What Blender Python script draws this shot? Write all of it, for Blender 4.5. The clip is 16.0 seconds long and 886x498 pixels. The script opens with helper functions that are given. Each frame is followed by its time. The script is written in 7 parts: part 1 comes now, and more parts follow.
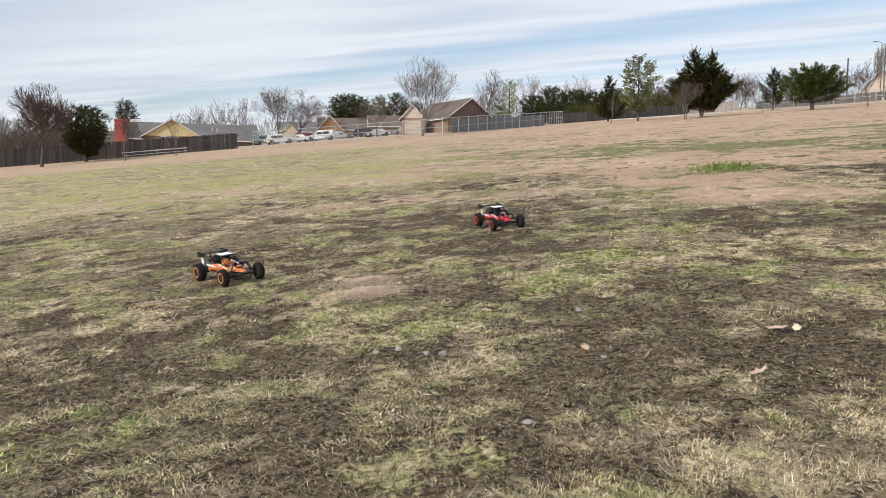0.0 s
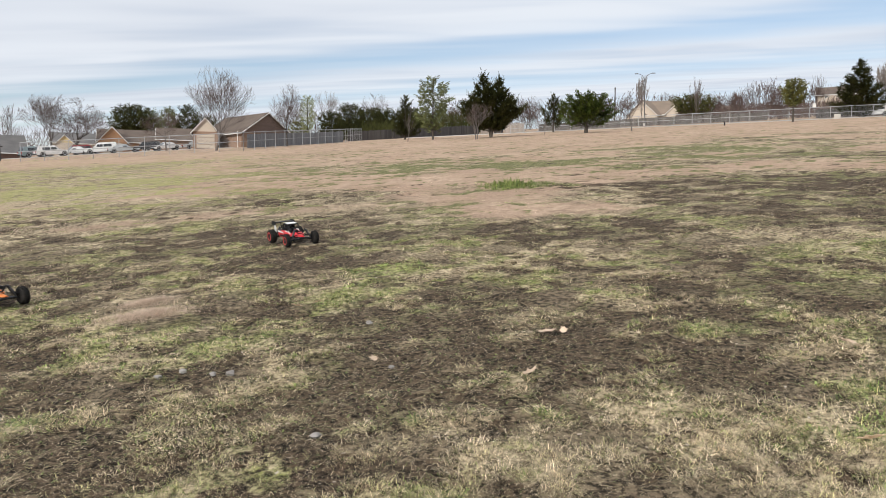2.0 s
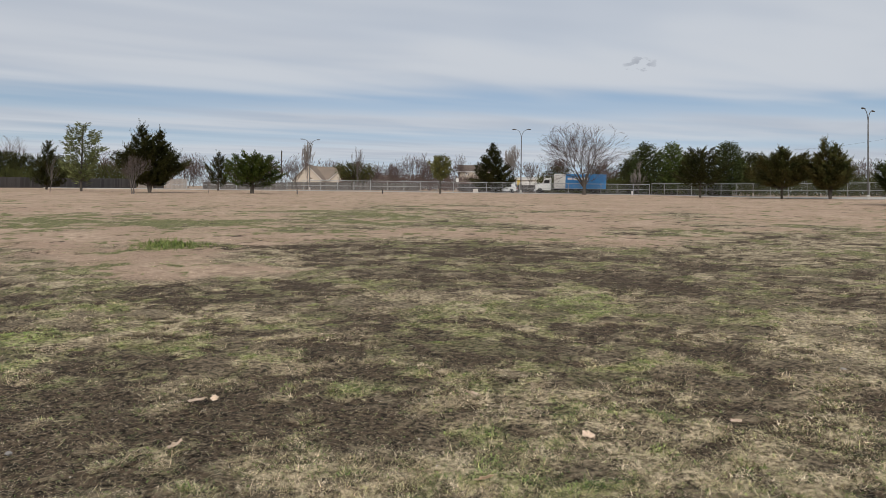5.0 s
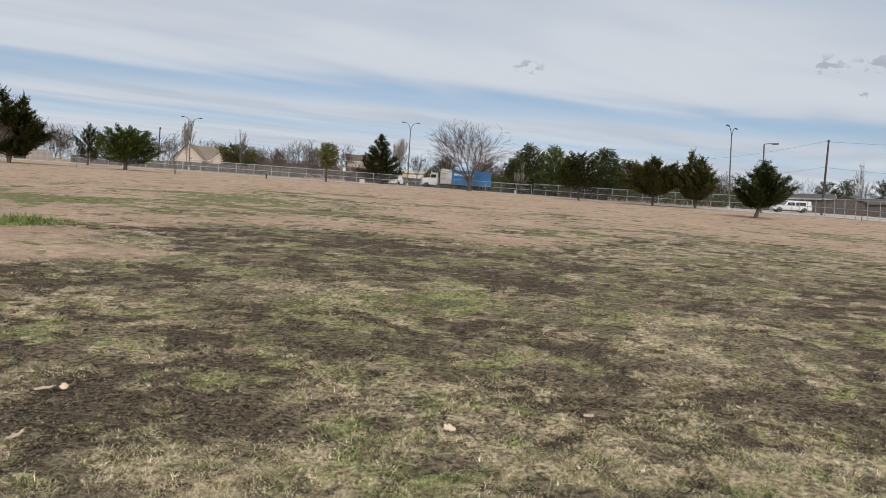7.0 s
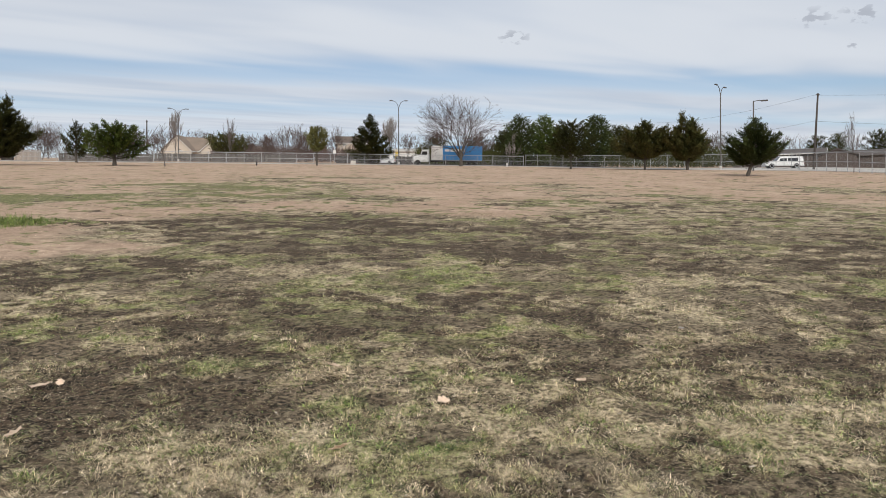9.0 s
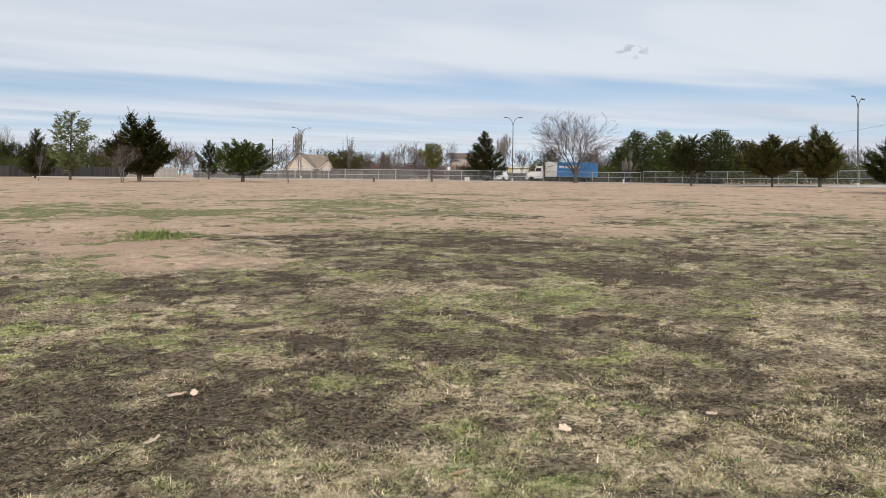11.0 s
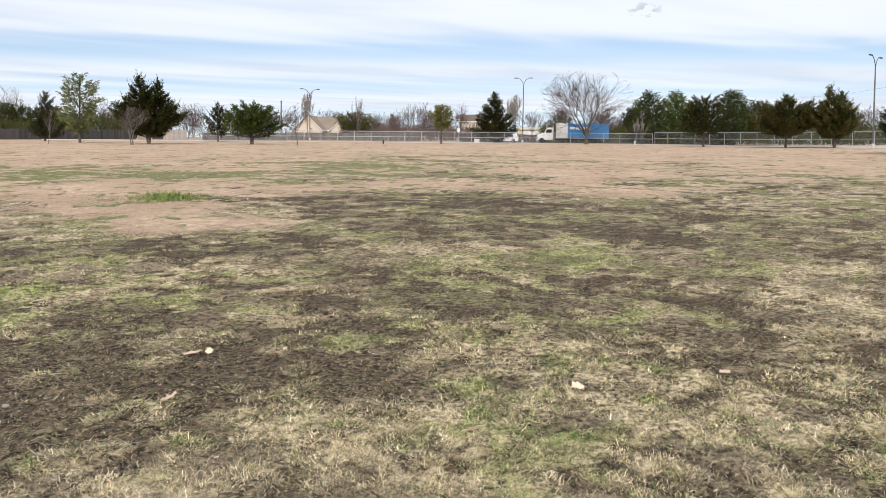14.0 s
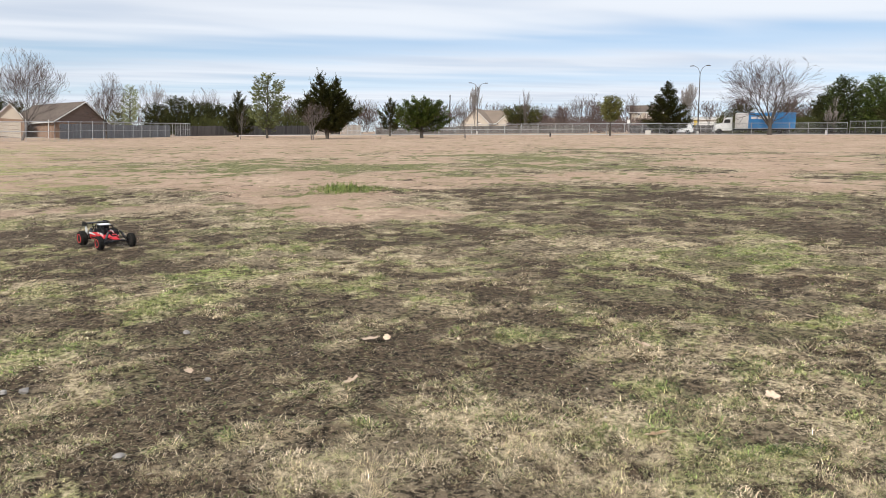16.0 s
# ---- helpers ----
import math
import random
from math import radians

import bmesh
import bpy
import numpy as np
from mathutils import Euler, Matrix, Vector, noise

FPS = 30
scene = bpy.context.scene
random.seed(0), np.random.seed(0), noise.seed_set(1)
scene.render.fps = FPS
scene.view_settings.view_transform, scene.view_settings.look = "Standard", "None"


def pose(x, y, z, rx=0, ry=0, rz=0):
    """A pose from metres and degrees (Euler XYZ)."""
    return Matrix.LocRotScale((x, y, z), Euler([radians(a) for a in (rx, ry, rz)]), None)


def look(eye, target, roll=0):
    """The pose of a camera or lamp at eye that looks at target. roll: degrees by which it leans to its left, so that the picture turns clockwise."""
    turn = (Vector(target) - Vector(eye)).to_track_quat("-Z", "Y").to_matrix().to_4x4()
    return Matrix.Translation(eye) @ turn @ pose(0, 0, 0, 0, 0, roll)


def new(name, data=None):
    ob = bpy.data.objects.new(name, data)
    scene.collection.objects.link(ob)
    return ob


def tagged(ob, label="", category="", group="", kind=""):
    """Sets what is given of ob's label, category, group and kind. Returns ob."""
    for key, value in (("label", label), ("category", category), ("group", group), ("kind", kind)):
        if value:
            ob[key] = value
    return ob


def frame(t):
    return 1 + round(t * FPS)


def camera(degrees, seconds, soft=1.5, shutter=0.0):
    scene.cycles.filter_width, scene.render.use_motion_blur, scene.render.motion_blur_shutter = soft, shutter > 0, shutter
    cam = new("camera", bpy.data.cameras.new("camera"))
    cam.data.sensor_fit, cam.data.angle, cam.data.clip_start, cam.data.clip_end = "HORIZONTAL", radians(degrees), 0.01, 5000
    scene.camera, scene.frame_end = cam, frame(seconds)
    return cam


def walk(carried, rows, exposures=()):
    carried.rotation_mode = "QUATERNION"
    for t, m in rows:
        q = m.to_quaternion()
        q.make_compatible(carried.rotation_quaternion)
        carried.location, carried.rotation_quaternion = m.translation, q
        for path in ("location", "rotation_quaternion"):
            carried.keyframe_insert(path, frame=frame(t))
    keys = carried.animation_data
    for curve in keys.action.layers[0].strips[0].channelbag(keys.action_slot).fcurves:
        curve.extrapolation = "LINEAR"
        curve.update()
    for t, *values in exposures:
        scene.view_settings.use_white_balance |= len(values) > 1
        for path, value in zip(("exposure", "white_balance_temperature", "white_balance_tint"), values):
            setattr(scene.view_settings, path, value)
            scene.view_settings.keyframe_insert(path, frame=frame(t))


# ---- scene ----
cam = camera(61.4, 16.0, soft=0.8)
# seconds, eye x, y, z, turn to the left, tilt up, lean to the right
PATH = [
    (0.0, -0.246, 0.060, 1.454, 1.46, -4.61, -0.27),
    (0.5, -0.221, 0.035, 1.456, -2.80, -3.92, -0.33),
    (1.0, -0.224, 0.036, 1.455, -2.92, -2.91, -0.81),
    (1.5, -0.212, 0.015, 1.449, -5.64, -2.99, -1.11),
    (2.0, -0.167, -0.029, 1.450, -13.72, -3.30, -0.16),
    (2.5, -0.156, -0.045, 1.453, -16.22, -2.83, -0.26),
    (3.0, -0.143, -0.074, 1.446, -19.47, -2.44, -0.52),
    (3.5, -0.133, -0.100, 1.444, -22.99, -2.57, 0.50),
    (4.0, -0.118, -0.117, 1.479, -33.68, -1.46, -0.65),
    (4.5, -0.151, -0.125, 1.490, -36.28, 0.77, -0.50),
    (5.0, -0.129, -0.149, 1.486, -38.88, 1.59, -0.90),
    (5.2, -0.115, -0.153, 1.488, -39.21, 1.33, -0.53),
    (7.3, -0.097, -0.268, 1.516, -49.40, 1.39, -2.30),
    (7.5, -0.112, -0.309, 1.523, -50.13, 1.32, -1.21),
    (8.0, -0.081, -0.274, 1.498, -49.83, -0.97, -0.87),
    (8.2, -0.082, -0.301, 1.491, -50.34, -1.35, 0.11),
    (10.3, -0.029, -0.244, 1.501, -41.51, 0.87, -0.04),
    (10.5, -0.046, -0.225, 1.509, -40.67, 0.54, 0.16),
    (11.0, -0.068, -0.214, 1.529, -39.49, 0.69, -0.77),
    (11.5, -0.058, -0.170, 1.523, -36.35, 0.94, -2.17),
    (12.0, -0.068, -0.158, 1.515, -35.53, -0.36, -1.56),
    (12.5, -0.066, -0.173, 1.511, -36.72, -2.11, -0.45),
    (13.0, -0.064, -0.185, 1.504, -38.74, -3.70, 0.61),
    (13.5, -0.062, -0.191, 1.501, -40.06, -3.91, 0.75),
    (14.0, -0.073, -0.186, 1.505, -38.79, -2.20, -0.70),
    (14.5, -0.065, -0.124, 1.517, -33.47, 1.04, -0.94),
    (15.0, -0.076, -0.077, 1.519, -29.04, 0.16, -1.74),
    (15.5, -0.091, -0.060, 1.506, -26.60, -1.41, -1.64),
    (16.0, -0.099, -0.073, 1.494, -26.27, -2.96, -1.41),
]
walk(cam, [(t, pose(x, y, z, 0, 0, yaw) @ pose(0, 0, 0, 90 + pitch) @ pose(0, 0, 0, 0, 0, -lean)) for t, x, y, z, yaw, pitch, lean in PATH],
     exposures=[(0.0, 0.05, 6350, 10), (0.5, 0.25, 6350, 10), (1.0, 0.06, 6350, 10), (1.5, 0.02, 6350, 10), (2.0, 0.0, 6350, 10), (3.5, -0.05, 6350, 10), (4.0, -0.2, 6300, 10), (4.5, -0.32, 6300, 10),
                (5.0, -0.5, 6300, 10), (6.2, -0.45, 6300, 10), (7.5, -0.36, 6300, 10), (8.0, -0.38, 6300, 10), (9.3, -0.22, 6300, 10), (10.5, -0.18, 6300, 10), (11.0, -0.15, 6300, 10), (11.5, -0.18, 6300, 10),
                (12.0, -0.23, 6300, 10), (12.5, -0.02, 6300, 10), (13.0, 0.12, 6300, 10), (13.5, 0.32, 6300, 10), (14.0, 0.18, 6300, 10), (14.5, -0.45, 6300, 10), (15.0, -0.6, 6300, 10), (15.5, -0.25, 6300, 10),
                (16.0, 0.08, 6300, 10)])

# ---------------------------------------------------------------- light
SUN_EL, SUN_AZ = 31.5, -135.0          # the sun stands behind the camera, veiled by thin cloud
world = bpy.data.worlds.new("world")
scene.world = world
world.use_nodes = True


def make_sky():
    nt = world.node_tree
    N, L = nt.nodes, nt.links
    N.clear()
    out = N.new("ShaderNodeOutputWorld")
    bg = N.new("ShaderNodeBackground")
    bg.inputs["Strength"].default_value = 0.12
    sky = N.new("ShaderNodeTexSky")
    sky.sky_type = "NISHITA"
    sky.sun_disc = False
    sky.sun_elevation, sky.sun_rotation = radians(SUN_EL), radians(SUN_AZ)
    sky.air_density, sky.dust_density, sky.ozone_density = 1.0, 1.2, 1.6
    tc = N.new("ShaderNodeTexCoord")
    # the cloud sheet lies along the rise of the field
    tipped = N.new("ShaderNodeCombineXYZ")
    for k, axis in enumerate(((0.99713, -0.00338, 0.07568), (-0.00338, 0.99602, 0.08909), (-0.07568, -0.08909, 0.99314))):
        dot = N.new("ShaderNodeVectorMath")
        dot.operation = "DOT_PRODUCT"
        dot.inputs[1].default_value = axis
        L.new(tc.outputs["Generated"], dot.inputs[0])
        L.new(dot.outputs["Value"], tipped.inputs[k])
    sep = N.new("ShaderNodeSeparateXYZ")
    L.new(tipped.outputs[0], sep.inputs[0])

    def math_node(op, a, b=None, c=None):
        n = N.new("ShaderNodeMath")
        n.operation = op
        for i, v in enumerate((a, b, c)):
            if v is None:
                continue
            if isinstance(v, (int, float)):
                n.inputs[i].default_value = v
            else:
                L.new(v, n.inputs[i])
        return n.outputs[0]

    # the cloud layer lies flat overhead: the view direction meets a plane at height 1
    up = math_node("ADD", math_node("MAXIMUM", sep.outputs[2], 0.0), 0.012)
    px, py = math_node("DIVIDE", sep.outputs[0], up), math_node("DIVIDE", sep.outputs[1], up)
    comb = N.new("ShaderNodeCombineXYZ")
    L.new(px, comb.inputs[0])
    L.new(py, comb.inputs[1])

    def cloud(scale, stretch, turn, detail, shift):
        mp = N.new("ShaderNodeMapping")
        mp.inputs["Rotation"].default_value = (0, 0, radians(turn))
        mp.inputs["Scale"].default_value = (scale * stretch, scale, 1)
        mp.inputs["Location"].default_value = shift
        L.new(comb.outputs[0], mp.inputs[0])
        nz = N.new("ShaderNodeTexNoise")
        nz.inputs["Scale"].default_value = 1.0
        nz.inputs["Detail"].default_value = detail
        nz.inputs["Roughness"].default_value = 0.5
        nz.inputs["Distortion"].default_value = 0.3
        L.new(mp.outputs[0], nz.inputs["Vector"])
        return nz.outputs["Fac"]

    def smooth(v, lo, hi):
        rp = N.new("ShaderNodeMapRange")
        rp.interpolation_type = "SMOOTHSTEP"
        rp.inputs["From Min"].default_value, rp.inputs["From Max"].default_value = lo, hi
        L.new(v, rp.inputs["Value"])
        return rp.outputs[0]

    def gap(v, centre, width, amount):
        """A long clear streak across the cloud sheet."""
        q = math_node("DIVIDE", math_node("SUBTRACT", v, centre), width)
        return math_node("MULTIPLY", math_node("EXPONENT", math_node("MULTIPLY", math_node("MULTIPLY", q, q), -1.0)), amount)

    broad = cloud(0.30, 0.35, 39, 2.5, (1.3, 0.4, 0))
    wisps = cloud(0.70, 0.45, 43, 2.5, (4.1, 2.2, 0))
    across = math_node("ADD", math_node("MULTIPLY", px, 0.63), math_node("MULTIPLY", py, 0.777))
    calm = math_node("SUBTRACT", 1.0, math_node("MULTIPLY", smooth(across, 9.0, 20.0), 0.85))
    across = math_node("ADD", across, math_node("MULTIPLY", math_node("SUBTRACT", broad, 0.5), 6.0))
    across = math_node("ADD", across, math_node("MULTIPLY", math_node("MULTIPLY", math_node("SUBTRACT", wisps, 0.5), 2.6), calm))
    clear = math_node("ADD", gap(across, 8.4, 1.5, 0.66), gap(across, 14.6, 2.2, 0.50))
    clear = math_node("ADD", clear, gap(across, 2.6, 0.5, 0.25))
    clear = math_node("ADD", clear, math_node("MULTIPLY", smooth(across, 19.0, 34.0), 0.45))
    clear = math_node("ADD", clear, math_node("MULTIPLY", math_node("MULTIPLY", smooth(wisps, 0.44, 0.70), 0.16), calm))
    cover = math_node("MAXIMUM", math_node("SUBTRACT", 0.97, clear), 0.05)
    grey = smooth(math_node("ADD", math_node("MULTIPLY", broad, 0.6), math_node("MULTIPLY", wisps, 0.4)), 0.38, 0.66)
    tone = N.new("ShaderNodeMix")
    tone.data_type = "RGBA"
    tone.inputs["A"].default_value = (7.0, 7.25, 7.6, 1)
    tone.inputs["B"].default_value = (5.5, 5.8, 6.4, 1)
    L.new(grey, tone.inputs["Factor"])
    mix = N.new("ShaderNodeMix")
    mix.data_type = "RGBA"
    L.new(cover, mix.inputs["Factor"])
    gain = N.new("ShaderNodeVectorMath")
    gain.operation = "MULTIPLY"
    gain.inputs[1].default_value = (1.24, 1.18, 1.11)     # thin haze pales the clear air between the clouds
    L.new(sky.outputs[0], gain.inputs[0])
    L.new(gain.outputs[0], mix.inputs["A"])
    L.new(tone.outputs["Result"], mix.inputs["B"])
    # four small grey scraps of low cloud
    scrap_noise = N.new("ShaderNodeTexNoise")
    scrap_noise.inputs["Scale"].default_value, scrap_noise.inputs["Detail"].default_value = 70.0, 4
    flat = N.new("ShaderNodeVectorMath")
    flat.operation = "MULTIPLY"
    flat.inputs[1].default_value = (1, 1, 2.0)
    L.new(tipped.outputs[0], flat.inputs[0])
    L.new(flat.outputs[0], scrap_noise.inputs["Vector"])
    total = None
    for az, el, size in ((53.2, 8.7, 0.034), (73.6, 9.4, 0.034), (76.6, 9.5, 0.036), (76.2, 7.6, 0.020)):
        d = (math.sin(radians(az)) * math.cos(radians(el)), math.cos(radians(az)) * math.cos(radians(el)), math.sin(radians(el)))
        dist = N.new("ShaderNodeVectorMath")
        dist.operation = "DISTANCE"
        dist.inputs[1].default_value = (d[0], d[1], 2.0 * d[2])
        L.new(flat.outputs[0], dist.inputs[0])
        near = math_node("SUBTRACT", 1.0, smooth(math_node("DIVIDE", dist.outputs["Value"], size), 0.1, 1.0))
        one = smooth(math_node("ADD", math_node("MULTIPLY", near, 0.75), math_node("MULTIPLY", math_node("SUBTRACT", scrap_noise.outputs["Fac"], 0.5), 3.2)), 0.52, 0.80)
        one = math_node("MULTIPLY", one, near)
        total = one if total is None else math_node("ADD", total, one)
    dark = N.new("ShaderNodeMix")
    dark.data_type = "RGBA"
    L.new(math_node("MULTIPLY", math_node("MINIMUM", total, 1.0), 0.55), dark.inputs["Factor"])
    L.new(mix.outputs["Result"], dark.inputs["A"])
    dark.inputs["B"].default_value = (3.1, 3.3, 3.8, 1)
    L.new(dark.outputs["Result"], bg.inputs["Color"])
    L.new(bg.outputs[0], out.inputs[0])


make_sky()
sun = new("sun", bpy.data.lights.new("sun", "SUN"))
sun.data.energy, sun.data.angle, sun.data.color = 3.5, radians(6), (1.0, 0.95, 0.87)
sun.matrix_world = look((0, 0, 40), (-40 * math.sin(radians(SUN_AZ)) / math.tan(radians(SUN_EL)), -40 * math.cos(radians(SUN_AZ)) / math.tan(radians(SUN_EL)), 0))


# ---------------------------------------------------------------- materials
def mat(name, base, other=None, scale=4.0, fine=40.0, rough=0.8, metal=0.0, bump=0.2, spread=0.5, island=0.0, obj=0.0, spec=0.3, stretch=(1, 1, 1), trans=0.0, tuft=False):
    """Two colours mixed by noise at two scales, with relief; island / obj vary the brightness piece by piece, tuft from tuft to tuft."""
    m = bpy.data.materials.new(name)
    m.use_nodes = True
    N, L = m.node_tree.nodes, m.node_tree.links
    bs = N["Principled BSDF"]
    bs.inputs["Roughness"].default_value = rough
    bs.inputs["Metallic"].default_value = metal
    bs.inputs["Specular IOR Level"].default_value = spec
    other = other or tuple(c * 0.75 for c in base)
    tc = N.new("ShaderNodeTexCoord")
    mp = N.new("ShaderNodeMapping")
    mp.inputs["Scale"].default_value = stretch
    L.new(tc.outputs["Object"], mp.inputs[0])
    big, small = N.new("ShaderNodeTexNoise"), N.new("ShaderNodeTexNoise")
    for n, s, d in ((big, scale, 4), (small, fine, 3)):
        n.inputs["Scale"].default_value = s
        n.inputs["Detail"].default_value = d
        L.new(mp.outputs[0], n.inputs["Vector"])
    add = N.new("ShaderNodeMath")
    add.operation = "MULTIPLY_ADD"
    L.new(small.outputs["Fac"], add.inputs[0])
    add.inputs[1].default_value = 0.45
    L.new(big.outputs["Fac"], add.inputs[2])
    rng = N.new("ShaderNodeMapRange")
    rng.inputs["From Min"].default_value, rng.inputs["From Max"].default_value = 0.72 - 0.25 * spread - 0.1, 0.72 + 0.25 * spread + 0.1
    L.new(add.outputs[0], rng.inputs["Value"])
    mx = N.new("ShaderNodeMix")
    mx.data_type = "RGBA"
    mx.inputs["A"].default_value, mx.inputs["B"].default_value = (*base, 1), (*other, 1)
    L.new(rng.outputs[0], mx.inputs["Factor"])
    col = mx.outputs["Result"]
    for amount, node, socket in ((island, "ShaderNodeNewGeometry", "Random Per Island"), (obj, "ShaderNodeObjectInfo", "Random")):
        if amount:
            g = N.new(node)
            r2 = N.new("ShaderNodeMapRange")
            r2.inputs["To Min"].default_value, r2.inputs["To Max"].default_value = 1 - amount, 1 + amount
            L.new(g.outputs[socket], r2.inputs["Value"])
            sc = N.new("ShaderNodeVectorMath")
            sc.operation = "SCALE"
            L.new(col, sc.inputs[0])
            L.new(r2.outputs[0], sc.inputs["Scale"])
            col = sc.outputs[0]
    if tuft:
        g = N.new("ShaderNodeAttribute")
        g.attribute_name = "tone"
        sc = N.new("ShaderNodeVectorMath")
        sc.operation = "SCALE"
        L.new(col, sc.inputs[0])
        L.new(g.outputs["Fac"], sc.inputs["Scale"])
        col = sc.outputs[0]
    L.new(col, bs.inputs["Base Color"])
    if bump:
        bp = N.new("ShaderNodeBump")
        bp.inputs["Strength"].default_value = bump
        bp.inputs["Distance"].default_value = 0.02
        L.new(small.outputs["Fac"], bp.inputs["Height"])
        L.new(bp.outputs[0], bs.inputs["Normal"])
    if trans:
        bs.inputs["Transmission Weight"].default_value = trans
    return m


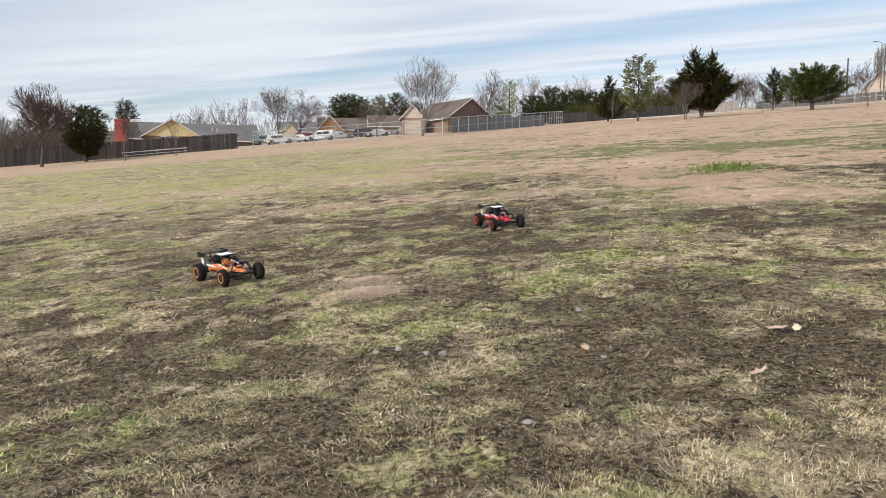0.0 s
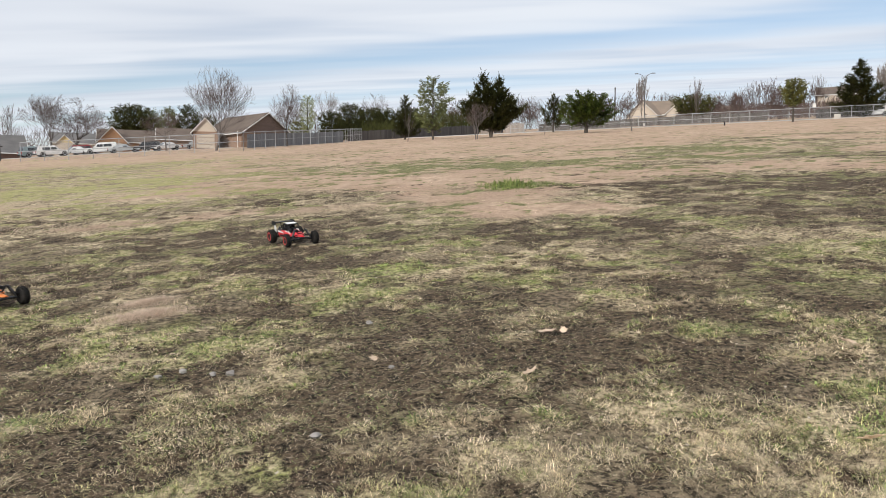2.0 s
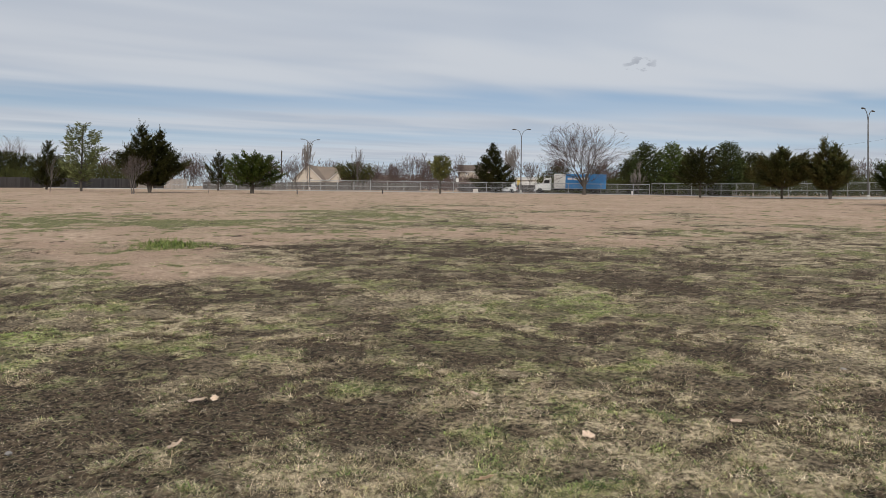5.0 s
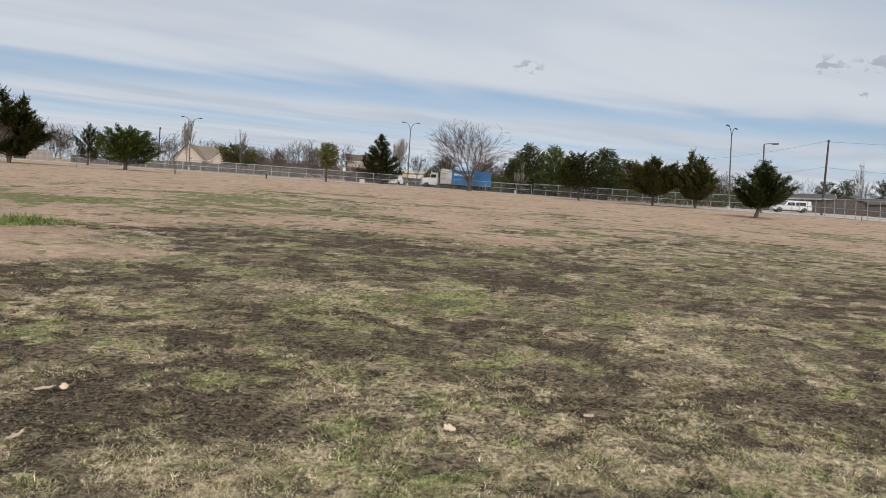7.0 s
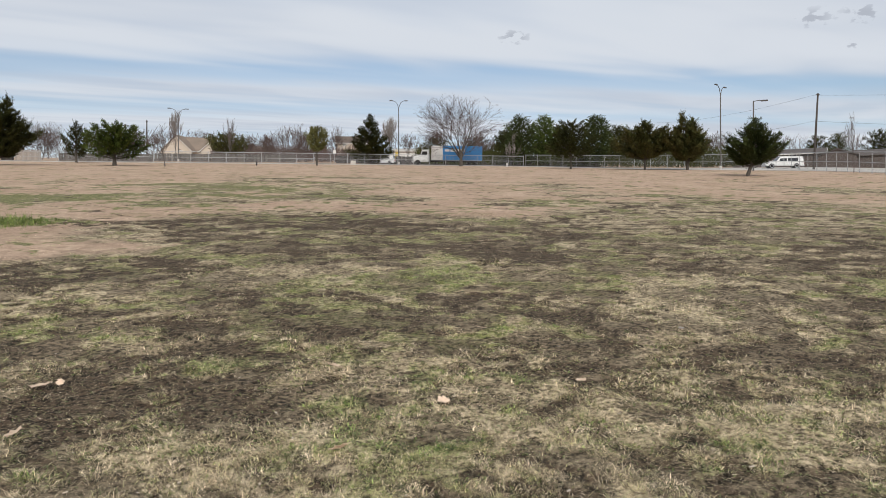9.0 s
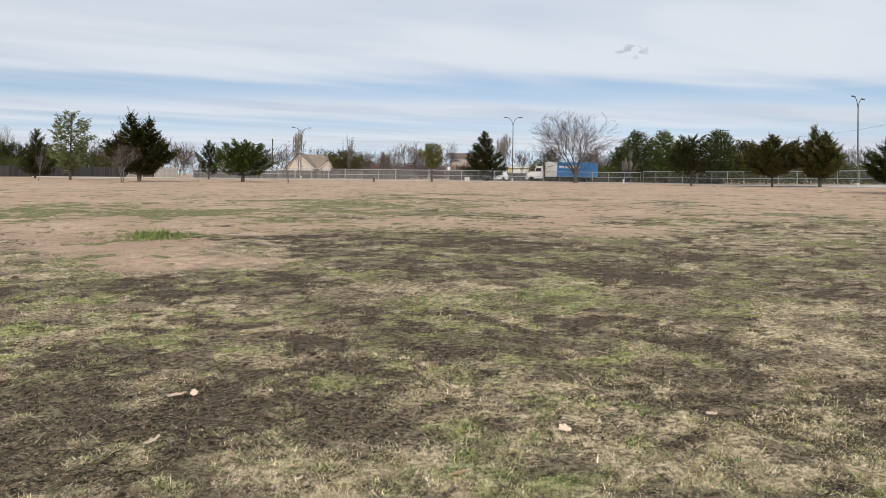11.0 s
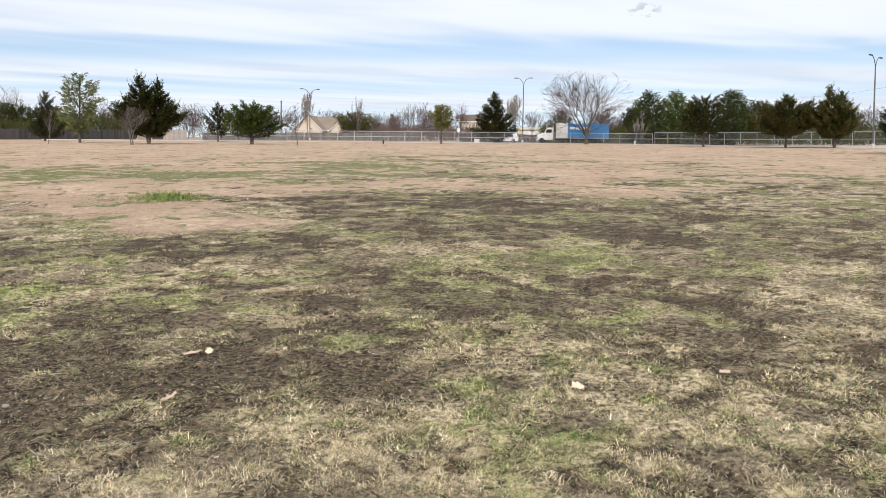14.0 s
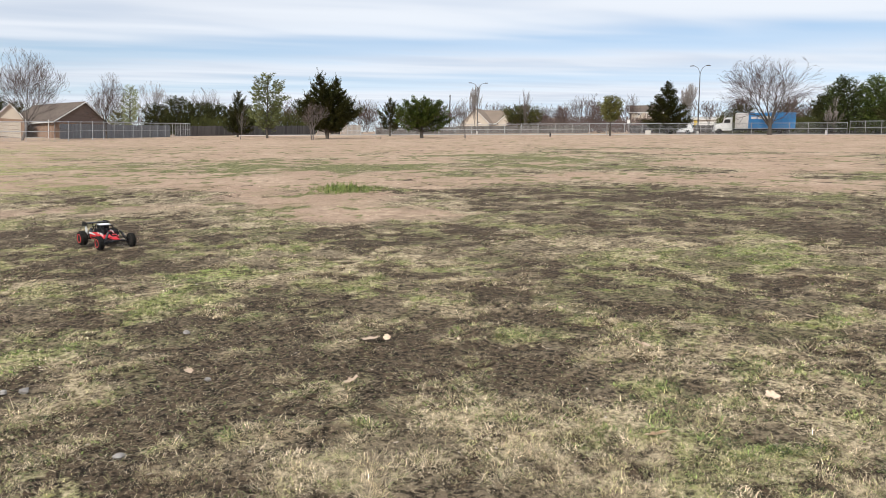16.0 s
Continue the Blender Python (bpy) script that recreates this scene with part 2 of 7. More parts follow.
M = dict(
    straw=mat("dry_straw_blade", (0.78, 0.645, 0.46), (0.44, 0.345, 0.22), 5.0, 22, 0.7, bump=0, spread=0.3, island=0.5, tuft=True),
    olive=mat("olive_grass_blade", (0.27, 0.255, 0.10), (0.56, 0.51, 0.255), 5.0, 22, 0.6, bump=0, spread=0.3, island=0.5, tuft=True),
    green=mat("green_weed_leaf", (0.085, 0.130, 0.030), (0.24, 0.29, 0.085), 6.0, 22, 0.55, bump=0, spread=0.3, island=0.5, tuft=True),
    weed=mat("dark_green_weed", (0.07, 0.11, 0.026), (0.23, 0.275, 0.075), 6.0, 22, 0.6, bump=0, spread=0.3, island=0.5, tuft=True),
    thatch=mat("dead_thatch_blade", (0.035, 0.026, 0.017), (0.22, 0.165, 0.105), 5.0, 22, 0.9, bump=0, spread=0.3, island=0.6, tuft=True),
    bark=mat("grey_bark", (0.10, 0.084, 0.075), (0.16, 0.138, 0.124), 2.0, 30, 0.95, stretch=(1, 1, 0.25)),
    barkdark=mat("dark_bark", (0.05, 0.042, 0.036), (0.10, 0.085, 0.07), 2.0, 30, 0.95, stretch=(1, 1, 0.25)),
    twig=mat("bare_twig", (0.088, 0.067, 0.060), (0.128, 0.100, 0.090), 0.6, 5, 0.95, bump=0, island=0.25),
    twigbrown=mat("brown_twig", (0.078, 0.053, 0.046), (0.118, 0.085, 0.074), 0.6, 5, 0.95, bump=0, island=0.25),
    twigpale=mat("pale_twig", (0.17, 0.148, 0.135), (0.23, 0.203, 0.185), 0.6, 5, 0.95, bump=0, island=0.25),
    cedar=mat("dark_cedar_foliage", (0.028, 0.034, 0.012), (0.062, 0.062, 0.019), 0.5, 4, 0.8, bump=0, island=0.5, spec=0.08),
    cedargreen=mat("green_cedar_foliage", (0.030, 0.042, 0.014), (0.062, 0.074, 0.024), 0.5, 4, 0.8, bump=0, island=0.5, spec=0.08),
    cedarbrown=mat("bronzed_cedar_foliage", (0.115, 0.095, 0.034), (0.052, 0.068, 0.022), 0.5, 4, 0.8, bump=0, island=0.5, spec=0.08),
    juniper=mat("green_juniper_foliage", (0.045, 0.070, 0.016), (0.100, 0.125, 0.030), 0.5, 4, 0.8, bump=0, island=0.5, spec=0.08),
    pine=mat("grey_green_pine_foliage", (0.105, 0.120, 0.048), (0.165, 0.175, 0.075), 0.5, 4, 0.8, bump=0, island=0.45, spec=0.08),
    limegreen=mat("pale_green_foliage", (0.20, 0.23, 0.10), (0.28, 0.29, 0.15), 0.5, 4, 0.8, bump=0, island=0.4, spec=0.08),
    oldgold=mat("yellow_green_foliage", (0.11, 0.115, 0.04), (0.16, 0.15, 0.05), 0.5, 4, 0.8, bump=0, island=0.45, spec=0.08),
    board=mat("weathered_fence_board", (0.040, 0.036, 0.035), (0.070, 0.063, 0.060), 0.8, 14, 0.9, obj=0.3, stretch=(3, 3, 0.4)),
    boardmid=mat("grey_brown_fence_board", (0.080, 0.071, 0.064), (0.125, 0.112, 0.101), 0.8, 14, 0.9, obj=0.3, stretch=(3, 3, 0.4)),
    boardpale=mat("pale_fence_board", (0.26, 0.22, 0.19), (0.33, 0.29, 0.25), 0.8, 14, 0.9, obj=0.15, stretch=(3, 3, 0.4)),
    galv=mat("galvanised_steel", (0.38, 0.385, 0.39), (0.30, 0.305, 0.31), 3, 40, 0.5, 0.4, bump=0.05),
    wire=mat("chain_link_wire", (0.27, 0.275, 0.28), (0.20, 0.205, 0.21), 3, 40, 0.55, 0.4, bump=0),
    concrete=mat("pale_concrete", (0.50, 0.47, 0.43), (0.40, 0.375, 0.34), 0.6, 12, 0.9),
    asphalt=mat("grey_road", (0.16, 0.155, 0.15), (0.11, 0.108, 0.105), 0.4, 20, 0.9),
    roofgrey=mat("grey_shingle", (0.115, 0.11, 0.108), (0.165, 0.155, 0.15), 0.5, 9, 0.95, bump=0.4),
    roofbrown=mat("brown_shingle", (0.105, 0.080, 0.065), (0.15, 0.118, 0.096), 0.5, 9, 0.95, bump=0.4),
    roofdark=mat("dark_brown_shingle", (0.085, 0.075, 0.07), (0.12, 0.105, 0.097), 0.5, 9, 0.95, bump=0.4),
    walldark=mat("grey_brown_brick", (0.115, 0.095, 0.085), (0.085, 0.07, 0.063), 1.2, 18, 0.9, bump=0.3),
    rooftan=mat("tan_shingle", (0.25, 0.195, 0.15), (0.19, 0.15, 0.12), 0.5, 9, 0.95, bump=0.4),
    brick=mat("tan_brick", (0.30, 0.205, 0.145), (0.22, 0.14, 0.10), 1.2, 18, 0.9, bump=0.3),
    brickdark=mat("brown_brick", (0.19, 0.115, 0.088), (0.13, 0.08, 0.065), 1.2, 18, 0.9, bump=0.3),
    brickred=mat("red_brick", (0.42, 0.10, 0.075), (0.33, 0.08, 0.06), 1.2, 18, 0.9, bump=0.3),
    brickorange=mat("orange_brick", (0.42, 0.25, 0.14), (0.33, 0.18, 0.10), 1.2, 18, 0.9, bump=0.3),
    siding=mat("yellow_siding", (0.64, 0.51, 0.27), (0.57, 0.45, 0.23), 0.8, 12, 0.7),
    cream=mat("cream_siding", (0.53, 0.45, 0.365), (0.47, 0.40, 0.325), 0.8, 12, 0.7),
    sidingbrown=mat("brown_siding", (0.205, 0.15, 0.125), (0.165, 0.12, 0.10), 0.8, 12, 0.8, stretch=(0.2, 0.2, 4)),
    trim=mat("white_trim", (0.72, 0.70, 0.67), (0.62, 0.60, 0.57), 1, 12, 0.6),
    whitewall=mat("white_wall", (0.68, 0.66, 0.63), (0.60, 0.58, 0.55), 0.7, 8, 0.7),
    yellowpaint=mat("yellow_paint", (0.66, 0.48, 0.10), None, 1, 12, 0.6),
    bluegrey=mat("blue_grey_board", (0.17, 0.18, 0.195), (0.22, 0.23, 0.245), 0.8, 12, 0.85, obj=0.12, stretch=(3, 3, 0.4)),
    glass=mat("dark_glass", (0.02, 0.022, 0.025), (0.03, 0.032, 0.036), 1, 8, 0.08, bump=0, spec=0.6),
    carwhite=mat("white_car_paint", (0.72, 0.72, 0.71), (0.66, 0.66, 0.65), 1, 20, 0.25, bump=0, spec=0.5),
    carsilver=mat("silver_car_paint", (0.46, 0.48, 0.49), (0.40, 0.42, 0.43), 1, 20, 0.28, 0.3, bump=0, spec=0.5),
    carblack=mat("black_car_paint", (0.02, 0.021, 0.024), (0.03, 0.031, 0.034), 1, 20, 0.2, bump=0, spec=0.5),
    carred=mat("red_car_paint", (0.22, 0.03, 0.03), (0.18, 0.025, 0.025), 1, 20, 0.25, bump=0, spec=0.5),
    carteal=mat("grey_green_car_paint", (0.20, 0.26, 0.27), (0.17, 0.22, 0.23), 1, 20, 0.28, bump=0, spec=0.5),
    rubber=mat("black_rubber", (0.014, 0.014, 0.014), (0.03, 0.027, 0.024), 20, 90, 0.9, bump=0.3, spec=0.12),
    chrome=mat("bright_metal", (0.55, 0.56, 0.58), (0.45, 0.46, 0.48), 5, 40, 0.3, 0.9, bump=0),
    headlamp=mat("headlamp_glass", (0.62, 0.64, 0.66), None, 5, 40, 0.15, bump=0, spec=0.6),
    taillamp=mat("red_lamp_glass", (0.35, 0.02, 0.02), None, 5, 40, 0.2, bump=0),
    truckblue=mat("blue_truck_panel", (0.045, 0.20, 0.46), (0.055, 0.23, 0.50), 1, 8, 0.45, bump=0.05),
    plastic=mat("black_plastic", (0.010, 0.010, 0.011), (0.02, 0.02, 0.021), 12, 80, 0.55, bump=0.1, spec=0.15),
    orange=mat("orange_shell", (0.68, 0.22, 0.055), (0.58, 0.18, 0.045), 9, 60, 0.4, bump=0.05, spec=0.4),
    redshell=mat("red_shell", (0.62, 0.028, 0.035), (0.52, 0.022, 0.03), 9, 60, 0.4, bump=0.05, spec=0.4),
    whiteshell=mat("white_shell", (0.72, 0.72, 0.72), (0.62, 0.62, 0.61), 9, 60, 0.4, bump=0.05, spec=0.4),
    rimred=mat("pink_red_rim", (0.68, 0.06, 0.055), None, 9, 60, 0.4, bump=0),
    alloy=mat("grey_alloy", (0.12, 0.12, 0.125), (0.08, 0.08, 0.085), 12, 80, 0.45, 0.8, bump=0.05),
    matted=mat("matted_pink_straw", (0.70, 0.55, 0.42), (0.52, 0.40, 0.295), 8.0, 30, 0.9, bump=0, spread=0.4, island=0.3, tuft=True),
    leaf=mat("fallen_oak_leaf", (0.70, 0.54, 0.40), (0.52, 0.37, 0.26), 14, 90, 0.75, obj=0.2, bump=0.3),
    stone=mat("pale_stone", (0.36, 0.335, 0.31), (0.27, 0.25, 0.23), 12, 90, 0.9, obj=0.2, bump=0.5),
    chip=mat("pale_chip", (0.55, 0.48, 0.40), (0.36, 0.28, 0.20), 12, 90, 0.8, island=0.35, bump=0),
    timber=mat("weathered_pole_timber", (0.05, 0.042, 0.038), (0.085, 0.071, 0.063), 1, 20, 0.95, stretch=(3, 3, 0.3)),
    lampgrey=mat("brown_grey_steel", (0.09, 0.083, 0.08), (0.125, 0.115, 0.11), 3, 30, 0.5, 0.3, bump=0.05),
    cable=mat("black_cable", (0.04, 0.04, 0.042), None, 3, 30, 0.7, bump=0),
)


# ---------------------------------------------------------------- mesh helpers
def pol(az, d):
    """A place by its bearing, clockwise from +y in degrees, and its distance, both taken along the sloping field."""
    u, v = d * math.sin(radians(az)), d * math.cos(radians(az))
    return 0.99713 * u - 0.00338 * v, 0.99602 * v - 0.00338 * u


def ss(a, b, x):
    u = np.clip((np.asarray(x, float) - a) / (b - a), 0, 1)
    return u * u * (3 - 2 * u)


RISE_X, RISE_Y = 0.0762, 0.0897       # metres of height for each metre east and north


def terrain(x, y):
    """The field is a long even hillside that rises ahead and to the right, with a slight swell at its two ends."""
    x, y = np.asarray(x, float), np.asarray(y, float)
    r, az = np.hypot(x, y), np.degrees(np.arctan2(x, y))
    z = (RISE_X * x + RISE_Y * y) * np.minimum(1, 240 / np.maximum(r, 1)) - 0.0035 * np.clip(r - 20, 0, 150)
    z = z + 0.55 * ss(58, 78, az) * ss(55, 100, r) * (1 - ss(120, 150, az)) + 0.24 * ss(68, 77, az) * ss(96, 136, r) * (1 - ss(120, 150, az))
    return z + 0.32 * ss(6, -6, az) * ss(92, 118, r) * (1 - ss(-90, -120, az))


def gz(x, y):
    return float(terrain(x, y))


def link_mesh(name, verts, faces, material, parent=None, label="", smooth=False):
    me = bpy.data.meshes.new(name)
    me.from_pydata(verts, [], faces)
    me.materials.append(material)
    if smooth:
        me.polygons.foreach_set("use_smooth", [True] * len(me.polygons))
    ob = new(name, me)
    if parent is not None:
        ob.parent = parent
    if label:
        ob["label"] = label
    return ob


def part(name, bm, material, parent=None, label="", smooth=False):
    me = bpy.data.meshes.new(name)
    bmesh.ops.recalc_face_normals(bm, faces=bm.faces)
    bm.to_mesh(me)
    bm.free()
    me.materials.append(material)
    if smooth:
        me.polygons.foreach_set("use_smooth", [True] * len(me.polygons))
    ob = new(name, me)
    if parent is not None:
        ob.parent = parent
    if label:
        ob["label"] = label
    return ob


def piece(name, data, parent, m=None):
    """A further object on mesh data that is already there."""
    ob = new(name, data)
    ob.parent = parent
    if m is not None:
        ob.matrix_basis = m
    return ob


def thing(name, x, y, turn, label, category, group="", z=None, kind=""):
    ob = new(name)
    ob.matrix_basis = pose(x, y, gz(x, y) if z is None else z, 0, 0, turn)
    return tagged(ob, label, category, group, kind)


def lay(ob, turn, lift=0.0):
    """Tips a thing so that it stands square on the slope."""
    x, y = ob.matrix_basis.translation[:2]
    normal = Vector((gz(x - 1, y) - gz(x + 1, y), gz(x, y - 1) - gz(x, y + 1), 2)).normalized()
    tip = Vector((0, 0, 1)).rotation_difference(normal).to_matrix().to_4x4()
    ob.matrix_basis = pose(x, y, gz(x, y) + lift) @ tip @ pose(0, 0, 0, 0, 0, turn)
    return ob


def add_box(bm, size, at=(0, 0, 0), bevel=0.0, turn=(0, 0, 0), taper=(1, 1)):
    """A box with its middle at `at`; taper narrows the top in x and y."""
    vs = []
    for z in (-0.5, 0.5):
        kx, ky = (taper if z > 0 else (1, 1))
        for x, y in ((-0.5, -0.5), (0.5, -0.5), (0.5, 0.5), (-0.5, 0.5)):
            vs.append(bm.verts.new((x * size[0] * kx, y * size[1] * ky, z * size[2])))
    fs = [bm.faces.new([vs[i] for i in f]) for f in ((3, 2, 1, 0), (4, 5, 6, 7), (0, 1, 5, 4), (1, 2, 6, 5), (2, 3, 7, 6), (3, 0, 4, 7))]
    geo = vs
    if bevel:
        edges = list({e for f in fs for e in f.edges})
        res = bmesh.ops.bevel(bm, geom=edges, offset=bevel, segments=1, affect="EDGES")
        geo = list({v for f in res["faces"] for v in f.verts} | {v for v in vs if v.is_valid})
    bmesh.ops.transform(bm, matrix=pose(*at, *turn), verts=geo)
    return bm


def box(size, at=(0, 0, 0), bevel=0.0, turn=(0, 0, 0), taper=(1, 1)):
    return add_box(bmesh.new(), size, at, bevel, turn, taper)


def add_tube(bm, points, radii, sides=6, caps=True):
    """A tube through points, with one radius for each."""
    rings, prev = [], None
    pts = [Vector(p) for p in points]
    for i, p in enumerate(pts):
        d = (pts[min(i + 1, len(pts) - 1)] - pts[max(i - 1, 0)]).normalized()
        side = d.cross(Vector((0, 0, 1)) if abs(d.z) < 0.9 else Vector((1, 0, 0))).normalized()
        if prev is not None and side.dot(prev) < 0:
            side = -side
        prev = side
        other = d.cross(side)
        r = radii[i] if isinstance(radii, (list, tuple)) else radii
        rings.append([bm.verts.new(p + (side * math.cos(a) + other * math.sin(a)) * r) for a in (2 * math.pi * k / sides for k in range(sides))])
    for a, b in zip(rings, rings[1:]):
        for k in range(sides):
            bm.faces.new((a[k], a[(k + 1) % sides], b[(k + 1) % sides], b[k]))
    if caps:
        bm.faces.new(rings[0][::-1])
        bm.faces.new(rings[-1])
    return bm


def tube(points, radii, sides=6):
    return add_tube(bmesh.new(), points, radii, sides)


def add_lathe(bm, profile, m, sides=20):
    """Turns (radius, along) pairs round the local x axis."""
    rings = []
    for r, a in profile:
        rings.append([bm.verts.new(m @ Vector((a, r * math.cos(t), r * math.sin(t)))) for t in (2 * math.pi * k / sides for k in range(sides))])
    for a, b in zip(rings, rings[1:]):
        for k in range(sides):
            bm.faces.new((a[k], a[(k + 1) % sides], b[(k + 1) % sides], b[k]))
    bm.faces.new(rings[0][::-1])
    bm.faces.new(rings[-1])
    return bm


def extrude_profile(points, width, axis="y", at=0.0):
    """A closed outline in x, z pushed out to a width across y (or an outline in y, z across x)."""
    bm = bmesh.new()
    sides = []
    for s in (-0.5, 0.5):
        sides.append([bm.verts.new((a, at + s * width, b) if axis == "y" else (at + s * width, a, b)) for a, b in points])
    n = len(points)
    bm.faces.new(sides[0])
    bm.faces.new(sides[1][::-1])
    for k in range(n):
        bm.faces.new((sides[0][k], sides[1][k], sides[1][(k + 1) % n], sides[0][(k + 1) % n]))
    return bm


# ---------------------------------------------------------------- noise on arrays
def _hash(ix, iy, seed):
    h = (ix.astype(np.int64) * 374761393 + iy.astype(np.int64) * 668265263 + seed * 974711) & 0x7FFFFFFF
    h = ((h ^ (h >> 13)) * 1274126177) & 0x7FFFFFFF
    return ((h ^ (h >> 16)) & 0xFFFF) / 65535.0


def vnoise(x, y, size, seed):
    x, y = np.asarray(x) / size, np.asarray(y) / size
    ix, iy = np.floor(x), np.floor(y)
    fx, fy = x - ix, y - iy
    fx, fy = fx * fx * (3 - 2 * fx), fy * fy * (3 - 2 * fy)
    a, b = _hash(ix, iy, seed), _hash(ix + 1, iy, seed)
    c, d = _hash(ix, iy + 1, seed), _hash(ix + 1, iy + 1, seed)
    return (a * (1 - fx) + b * fx) * (1 - fy) + (c * (1 - fx) + d * fx) * fy


def fbm(x, y, size, seed, octaves=4, fall=0.55):
    total, weight, w = 0.0, 0.0, 1.0
    for k in range(octaves):
        ca, sa = math.cos(0.6 * k), math.sin(0.6 * k)
        total = total + w * vnoise(ca * x - sa * y + 17.3 * k, sa * x + ca * y - 9.1 * k, size / 2 ** k, seed + 13 * k)
        weight += w
        w *= fall
    return total / weight


# ---------------------------------------------------------------- the field
# patches by bearing, distance, half width across, half depth, strength
DARK = [
    (-25.7, 5.6, 0.66, 0.66, 0.28), (-14.5, 3.8, 0.98, 0.83, 0.28), (9.0, 5.8, 0.97, 1.06, 0.2), (-18.7, 16.0, 1.58, 1.24, 0.3), (-30.8, 14.7, 1.3, 1.73, 0.2),
    (16.6, 9.8, 2.23, 1.33, 0.18), (-9.1, 8.8, 1.11, 0.62, 0.16), (2.7, 11.3, 3.0, 1.84, 0.22), (41.6, 14.5, 2.55, 4.16, 0.2), (-7.1, 6.2, 1.2, 0.95, 0.26),
    (33.0, 4.6, 0.55, 0.25, 0.22), (-9.1, 3.9, 0.77, 0.69, 0.44), (44.1, 13.7, 3.42, 4.32, 0.22), (22.6, 6.5, 1.14, 0.76, 0.16), (21.7, 4.4, 0.82, 0.37, 0.12),
    (62.8, 6.2, 0.56, 0.55, 0.2), (-6.8, 11.3, 1.84, 2.85, 0.26), (27.9, 4.5, 1.05, 1.08, 0.4), (67.0, 5.9, 0.55, 0.46, 0.2), (30.3, 7.1, 1.66, 1.32, 0.3)]
GREEN = [
    (-30.1, 11.1, 1.9, 2.29, 0.16), (-32.3, 4.4, 0.35, 0.25, 0.34), (8.0, 7.5, 0.5, 0.63, 0.28), (-7.2, 7.6, 0.34, 0.29, 0.2), (-11.9, 3.1, 0.14, 0.1, 0.2),
    (-15.9, 26.2, 15.26, 6.4, 0.15), (-8.8, 30.5, 12.38, 3.3, 0.15), (-26.7, 52.9, 34.05, 13.62, 0.2), (18.7, 17.1, 1.15, 0.84, 0.12), (18.2, 18.4, 1.67, 1.06, 0.12),
    (22.6, 27.2, 5.68, 2.69, 0.12), (34.8, 34.6, 4.43, 3.0, 0.15), (-5.8, 5.8, 0.65, 0.39, 0.18), (48.3, 9.2, 0.28, 0.4, 0.3), (9.0, 7.7, 0.48, 0.5, 0.28),
    (47.7, 9.3, 0.49, 0.7, 0.3), (12.7, 29.4, 3.18, 3.89, 0.12), (33.6, 33.3, 2.94, 6.76, 0.14), (52.4, 9.1, 0.79, 0.6, 0.14), (22.8, 6.7, 0.57, 0.6, 0.16)]
PALE = [
    (-9.6, 7.1, 0.36, 0.51, 0.75), (-6.3, 4.5, 0.24, 0.27, 0.26), (16.2, 3.3, 0.67, 0.44, 0.42), (17.9, 4.0, 0.61, 0.36, 0.26), (-32.1, 6.2, 0.52, 0.33, 0.18),
    (-23.8, 21.8, 7.08, 2.7, 0.2), (-2.4, 14.7, 4.67, 0.99, 0.26), (-13.5, 13.6, 2.12, 1.11, 0.2), (38.5, 9.2, 1.64, 0.77, 0.22), (23.3, 13.0, 1.91, 1.24, 0.2),
    (30.5, 5.1, 0.42, 0.31, 0.2), (36.1, 3.4, 0.87, 0.53, 0.3), (-5.9, 4.4, 0.23, 0.12, 0.2), (37.3, 8.9, 1.51, 0.9, 0.22), (65.9, 9.3, 0.93, 1.21, 0.22),
    (66.6, 7.2, 0.43, 0.43, 0.22), (42.8, 5.1, 0.88, 0.28, 0.14), (18.8, 12.6, 2.47, 1.23, 0.2), (66.6, 3.9, 0.61, 0.7, 0.55), (68.1, 7.6, 0.66, 0.58, 0.2)]


def patches(x, y, table):
    r, az = np.hypot(x, y), np.degrees(np.arctan2(x, y))
    total = 0.0
    for a, d, across, deep, k in table:
        q = ((az - a) * math.pi / 180 * r / across) ** 2 + ((r - d) / deep) ** 2
        total = total + k * np.exp(-q * 0.8)
    return total


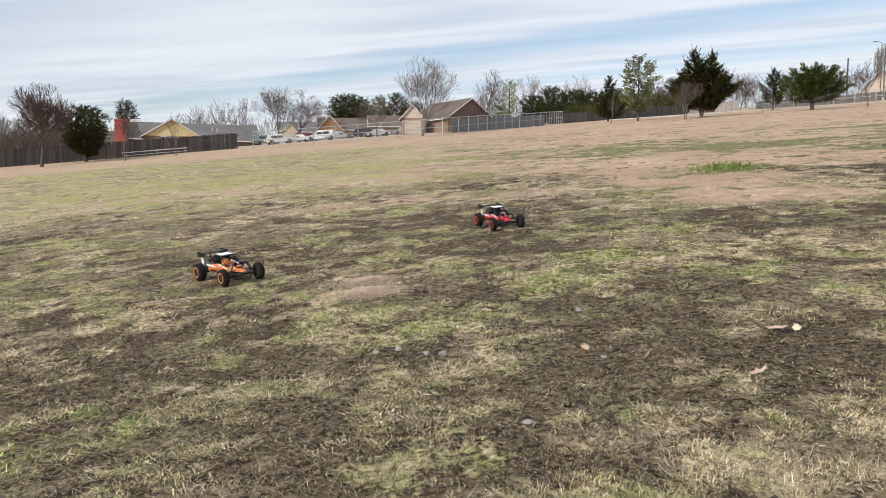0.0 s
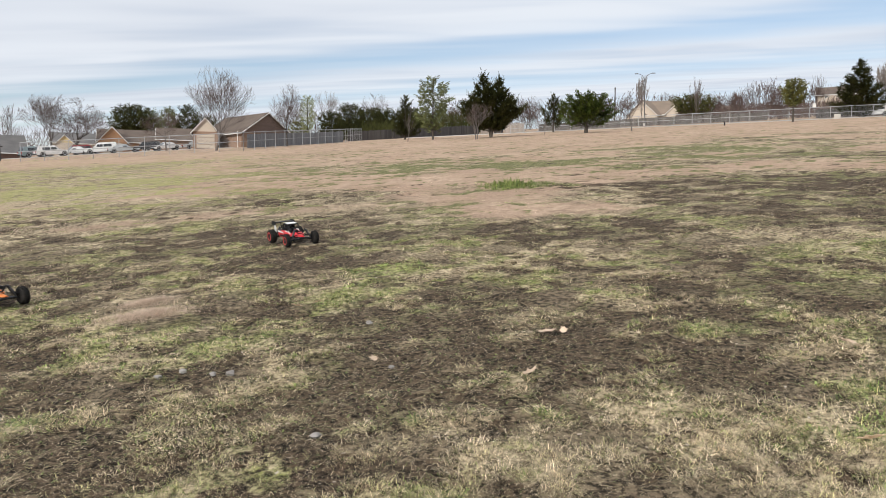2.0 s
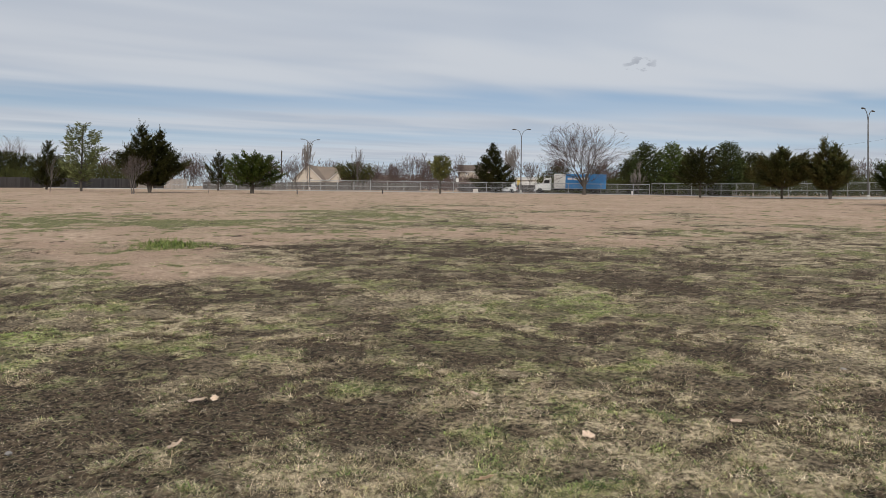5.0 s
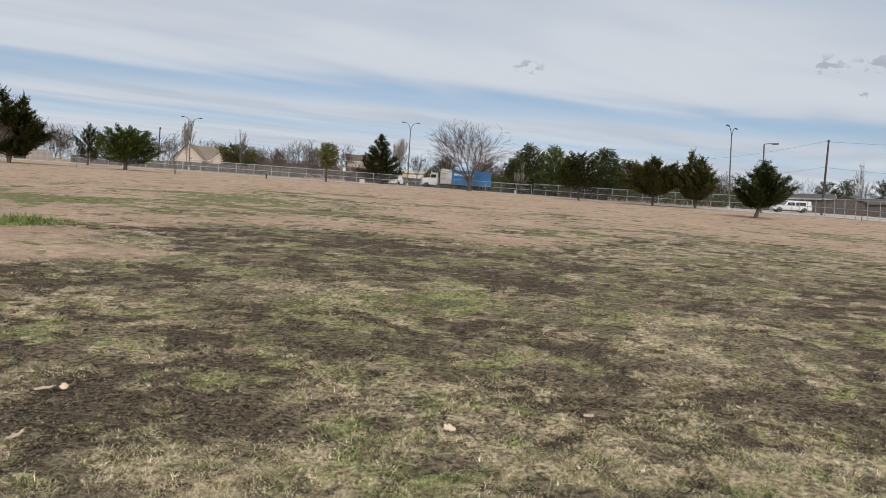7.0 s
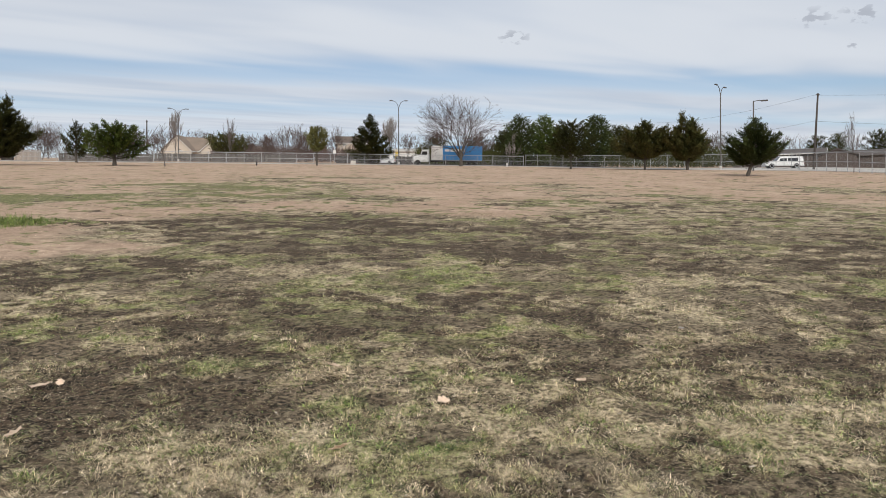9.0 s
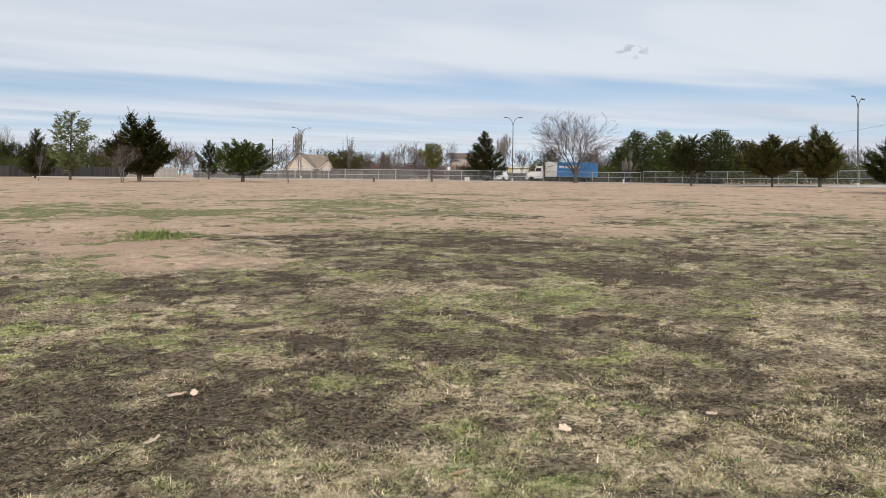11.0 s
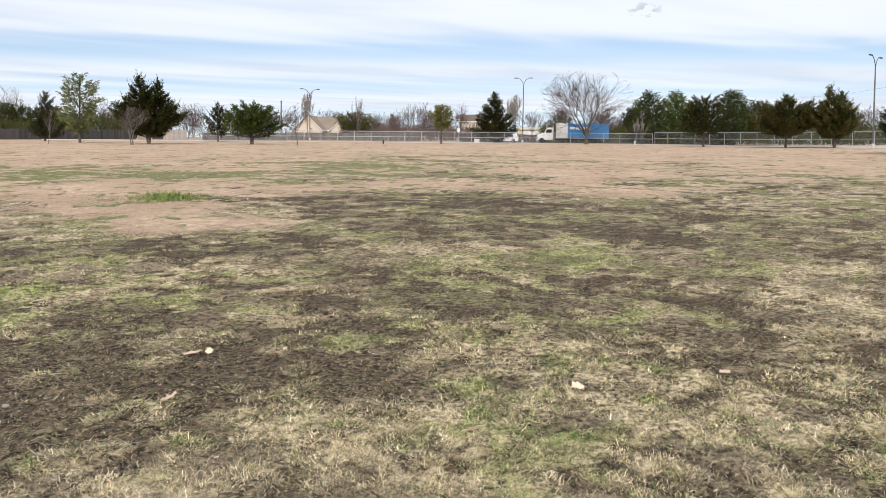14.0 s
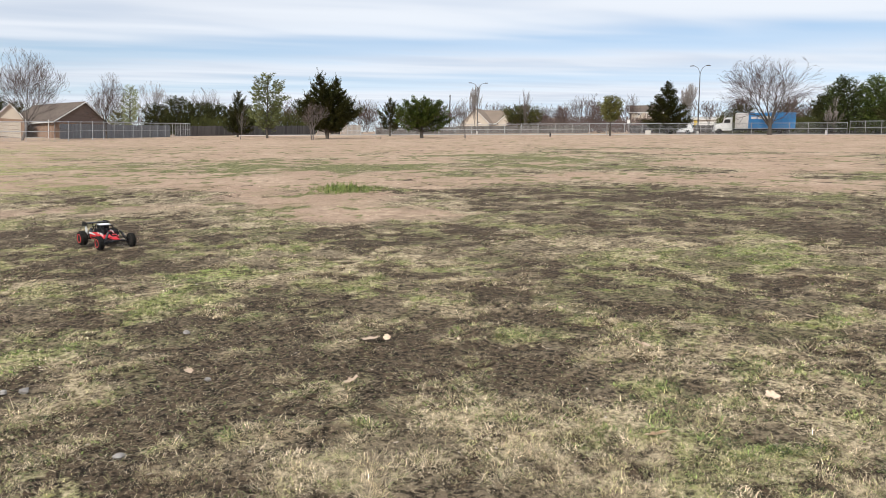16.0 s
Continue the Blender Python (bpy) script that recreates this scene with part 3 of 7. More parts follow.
def masks(x, y):
    """Bare soil, green growth, pale straw, and the dry tan turf further out: each 0 to 1."""
    x, y = np.asarray(x, float), np.asarray(y, float)
    r, az = np.hypot(x, y), np.degrees(np.arctan2(x, y))
    wob = 2.6 * (fbm(x, y, 7.0, 91, 3) - 0.5)
    edge = 18.0 + 2.0 * np.sin(np.radians(az * 3 + 40)) + wob * 2.2 - 7.0 * np.exp(-((az - 18) / 9) ** 2) + 9.0 * ss(54, 68, az)
    tan = ss(edge - 2.0 - 5 * ss(54, 68, az), edge + 2.6 + 9 * ss(54, 68, az), r) * (1 - 0.85 * ss(-2, -14, az) * (1 - ss(48, 74, r)))
    scatter = ss(0.40, 0.62, fbm(x, y, 11.0, 47, 3)) * (1 - ss(38, 75, r))
    tan = tan - 1.0 * scatter * ss(0.44, 0.60, fbm(x, y, 2.6, 53, 4)) - 0.4 * ss(0.54, 0.70, fbm(x, y, 0.9, 57, 3)) * (1 - ss(30, 60, r))
    d, g, p = patches(x, y, DARK), patches(x, y, GREEN), patches(x, y, PALE)
    tan = np.clip(tan + 3.0 * p * ss(9, 12, r) - 1.5 * g * ss(12, 16, r) - 1.2 * d * ss(9, 12, r), 0, 1)
    n_soil = 0.24 * fbm(x, y, 1.6, 1, 3) + 0.30 * fbm(x, y, 0.50, 5, 2) + 0.46 * fbm(x, y, 0.16, 9, 2)
    n_green = 0.34 * fbm(x, y, 1.5, 21, 3) + 0.36 * fbm(x, y, 0.45, 25, 2) + 0.30 * fbm(x, y, 0.15, 29, 2)
    n_pale = 0.30 * fbm(x, y, 1.2, 41, 3) + 0.38 * fbm(x, y, 0.42, 45, 2) + 0.32 * fbm(x, y, 0.14, 49, 2)
    n_soil, n_green, n_pale = (0.5 + 2.3 * (q - 0.5) for q in (n_soil, n_green, n_pale))
    v_soil = n_soil + 0.48 * d - 0.6 * p - 0.5 * g - 0.30 * tan - 0.05 * ss(5, 9, r) - 0.10 * ss(16, 22, r) - 0.16 * ss(13, 18, r) * ss(2, -10, az)
    soil = 0.90 * ss(0.315, 0.635, v_soil)
    green = 0.95 * ss(0.54, 0.78, n_green + 1.0 * g - 0.14 * tan)
    pale = ss(0.40, 0.62, n_pale + 0.8 * p - 0.4 * d)
    return soil, green, pale, tan


def clumps(x, y):
    """Where the grass stands in clumps (high) and where gaps open between them (low)."""
    return 0.5 + 1.6 * (0.5 * fbm(x, y, 0.24, 77, 2) + 0.5 * fbm(x, y, 0.60, 79, 2) - 0.5)


def build_ground():
    az_fine = np.arange(-38, 86.01, 0.30)
    az_rest = np.arange(88, 320.01, 2.5)
    az = np.radians(np.concatenate([az_fine, az_rest]))
    rs = [0.25, 0.4, 0.6, 0.75, 0.9]
    while rs[-1] < 230:
        rs.append(rs[-1] * 1.0125)
    rs = np.array(rs + [300, 420, 650, 1100, 2000, 3500])
    A, R = np.meshgrid(az, rs)
    X, Y = (R * np.sin(A)).ravel(), (R * np.cos(A)).ravel()
    soil, green, pale, tan = masks(X, Y)
    r = R.ravel()
    relief = 0.05 * (fbm(X, Y, 1.6, 61, 4) - 0.5) + 0.028 * (fbm(X, Y, 0.22, 67, 3) - 0.5)
    relief = relief * (1 - 0.6 * ss(20, 60, r)) - 0.014 * soil * (1 - ss(20, 40, r))
    Z = terrain(X, Y) + relief * (1 - ss(80, 120, r))
    n, k = len(az), len(rs)
    verts = np.stack([X, Y, Z], 1)
    verts = np.vstack([verts, [[0, 0, 0]]])
    i, j = np.meshgrid(np.arange(k - 1), np.arange(n), indexing="ij")
    j2 = (j + 1) % n
    quads = np.stack([i * n + j, i * n + j2, (i + 1) * n + j2, (i + 1) * n + j], -1).reshape(-1, 4)
    faces = quads.tolist() + [[len(verts) - 1, (q + 1) % n, q] for q in range(n)]
    me = bpy.data.meshes.new("ground")
    me.from_pydata(verts.tolist(), [], faces)
    me.polygons.foreach_set("use_smooth", [True] * len(me.polygons))
    col = me.color_attributes.new("cover", "FLOAT_COLOR", "POINT")
    data = np.ones((len(verts), 4))
    data[:-1, 0], data[:-1, 1], data[:-1, 2], data[:-1, 3] = soil, green, pale, tan
    data[-1] = (0.3, 0.2, 0.3, 0.0)
    col.data.foreach_set("color", data.ravel())
    sown = me.color_attributes.new("sown", "FLOAT_COLOR", "POINT")
    data = np.ones((len(verts), 4))
    data[:-1, 0] = (1 - 0.25 * ss(4.0, 9.5, r)) * (1 - 0.8 * ss(13, 22, r)) * (1 - 0.85 * tan)
    data[:-1, 1] = ss(6, -8, np.degrees(np.arctan2(X, Y)))
    data[:-1, 2] = clumps(X, Y)
    sown.data.foreach_set("color", data.ravel())
    m = bpy.data.materials.new("patchy_winter_turf")
    m.use_nodes = True
    N, L = m.node_tree.nodes, m.node_tree.links
    bs = N["Principled BSDF"]
    bs.inputs["Roughness"].default_value = 0.95
    bs.inputs["Specular IOR Level"].default_value = 0.15
    at = N.new("ShaderNodeAttribute")
    at.attribute_name = "cover"
    sp = N.new("ShaderNodeSeparateColor")
    L.new(at.outputs["Color"], sp.inputs[0])
    geo = N.new("ShaderNodeNewGeometry")

    def noise_of(scale, detail, rough=0.6):
        n_ = N.new("ShaderNodeTexNoise")
        n_.inputs["Scale"].default_value, n_.inputs["Detail"].default_value, n_.inputs["Roughness"].default_value = scale, detail, rough
        L.new(geo.outputs["Position"], n_.inputs["Vector"])
        return n_.outputs["Fac"]

    sw = N.new("ShaderNodeAttribute")
    sw.attribute_name = "sown"
    fine, mid, big = noise_of(21, 5, 0.78), noise_of(4.5, 6, 0.75), noise_of(0.35, 5)

    def ramp(v, lo, hi):
        q = N.new("ShaderNodeMapRange")
        q.inputs["From Min"].default_value, q.inputs["From Max"].default_value = lo, hi
        L.new(v, q.inputs["Value"])
        return q.outputs[0]

    def mixed(fac, a, b):
        q = N.new("ShaderNodeMix")
        q.data_type = "RGBA"
        if isinstance(fac, float):
            q.inputs["Factor"].default_value = fac
        else:
            L.new(fac, q.inputs["Factor"])
        for key, v in (("A", a), ("B", b)):
            if isinstance(v, tuple):
                q.inputs[key].default_value = (*v, 1)
            else:
                L.new(v, q.inputs[key])
        return q.outputs["Result"]

    def blur(mask, amount, soft=0.20):
        """The mask's edge broken up into specks and shreds."""
        v = mask
        for nz, k in ((mid, 1.5 * amount), (fine, 1.3 * amount)):
            a_ = N.new("ShaderNodeMath")
            a_.operation = "MULTIPLY_ADD"
            L.new(nz, a_.inputs[0])
            a_.inputs[1].default_value = k
            L.new(v, a_.inputs[2])
            v = a_.outputs[0]
        q = N.new("ShaderNodeMapRange")
        q.inputs["From Min"].default_value, q.inputs["From Max"].default_value = 0.5 - soft + 1.4 * amount, 0.5 + soft + 1.4 * amount
        L.new(v, q.inputs["Value"])
        return q.outputs[0]

    thatch = mixed(ramp(fine, 0.43, 0.57), (0.055, 0.043, 0.026), (0.44, 0.345, 0.225))
    straw = mixed(ramp(fine, 0.42, 0.58), (0.14, 0.105, 0.062), (0.68, 0.56, 0.37))
    olive = mixed(ramp(fine, 0.43, 0.57), (0.040, 0.044, 0.014), (0.31, 0.325, 0.105))
    olive = mixed(ramp(mid, 0.38, 0.62), olive, straw)
    lawn = mixed(ramp(fine, 0.40, 0.60), (0.13, 0.135, 0.036), (0.44, 0.44, 0.155))
    lawn = mixed(ramp(mid, 0.40, 0.66), lawn, (0.42, 0.355, 0.195))
    weedy = mixed(ramp(fine, 0.42, 0.60), (0.042, 0.045, 0.015), (0.285, 0.28, 0.115))
    sides = N.new("ShaderNodeSeparateColor")
    L.new(sw.outputs["Color"], sides.inputs[0])
    lawn = mixed(sides.outputs[1], weedy, lawn)
    olive = mixed(sides.outputs[0], lawn, olive)
    earth = mixed(ramp(fine, 0.43, 0.60), (0.010, 0.007, 0.005), (0.130, 0.087, 0.056))
    flecks = ramp(noise_of(46, 3, 0.7), 0.605, 0.645)
    earth = mixed(flecks, earth, (0.33, 0.255, 0.17))
    dry = mixed(ramp(fine, 0.36, 0.64), (0.235, 0.158, 0.109), (0.57, 0.405, 0.29))
    dry = mixed(ramp(noise_of(0.9, 7, 0.72), 0.50, 0.66), dry, mixed(ramp(fine, 0.38, 0.62), (0.12, 0.095, 0.046), (0.36, 0.28, 0.165)))
    dry = mixed(ramp(big, 0.42, 0.62), dry, mixed(ramp(mid, 0.38, 0.62), (0.30, 0.208, 0.144), (0.60, 0.445, 0.32)))
    c = mixed(blur(sp.outputs[2], 1.0), thatch, straw)
    c = mixed(blur(at.outputs["Alpha"], 0.6), c, dry)
    c = mixed(blur(sp.outputs[0], 1.4, 0.22), c, earth)
    c = mixed(blur(sp.outputs[1], 1.2), c, olive)
    # dark soil with painted-in shade between standing blades; further out the mown thatch lies closed
    shaded_soil = mixed(ramp(fine, 0.42, 0.60), (0.010, 0.008, 0.005), (0.150, 0.108, 0.070))
    shaded_soil = mixed(flecks, shaded_soil, (0.36, 0.29, 0.18))
    shaded_soil = mixed(0.22, shaded_soil, c)
    half = N.new("ShaderNodeMath")
    half.operation = "MULTIPLY"
    L.new(sides.outputs[0], half.inputs[0])
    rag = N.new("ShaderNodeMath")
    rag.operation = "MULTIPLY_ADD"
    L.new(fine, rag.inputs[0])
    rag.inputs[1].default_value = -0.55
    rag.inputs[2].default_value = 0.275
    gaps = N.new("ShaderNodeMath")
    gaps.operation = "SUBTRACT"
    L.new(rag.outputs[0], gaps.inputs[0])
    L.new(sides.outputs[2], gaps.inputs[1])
    # low clump values take the colour darkened for shade between tufts
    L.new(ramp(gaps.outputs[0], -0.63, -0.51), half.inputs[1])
    c = mixed(half.outputs[0], c, shaded_soil)
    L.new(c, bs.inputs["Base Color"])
    bp = N.new("ShaderNodeBump")
    bp.inputs["Strength"].default_value, bp.inputs["Distance"].default_value = 0.65, 0.035
    L.new(fine, bp.inputs["Height"])
    L.new(bp.outputs[0], bs.inputs["Normal"])
    me.materials.append(m)
    return tagged(new("ground", me), "patchy winter field of dry straw, bare dark soil and green tufts", "ground", kind="structure")


build_ground()


def ribbon(name, line, width, lift, material, label, category):
    """A strip that follows the terrain along a line of places."""
    dense = []
    for (x0, y0), (x1, y1) in zip(line, line[1:]):
        steps = max(2, int(math.hypot(x1 - x0, y1 - y0) / 3))
        dense += [(x0 + (x1 - x0) * k / steps, y0 + (y1 - y0) * k / steps) for k in range(steps)]
    dense.append(line[-1])
    vs, fs = [], []
    for k, (x, y) in enumerate(dense):
        (ax, ay), (bx, by) = dense[max(k - 1, 0)], dense[min(k + 1, len(dense) - 1)]
        d = math.hypot(bx - ax, by - ay)
        nx, ny = -(by - ay) / d, (bx - ax) / d
        cols = max(1, int(width / 4))
        for s, low in [(-0.5, True)] + [(q / cols - 0.5, False) for q in range(cols + 1)] + [(0.5, True)]:
            px, py = x + nx * width * s, y + ny * width * s
            vs.append((px, py, gz(px, py) + (lift if not low else -0.15)))
    for k in range(len(dense) - 1):
        a, b = (cols + 3) * k, (cols + 3) * (k + 1)
        fs += [(a + q, a + q + 1, b + q + 1, b + q) for q in range(cols + 2)]
    return tagged(link_mesh(name, vs, fs, material), label, category, kind="structure")


ribbon("road", [(112, -60), (114, -5), (127, 86), (56, 141), (20, 166)], 8.5, 0.03, M["asphalt"], "grey asphalt street behind the chain-link fence", "road")
ribbon("pavement", [(103.5, -30), (104.5, -6), (117.2, 82.9), (51.2, 132.6), (28, 149)], 1.5, 0.10, M["concrete"], "pale concrete pavement along the fence and the street", "pavement")
ribbon("pavement", [(121, 54), (113, 33), (103, 11), (97, -25)], 28, 0.07, M["concrete"], "pale concrete apron between the fence and the street", "pavement")
ribbon("driveway", [(-44, 129), (-22, 130), (-3, 127)], 13.0, 0.03, M["concrete"], "pale concrete parking drive in front of the brick houses", "driveway")


# ---------------------------------------------------------------- fences
def chain_link(line, height, label, spacing=3.0, wire_gap=0.16, wire_w=0.0055):
    """Steel posts, a top and a middle rail, and crossing wires."""
    x0, y0 = line[0]
    root = thing("chain_link_fence", x0, y0, 0, label, "fence", z=0)
    root.matrix_basis = Matrix.Identity(4)
    post_me, wires_v, wires_f = None, [], []
    for (xa, ya), (xb, yb) in zip(line, line[1:]):
        length = math.hypot(xb - xa, yb - ya)
        n = max(1, round(length / spacing))
        for lift, r in ((height, 0.048), (height * 0.52, 0.034)):
            pts = [(xa + (xb - xa) * k / n, ya + (yb - ya) * k / n) for k in range(n + 1)]
            part("rail", tube([(x, y, gz(x, y) + lift) for x, y in pts], r, 5), M["galv"], root)
        for k in range(n + 1):
            x, y = xa + (xb - xa) * k / n, ya + (yb - ya) * k / n
            if post_me is None:
                bm = tube([(0, 0, -0.2), (0, 0, height + 0.05)], 0.042, 6)
                add_tube(bm, [(0, 0, height + 0.03), (0, 0, height + 0.09), (0, 0, height + 0.12)], [0.052, 0.045, 0.01], 6)
                ob = part("post", bm, M["galv"], root)
                post_me = ob.data
                ob.matrix_basis = pose(x, y, gz(x, y))
            else:
                piece("post", post_me, root, pose(x, y, gz(x, y)))
        ux, uy = (xb - xa) / length, (yb - ya) / length
        for lean in (-1, 1):
            s = 0.0
            while s < length:
                e = s + lean * height
                t0, t1, z0, z1 = s, e, 0.03, height
                if not 0 <= e <= length:
                    t1 = min(max(e, 0), length)
                    z1 = height * abs(t1 - s) / height
                q = len(wires_v)
                for tt, zz in ((t0, z0), (t1, z1)):
                    x, y = xa + ux * tt, ya + uy * tt
                    zb = gz(x, y)
                    wires_v.append((x - ux * wire_w, y - uy * wire_w, zb + zz))
                    wires_v.append((x + ux * wire_w, y + uy * wire_w, zb + zz))
                wires_f.append((q, q + 1, q + 3, q + 2))
                s += wire_gap
    w = link_mesh("wire_mesh", wires_v, wires_f, M["wire"], root)
    w["kind"] = "stuff"
    return root


chain_link([pol(87, 70), pol(80.5, 80), pol(72.6, 113), (115, 82)], 2.2, "grey galvanised chain-link fence along the street")
chain_link([(115, 82.5), (50, 131)], 1.95, "grey chain-link fence in front of the pale pavement")
chain_link([pol(-15.6, 104), pol(-11.2, 98.5), pol(-1.1, 96.5), pol(6.4, 130)], 2.25, "tall grey chain-link fence before the brick house")
chain_link([pol(6.4, 130.4), pol(7.6, 150)], 2.3, "grey chain-link fence end beside the board fence", wire_gap=0.14)
chain_link([pol(18.9, 140), pol(20.9, 139)], 1.7, "low chain-link fence before a pale wall")


def board_fence(line, height, material, label, width=0.30, uneven=0.05):
    """Upright boards with posts and rails behind them."""
    root = thing("board_fence", 0, 0, 0, label, "fence", z=0)
    root.matrix_basis = Matrix.Identity(4)
    me = None
    for (xa, ya), (xb, yb) in zip(line, line[1:]):
        length = math.hypot(xb - xa, yb - ya)
        turn = math.degrees(math.atan2(yb - ya, xb - xa))
        away = (-math.sin(radians(turn)), math.cos(radians(turn)))
        if away[0] * xa + away[1] * ya < 0:
            away = (-away[0], -away[1])
        n = int(length / width)
        for lift in (0.35, height - 0.4):
            bm = tube([(xa + (xb - xa) * k / 8 + away[0] * 0.05, ya + (yb - ya) * k / 8 + away[1] * 0.05, gz(xa + (xb - xa) * k / 8, ya + (yb - ya) * k / 8) + lift) for k in range(9)], 0.05, 4)
            part("rail", bm, material, root)
        for k in range(n):
            s = (k + 0.5) * width
            x, y = xa + (xb - xa) * s / length, ya + (yb - ya) * s / length
            h = height + random.uniform(-uneven, uneven)
            m = pose(x, y, gz(x, y) - 0.03, random.uniform(-0.8, 0.8), random.uniform(-1, 1), turn) @ Matrix.Diagonal((1, 1, h / height, 1))
            if me is None:
                bm = extrude_profile([(-width * 0.48, 0), (width * 0.48, 0), (width * 0.48, height - 0.05), (width * 0.36, height), (-width * 0.36, height), (-width * 0.48, height - 0.05)], 0.03)
                ob = part("board", bm, material, root)
                me = ob.data
                ob.matrix_basis = m
            else:
                piece("board", me, root, m)
    return root


board_fence([pol(-36, 113), pol(-16.6, 112)], 2.25, M["board"], "weathered dark grey wooden board fence along the field")
board_fence([pol(6.6, 150), pol(16.6, 166)], 1.95, M["board"], "weathered dark grey wooden board fence behind the trees")
board_fence([pol(16.65, 166), pol(17.6, 167)], 2.0, M["boardpale"], "pale beige board fence section")
board_fence([pol(17.65, 168), pol(18.4, 168)], 1.9, M["board"], "dark board fence section behind a cedar")
board_fence([pol(18.45, 167), pol(20.0, 166)], 2.0, M["boardpale"], "pale beige board fence section")
board_fence([pol(21.0, 164), pol(27.0, 160)], 1.5, M["boardmid"], "grey-brown wooden fence behind the street")
board_fence([pol(27.0, 168), pol(37.0, 166)], 1.7, M["boardmid"], "grey-brown wooden fence in front of the cream house")
board_fence([pol(-0.8, 112), pol(6.3, 141)], 2.0, M["bluegrey"], "blue-grey board fence behind the chain link")
board_fence([pol(40, 162), pol(60, 158)], 1.7, M["board"], "dark wooden fence beyond the street")


# ---------------------------------------------------------------- trees
def branch_mesh(branches, sides):
    """Joins tapering branches, each a list of (point, radius), into vertices and faces."""
    vs, fs = [], []
    for pts in branches:
        n = sides
        base = len(vs)
        for i, (p, r) in enumerate(pts):
            d = (pts[min(i + 1, len(pts) - 1)][0] - pts[max(i - 1, 0)][0])
            d = d.normalized() if d.length > 1e-6 else Vector((0, 0, 1))
            a = d.cross(Vector((0.31, 0.87, 0.38))).normalized()
            b = d.cross(a)
            for k in range(n):
                t = 2 * math.pi * k / n
                vs.append(p + a * (r * math.cos(t)) + b * (r * math.sin(t)))
        for i in range(len(pts) - 1):
            for k in range(n):
                fs.append((base + i * n + k, base + i * n + (k + 1) % n, base + (i + 1) * n + (k + 1) % n, base + (i + 1) * n + k))
    return vs, fs


def grow(rng, start, heading, length, radius, level, levels, spec, out):
    """One branch and its children."""
    pts, p, d = [], Vector(start), Vector(heading).normalized()
    steps = (5, 4, 3)[level] if level < 3 else 2
    for k in range(steps + 1):
        u = k / steps
        pts.append((p.copy(), max(radius * (1 - 0.72 * u), spec["thin"])))
        wig = Vector((rng.uniform(-1, 1), rng.uniform(-1, 1), rng.uniform(-0.6, 0.8))) * spec["wiggle"]
        d = (d + wig + Vector((0, 0, spec["lift"] * (0.4 + 0.25 * level)))).normalized()
        p = p + d * (length / steps)
    out.setdefault(level, []).append(pts)
    if level >= levels:
        return
    n = spec["kids"][min(level, len(spec["kids"]) - 1)]
    for c in range(n):
        u = rng.uniform(spec["from"] if level == 0 else 0.25, 1.0) if c else 1.0
        i = min(int(u * steps), steps - 1)
        f = u * steps - i
        q = pts[i][0].lerp(pts[i + 1][0], f)
        axis = (pts[i + 1][0] - pts[i][0]).normalized()
        side = axis.cross(Vector((rng.uniform(-1, 1), rng.uniform(-1, 1), rng.uniform(-1, 1)))).normalized()
        ang = radians(rng.uniform(*spec["fork"])) * (0.5 if c == 0 else 1.0)
        nd = axis * math.cos(ang) + side * math.sin(ang)
        grow(rng, q, nd, length * rng.uniform(0.55, 0.82) * (spec["first"] if level == 0 else 1.0), max(radius * max(1 - 0.72 * u, 0.5) * 0.60, spec["thin"]), level + 1, levels, spec, out)


def fitted(levels_out, h, w):
    """Scales branches so that they reach height h and width w."""
    pts = [p for lst in levels_out.values() for br in lst for p, _ in br]
    top = sorted(p.z for p in pts)[int(len(pts) * 0.985)]
    half = sorted(math.hypot(p.x, p.y) for p in pts)[int(len(pts) * 0.97)]
    kz, kx = h / top, (w / 2) / max(half, 1e-3)

    def held(p):
        x, y, z = p.x * kx, p.y * kx, p.z * kz
        q = math.sqrt((x * x + y * y) / (w / 2) ** 2 + ((z - 0.45 * h) / (0.55 * h)) ** 2)
        if q <= 1 or z < 0.25 * h:
            return Vector((x, y, z))
        k = (1 + 0.24 * (1 - math.exp(-2.5 * (q - 1)))) / q
        return Vector((x * k, y * k, 0.45 * h + (z - 0.45 * h) * k))

    return {lv: [[(held(p), r) for p, r in br] for br in lst] for lv, lst in levels_out.items()}


def bare_tree(seed, x, y, h, w, label, trunk=0.16, stem=0.32, levels=5, kids=(6, 5, 4, 4, 3), fork=(22, 52), lift=0.10, wiggle=0.16, thin=0.012, material="twig", bark="bark", group="", stems=1, splay=(0.15, 0.35), first=1.0):
    rng = random.Random(seed)
    root = thing("bare_tree", x, y, 0, label, "tree", group)
    spec = dict(kids=kids, fork=fork, lift=lift, wiggle=wiggle, thin=thin, first=first, **{"from": 0.45 if stems == 1 else 0.3})
    out = {}
    for s in range(stems):
        a = 2 * math.pi * s / stems + rng.uniform(0, 1)
        tilt = 0.0 if stems == 1 else rng.uniform(*splay)
        grow(rng, (0.08 * math.cos(a) * (stems > 1), 0.08 * math.sin(a) * (stems > 1), -0.1), (tilt * math.cos(a), tilt * math.sin(a), 1), h * stem, trunk, 0, levels, spec, out)
    out = fitted(out, h, w)
    v, f = branch_mesh(out[0], 8)
    link_mesh("trunk", v, f, M[bark], root, smooth=True)
    v, f = branch_mesh([b for lv in (1, 2) for b in out.get(lv, [])], 4)
    link_mesh("branchwork", v, f, M[bark], root, smooth=True)
    v, f = branch_mesh([b for lv in range(3, levels + 1) for b in out.get(lv, [])], 3)
    ob = link_mesh("crown", v, f, M[material], root)
    ob["kind"] = "stuff"
    return root


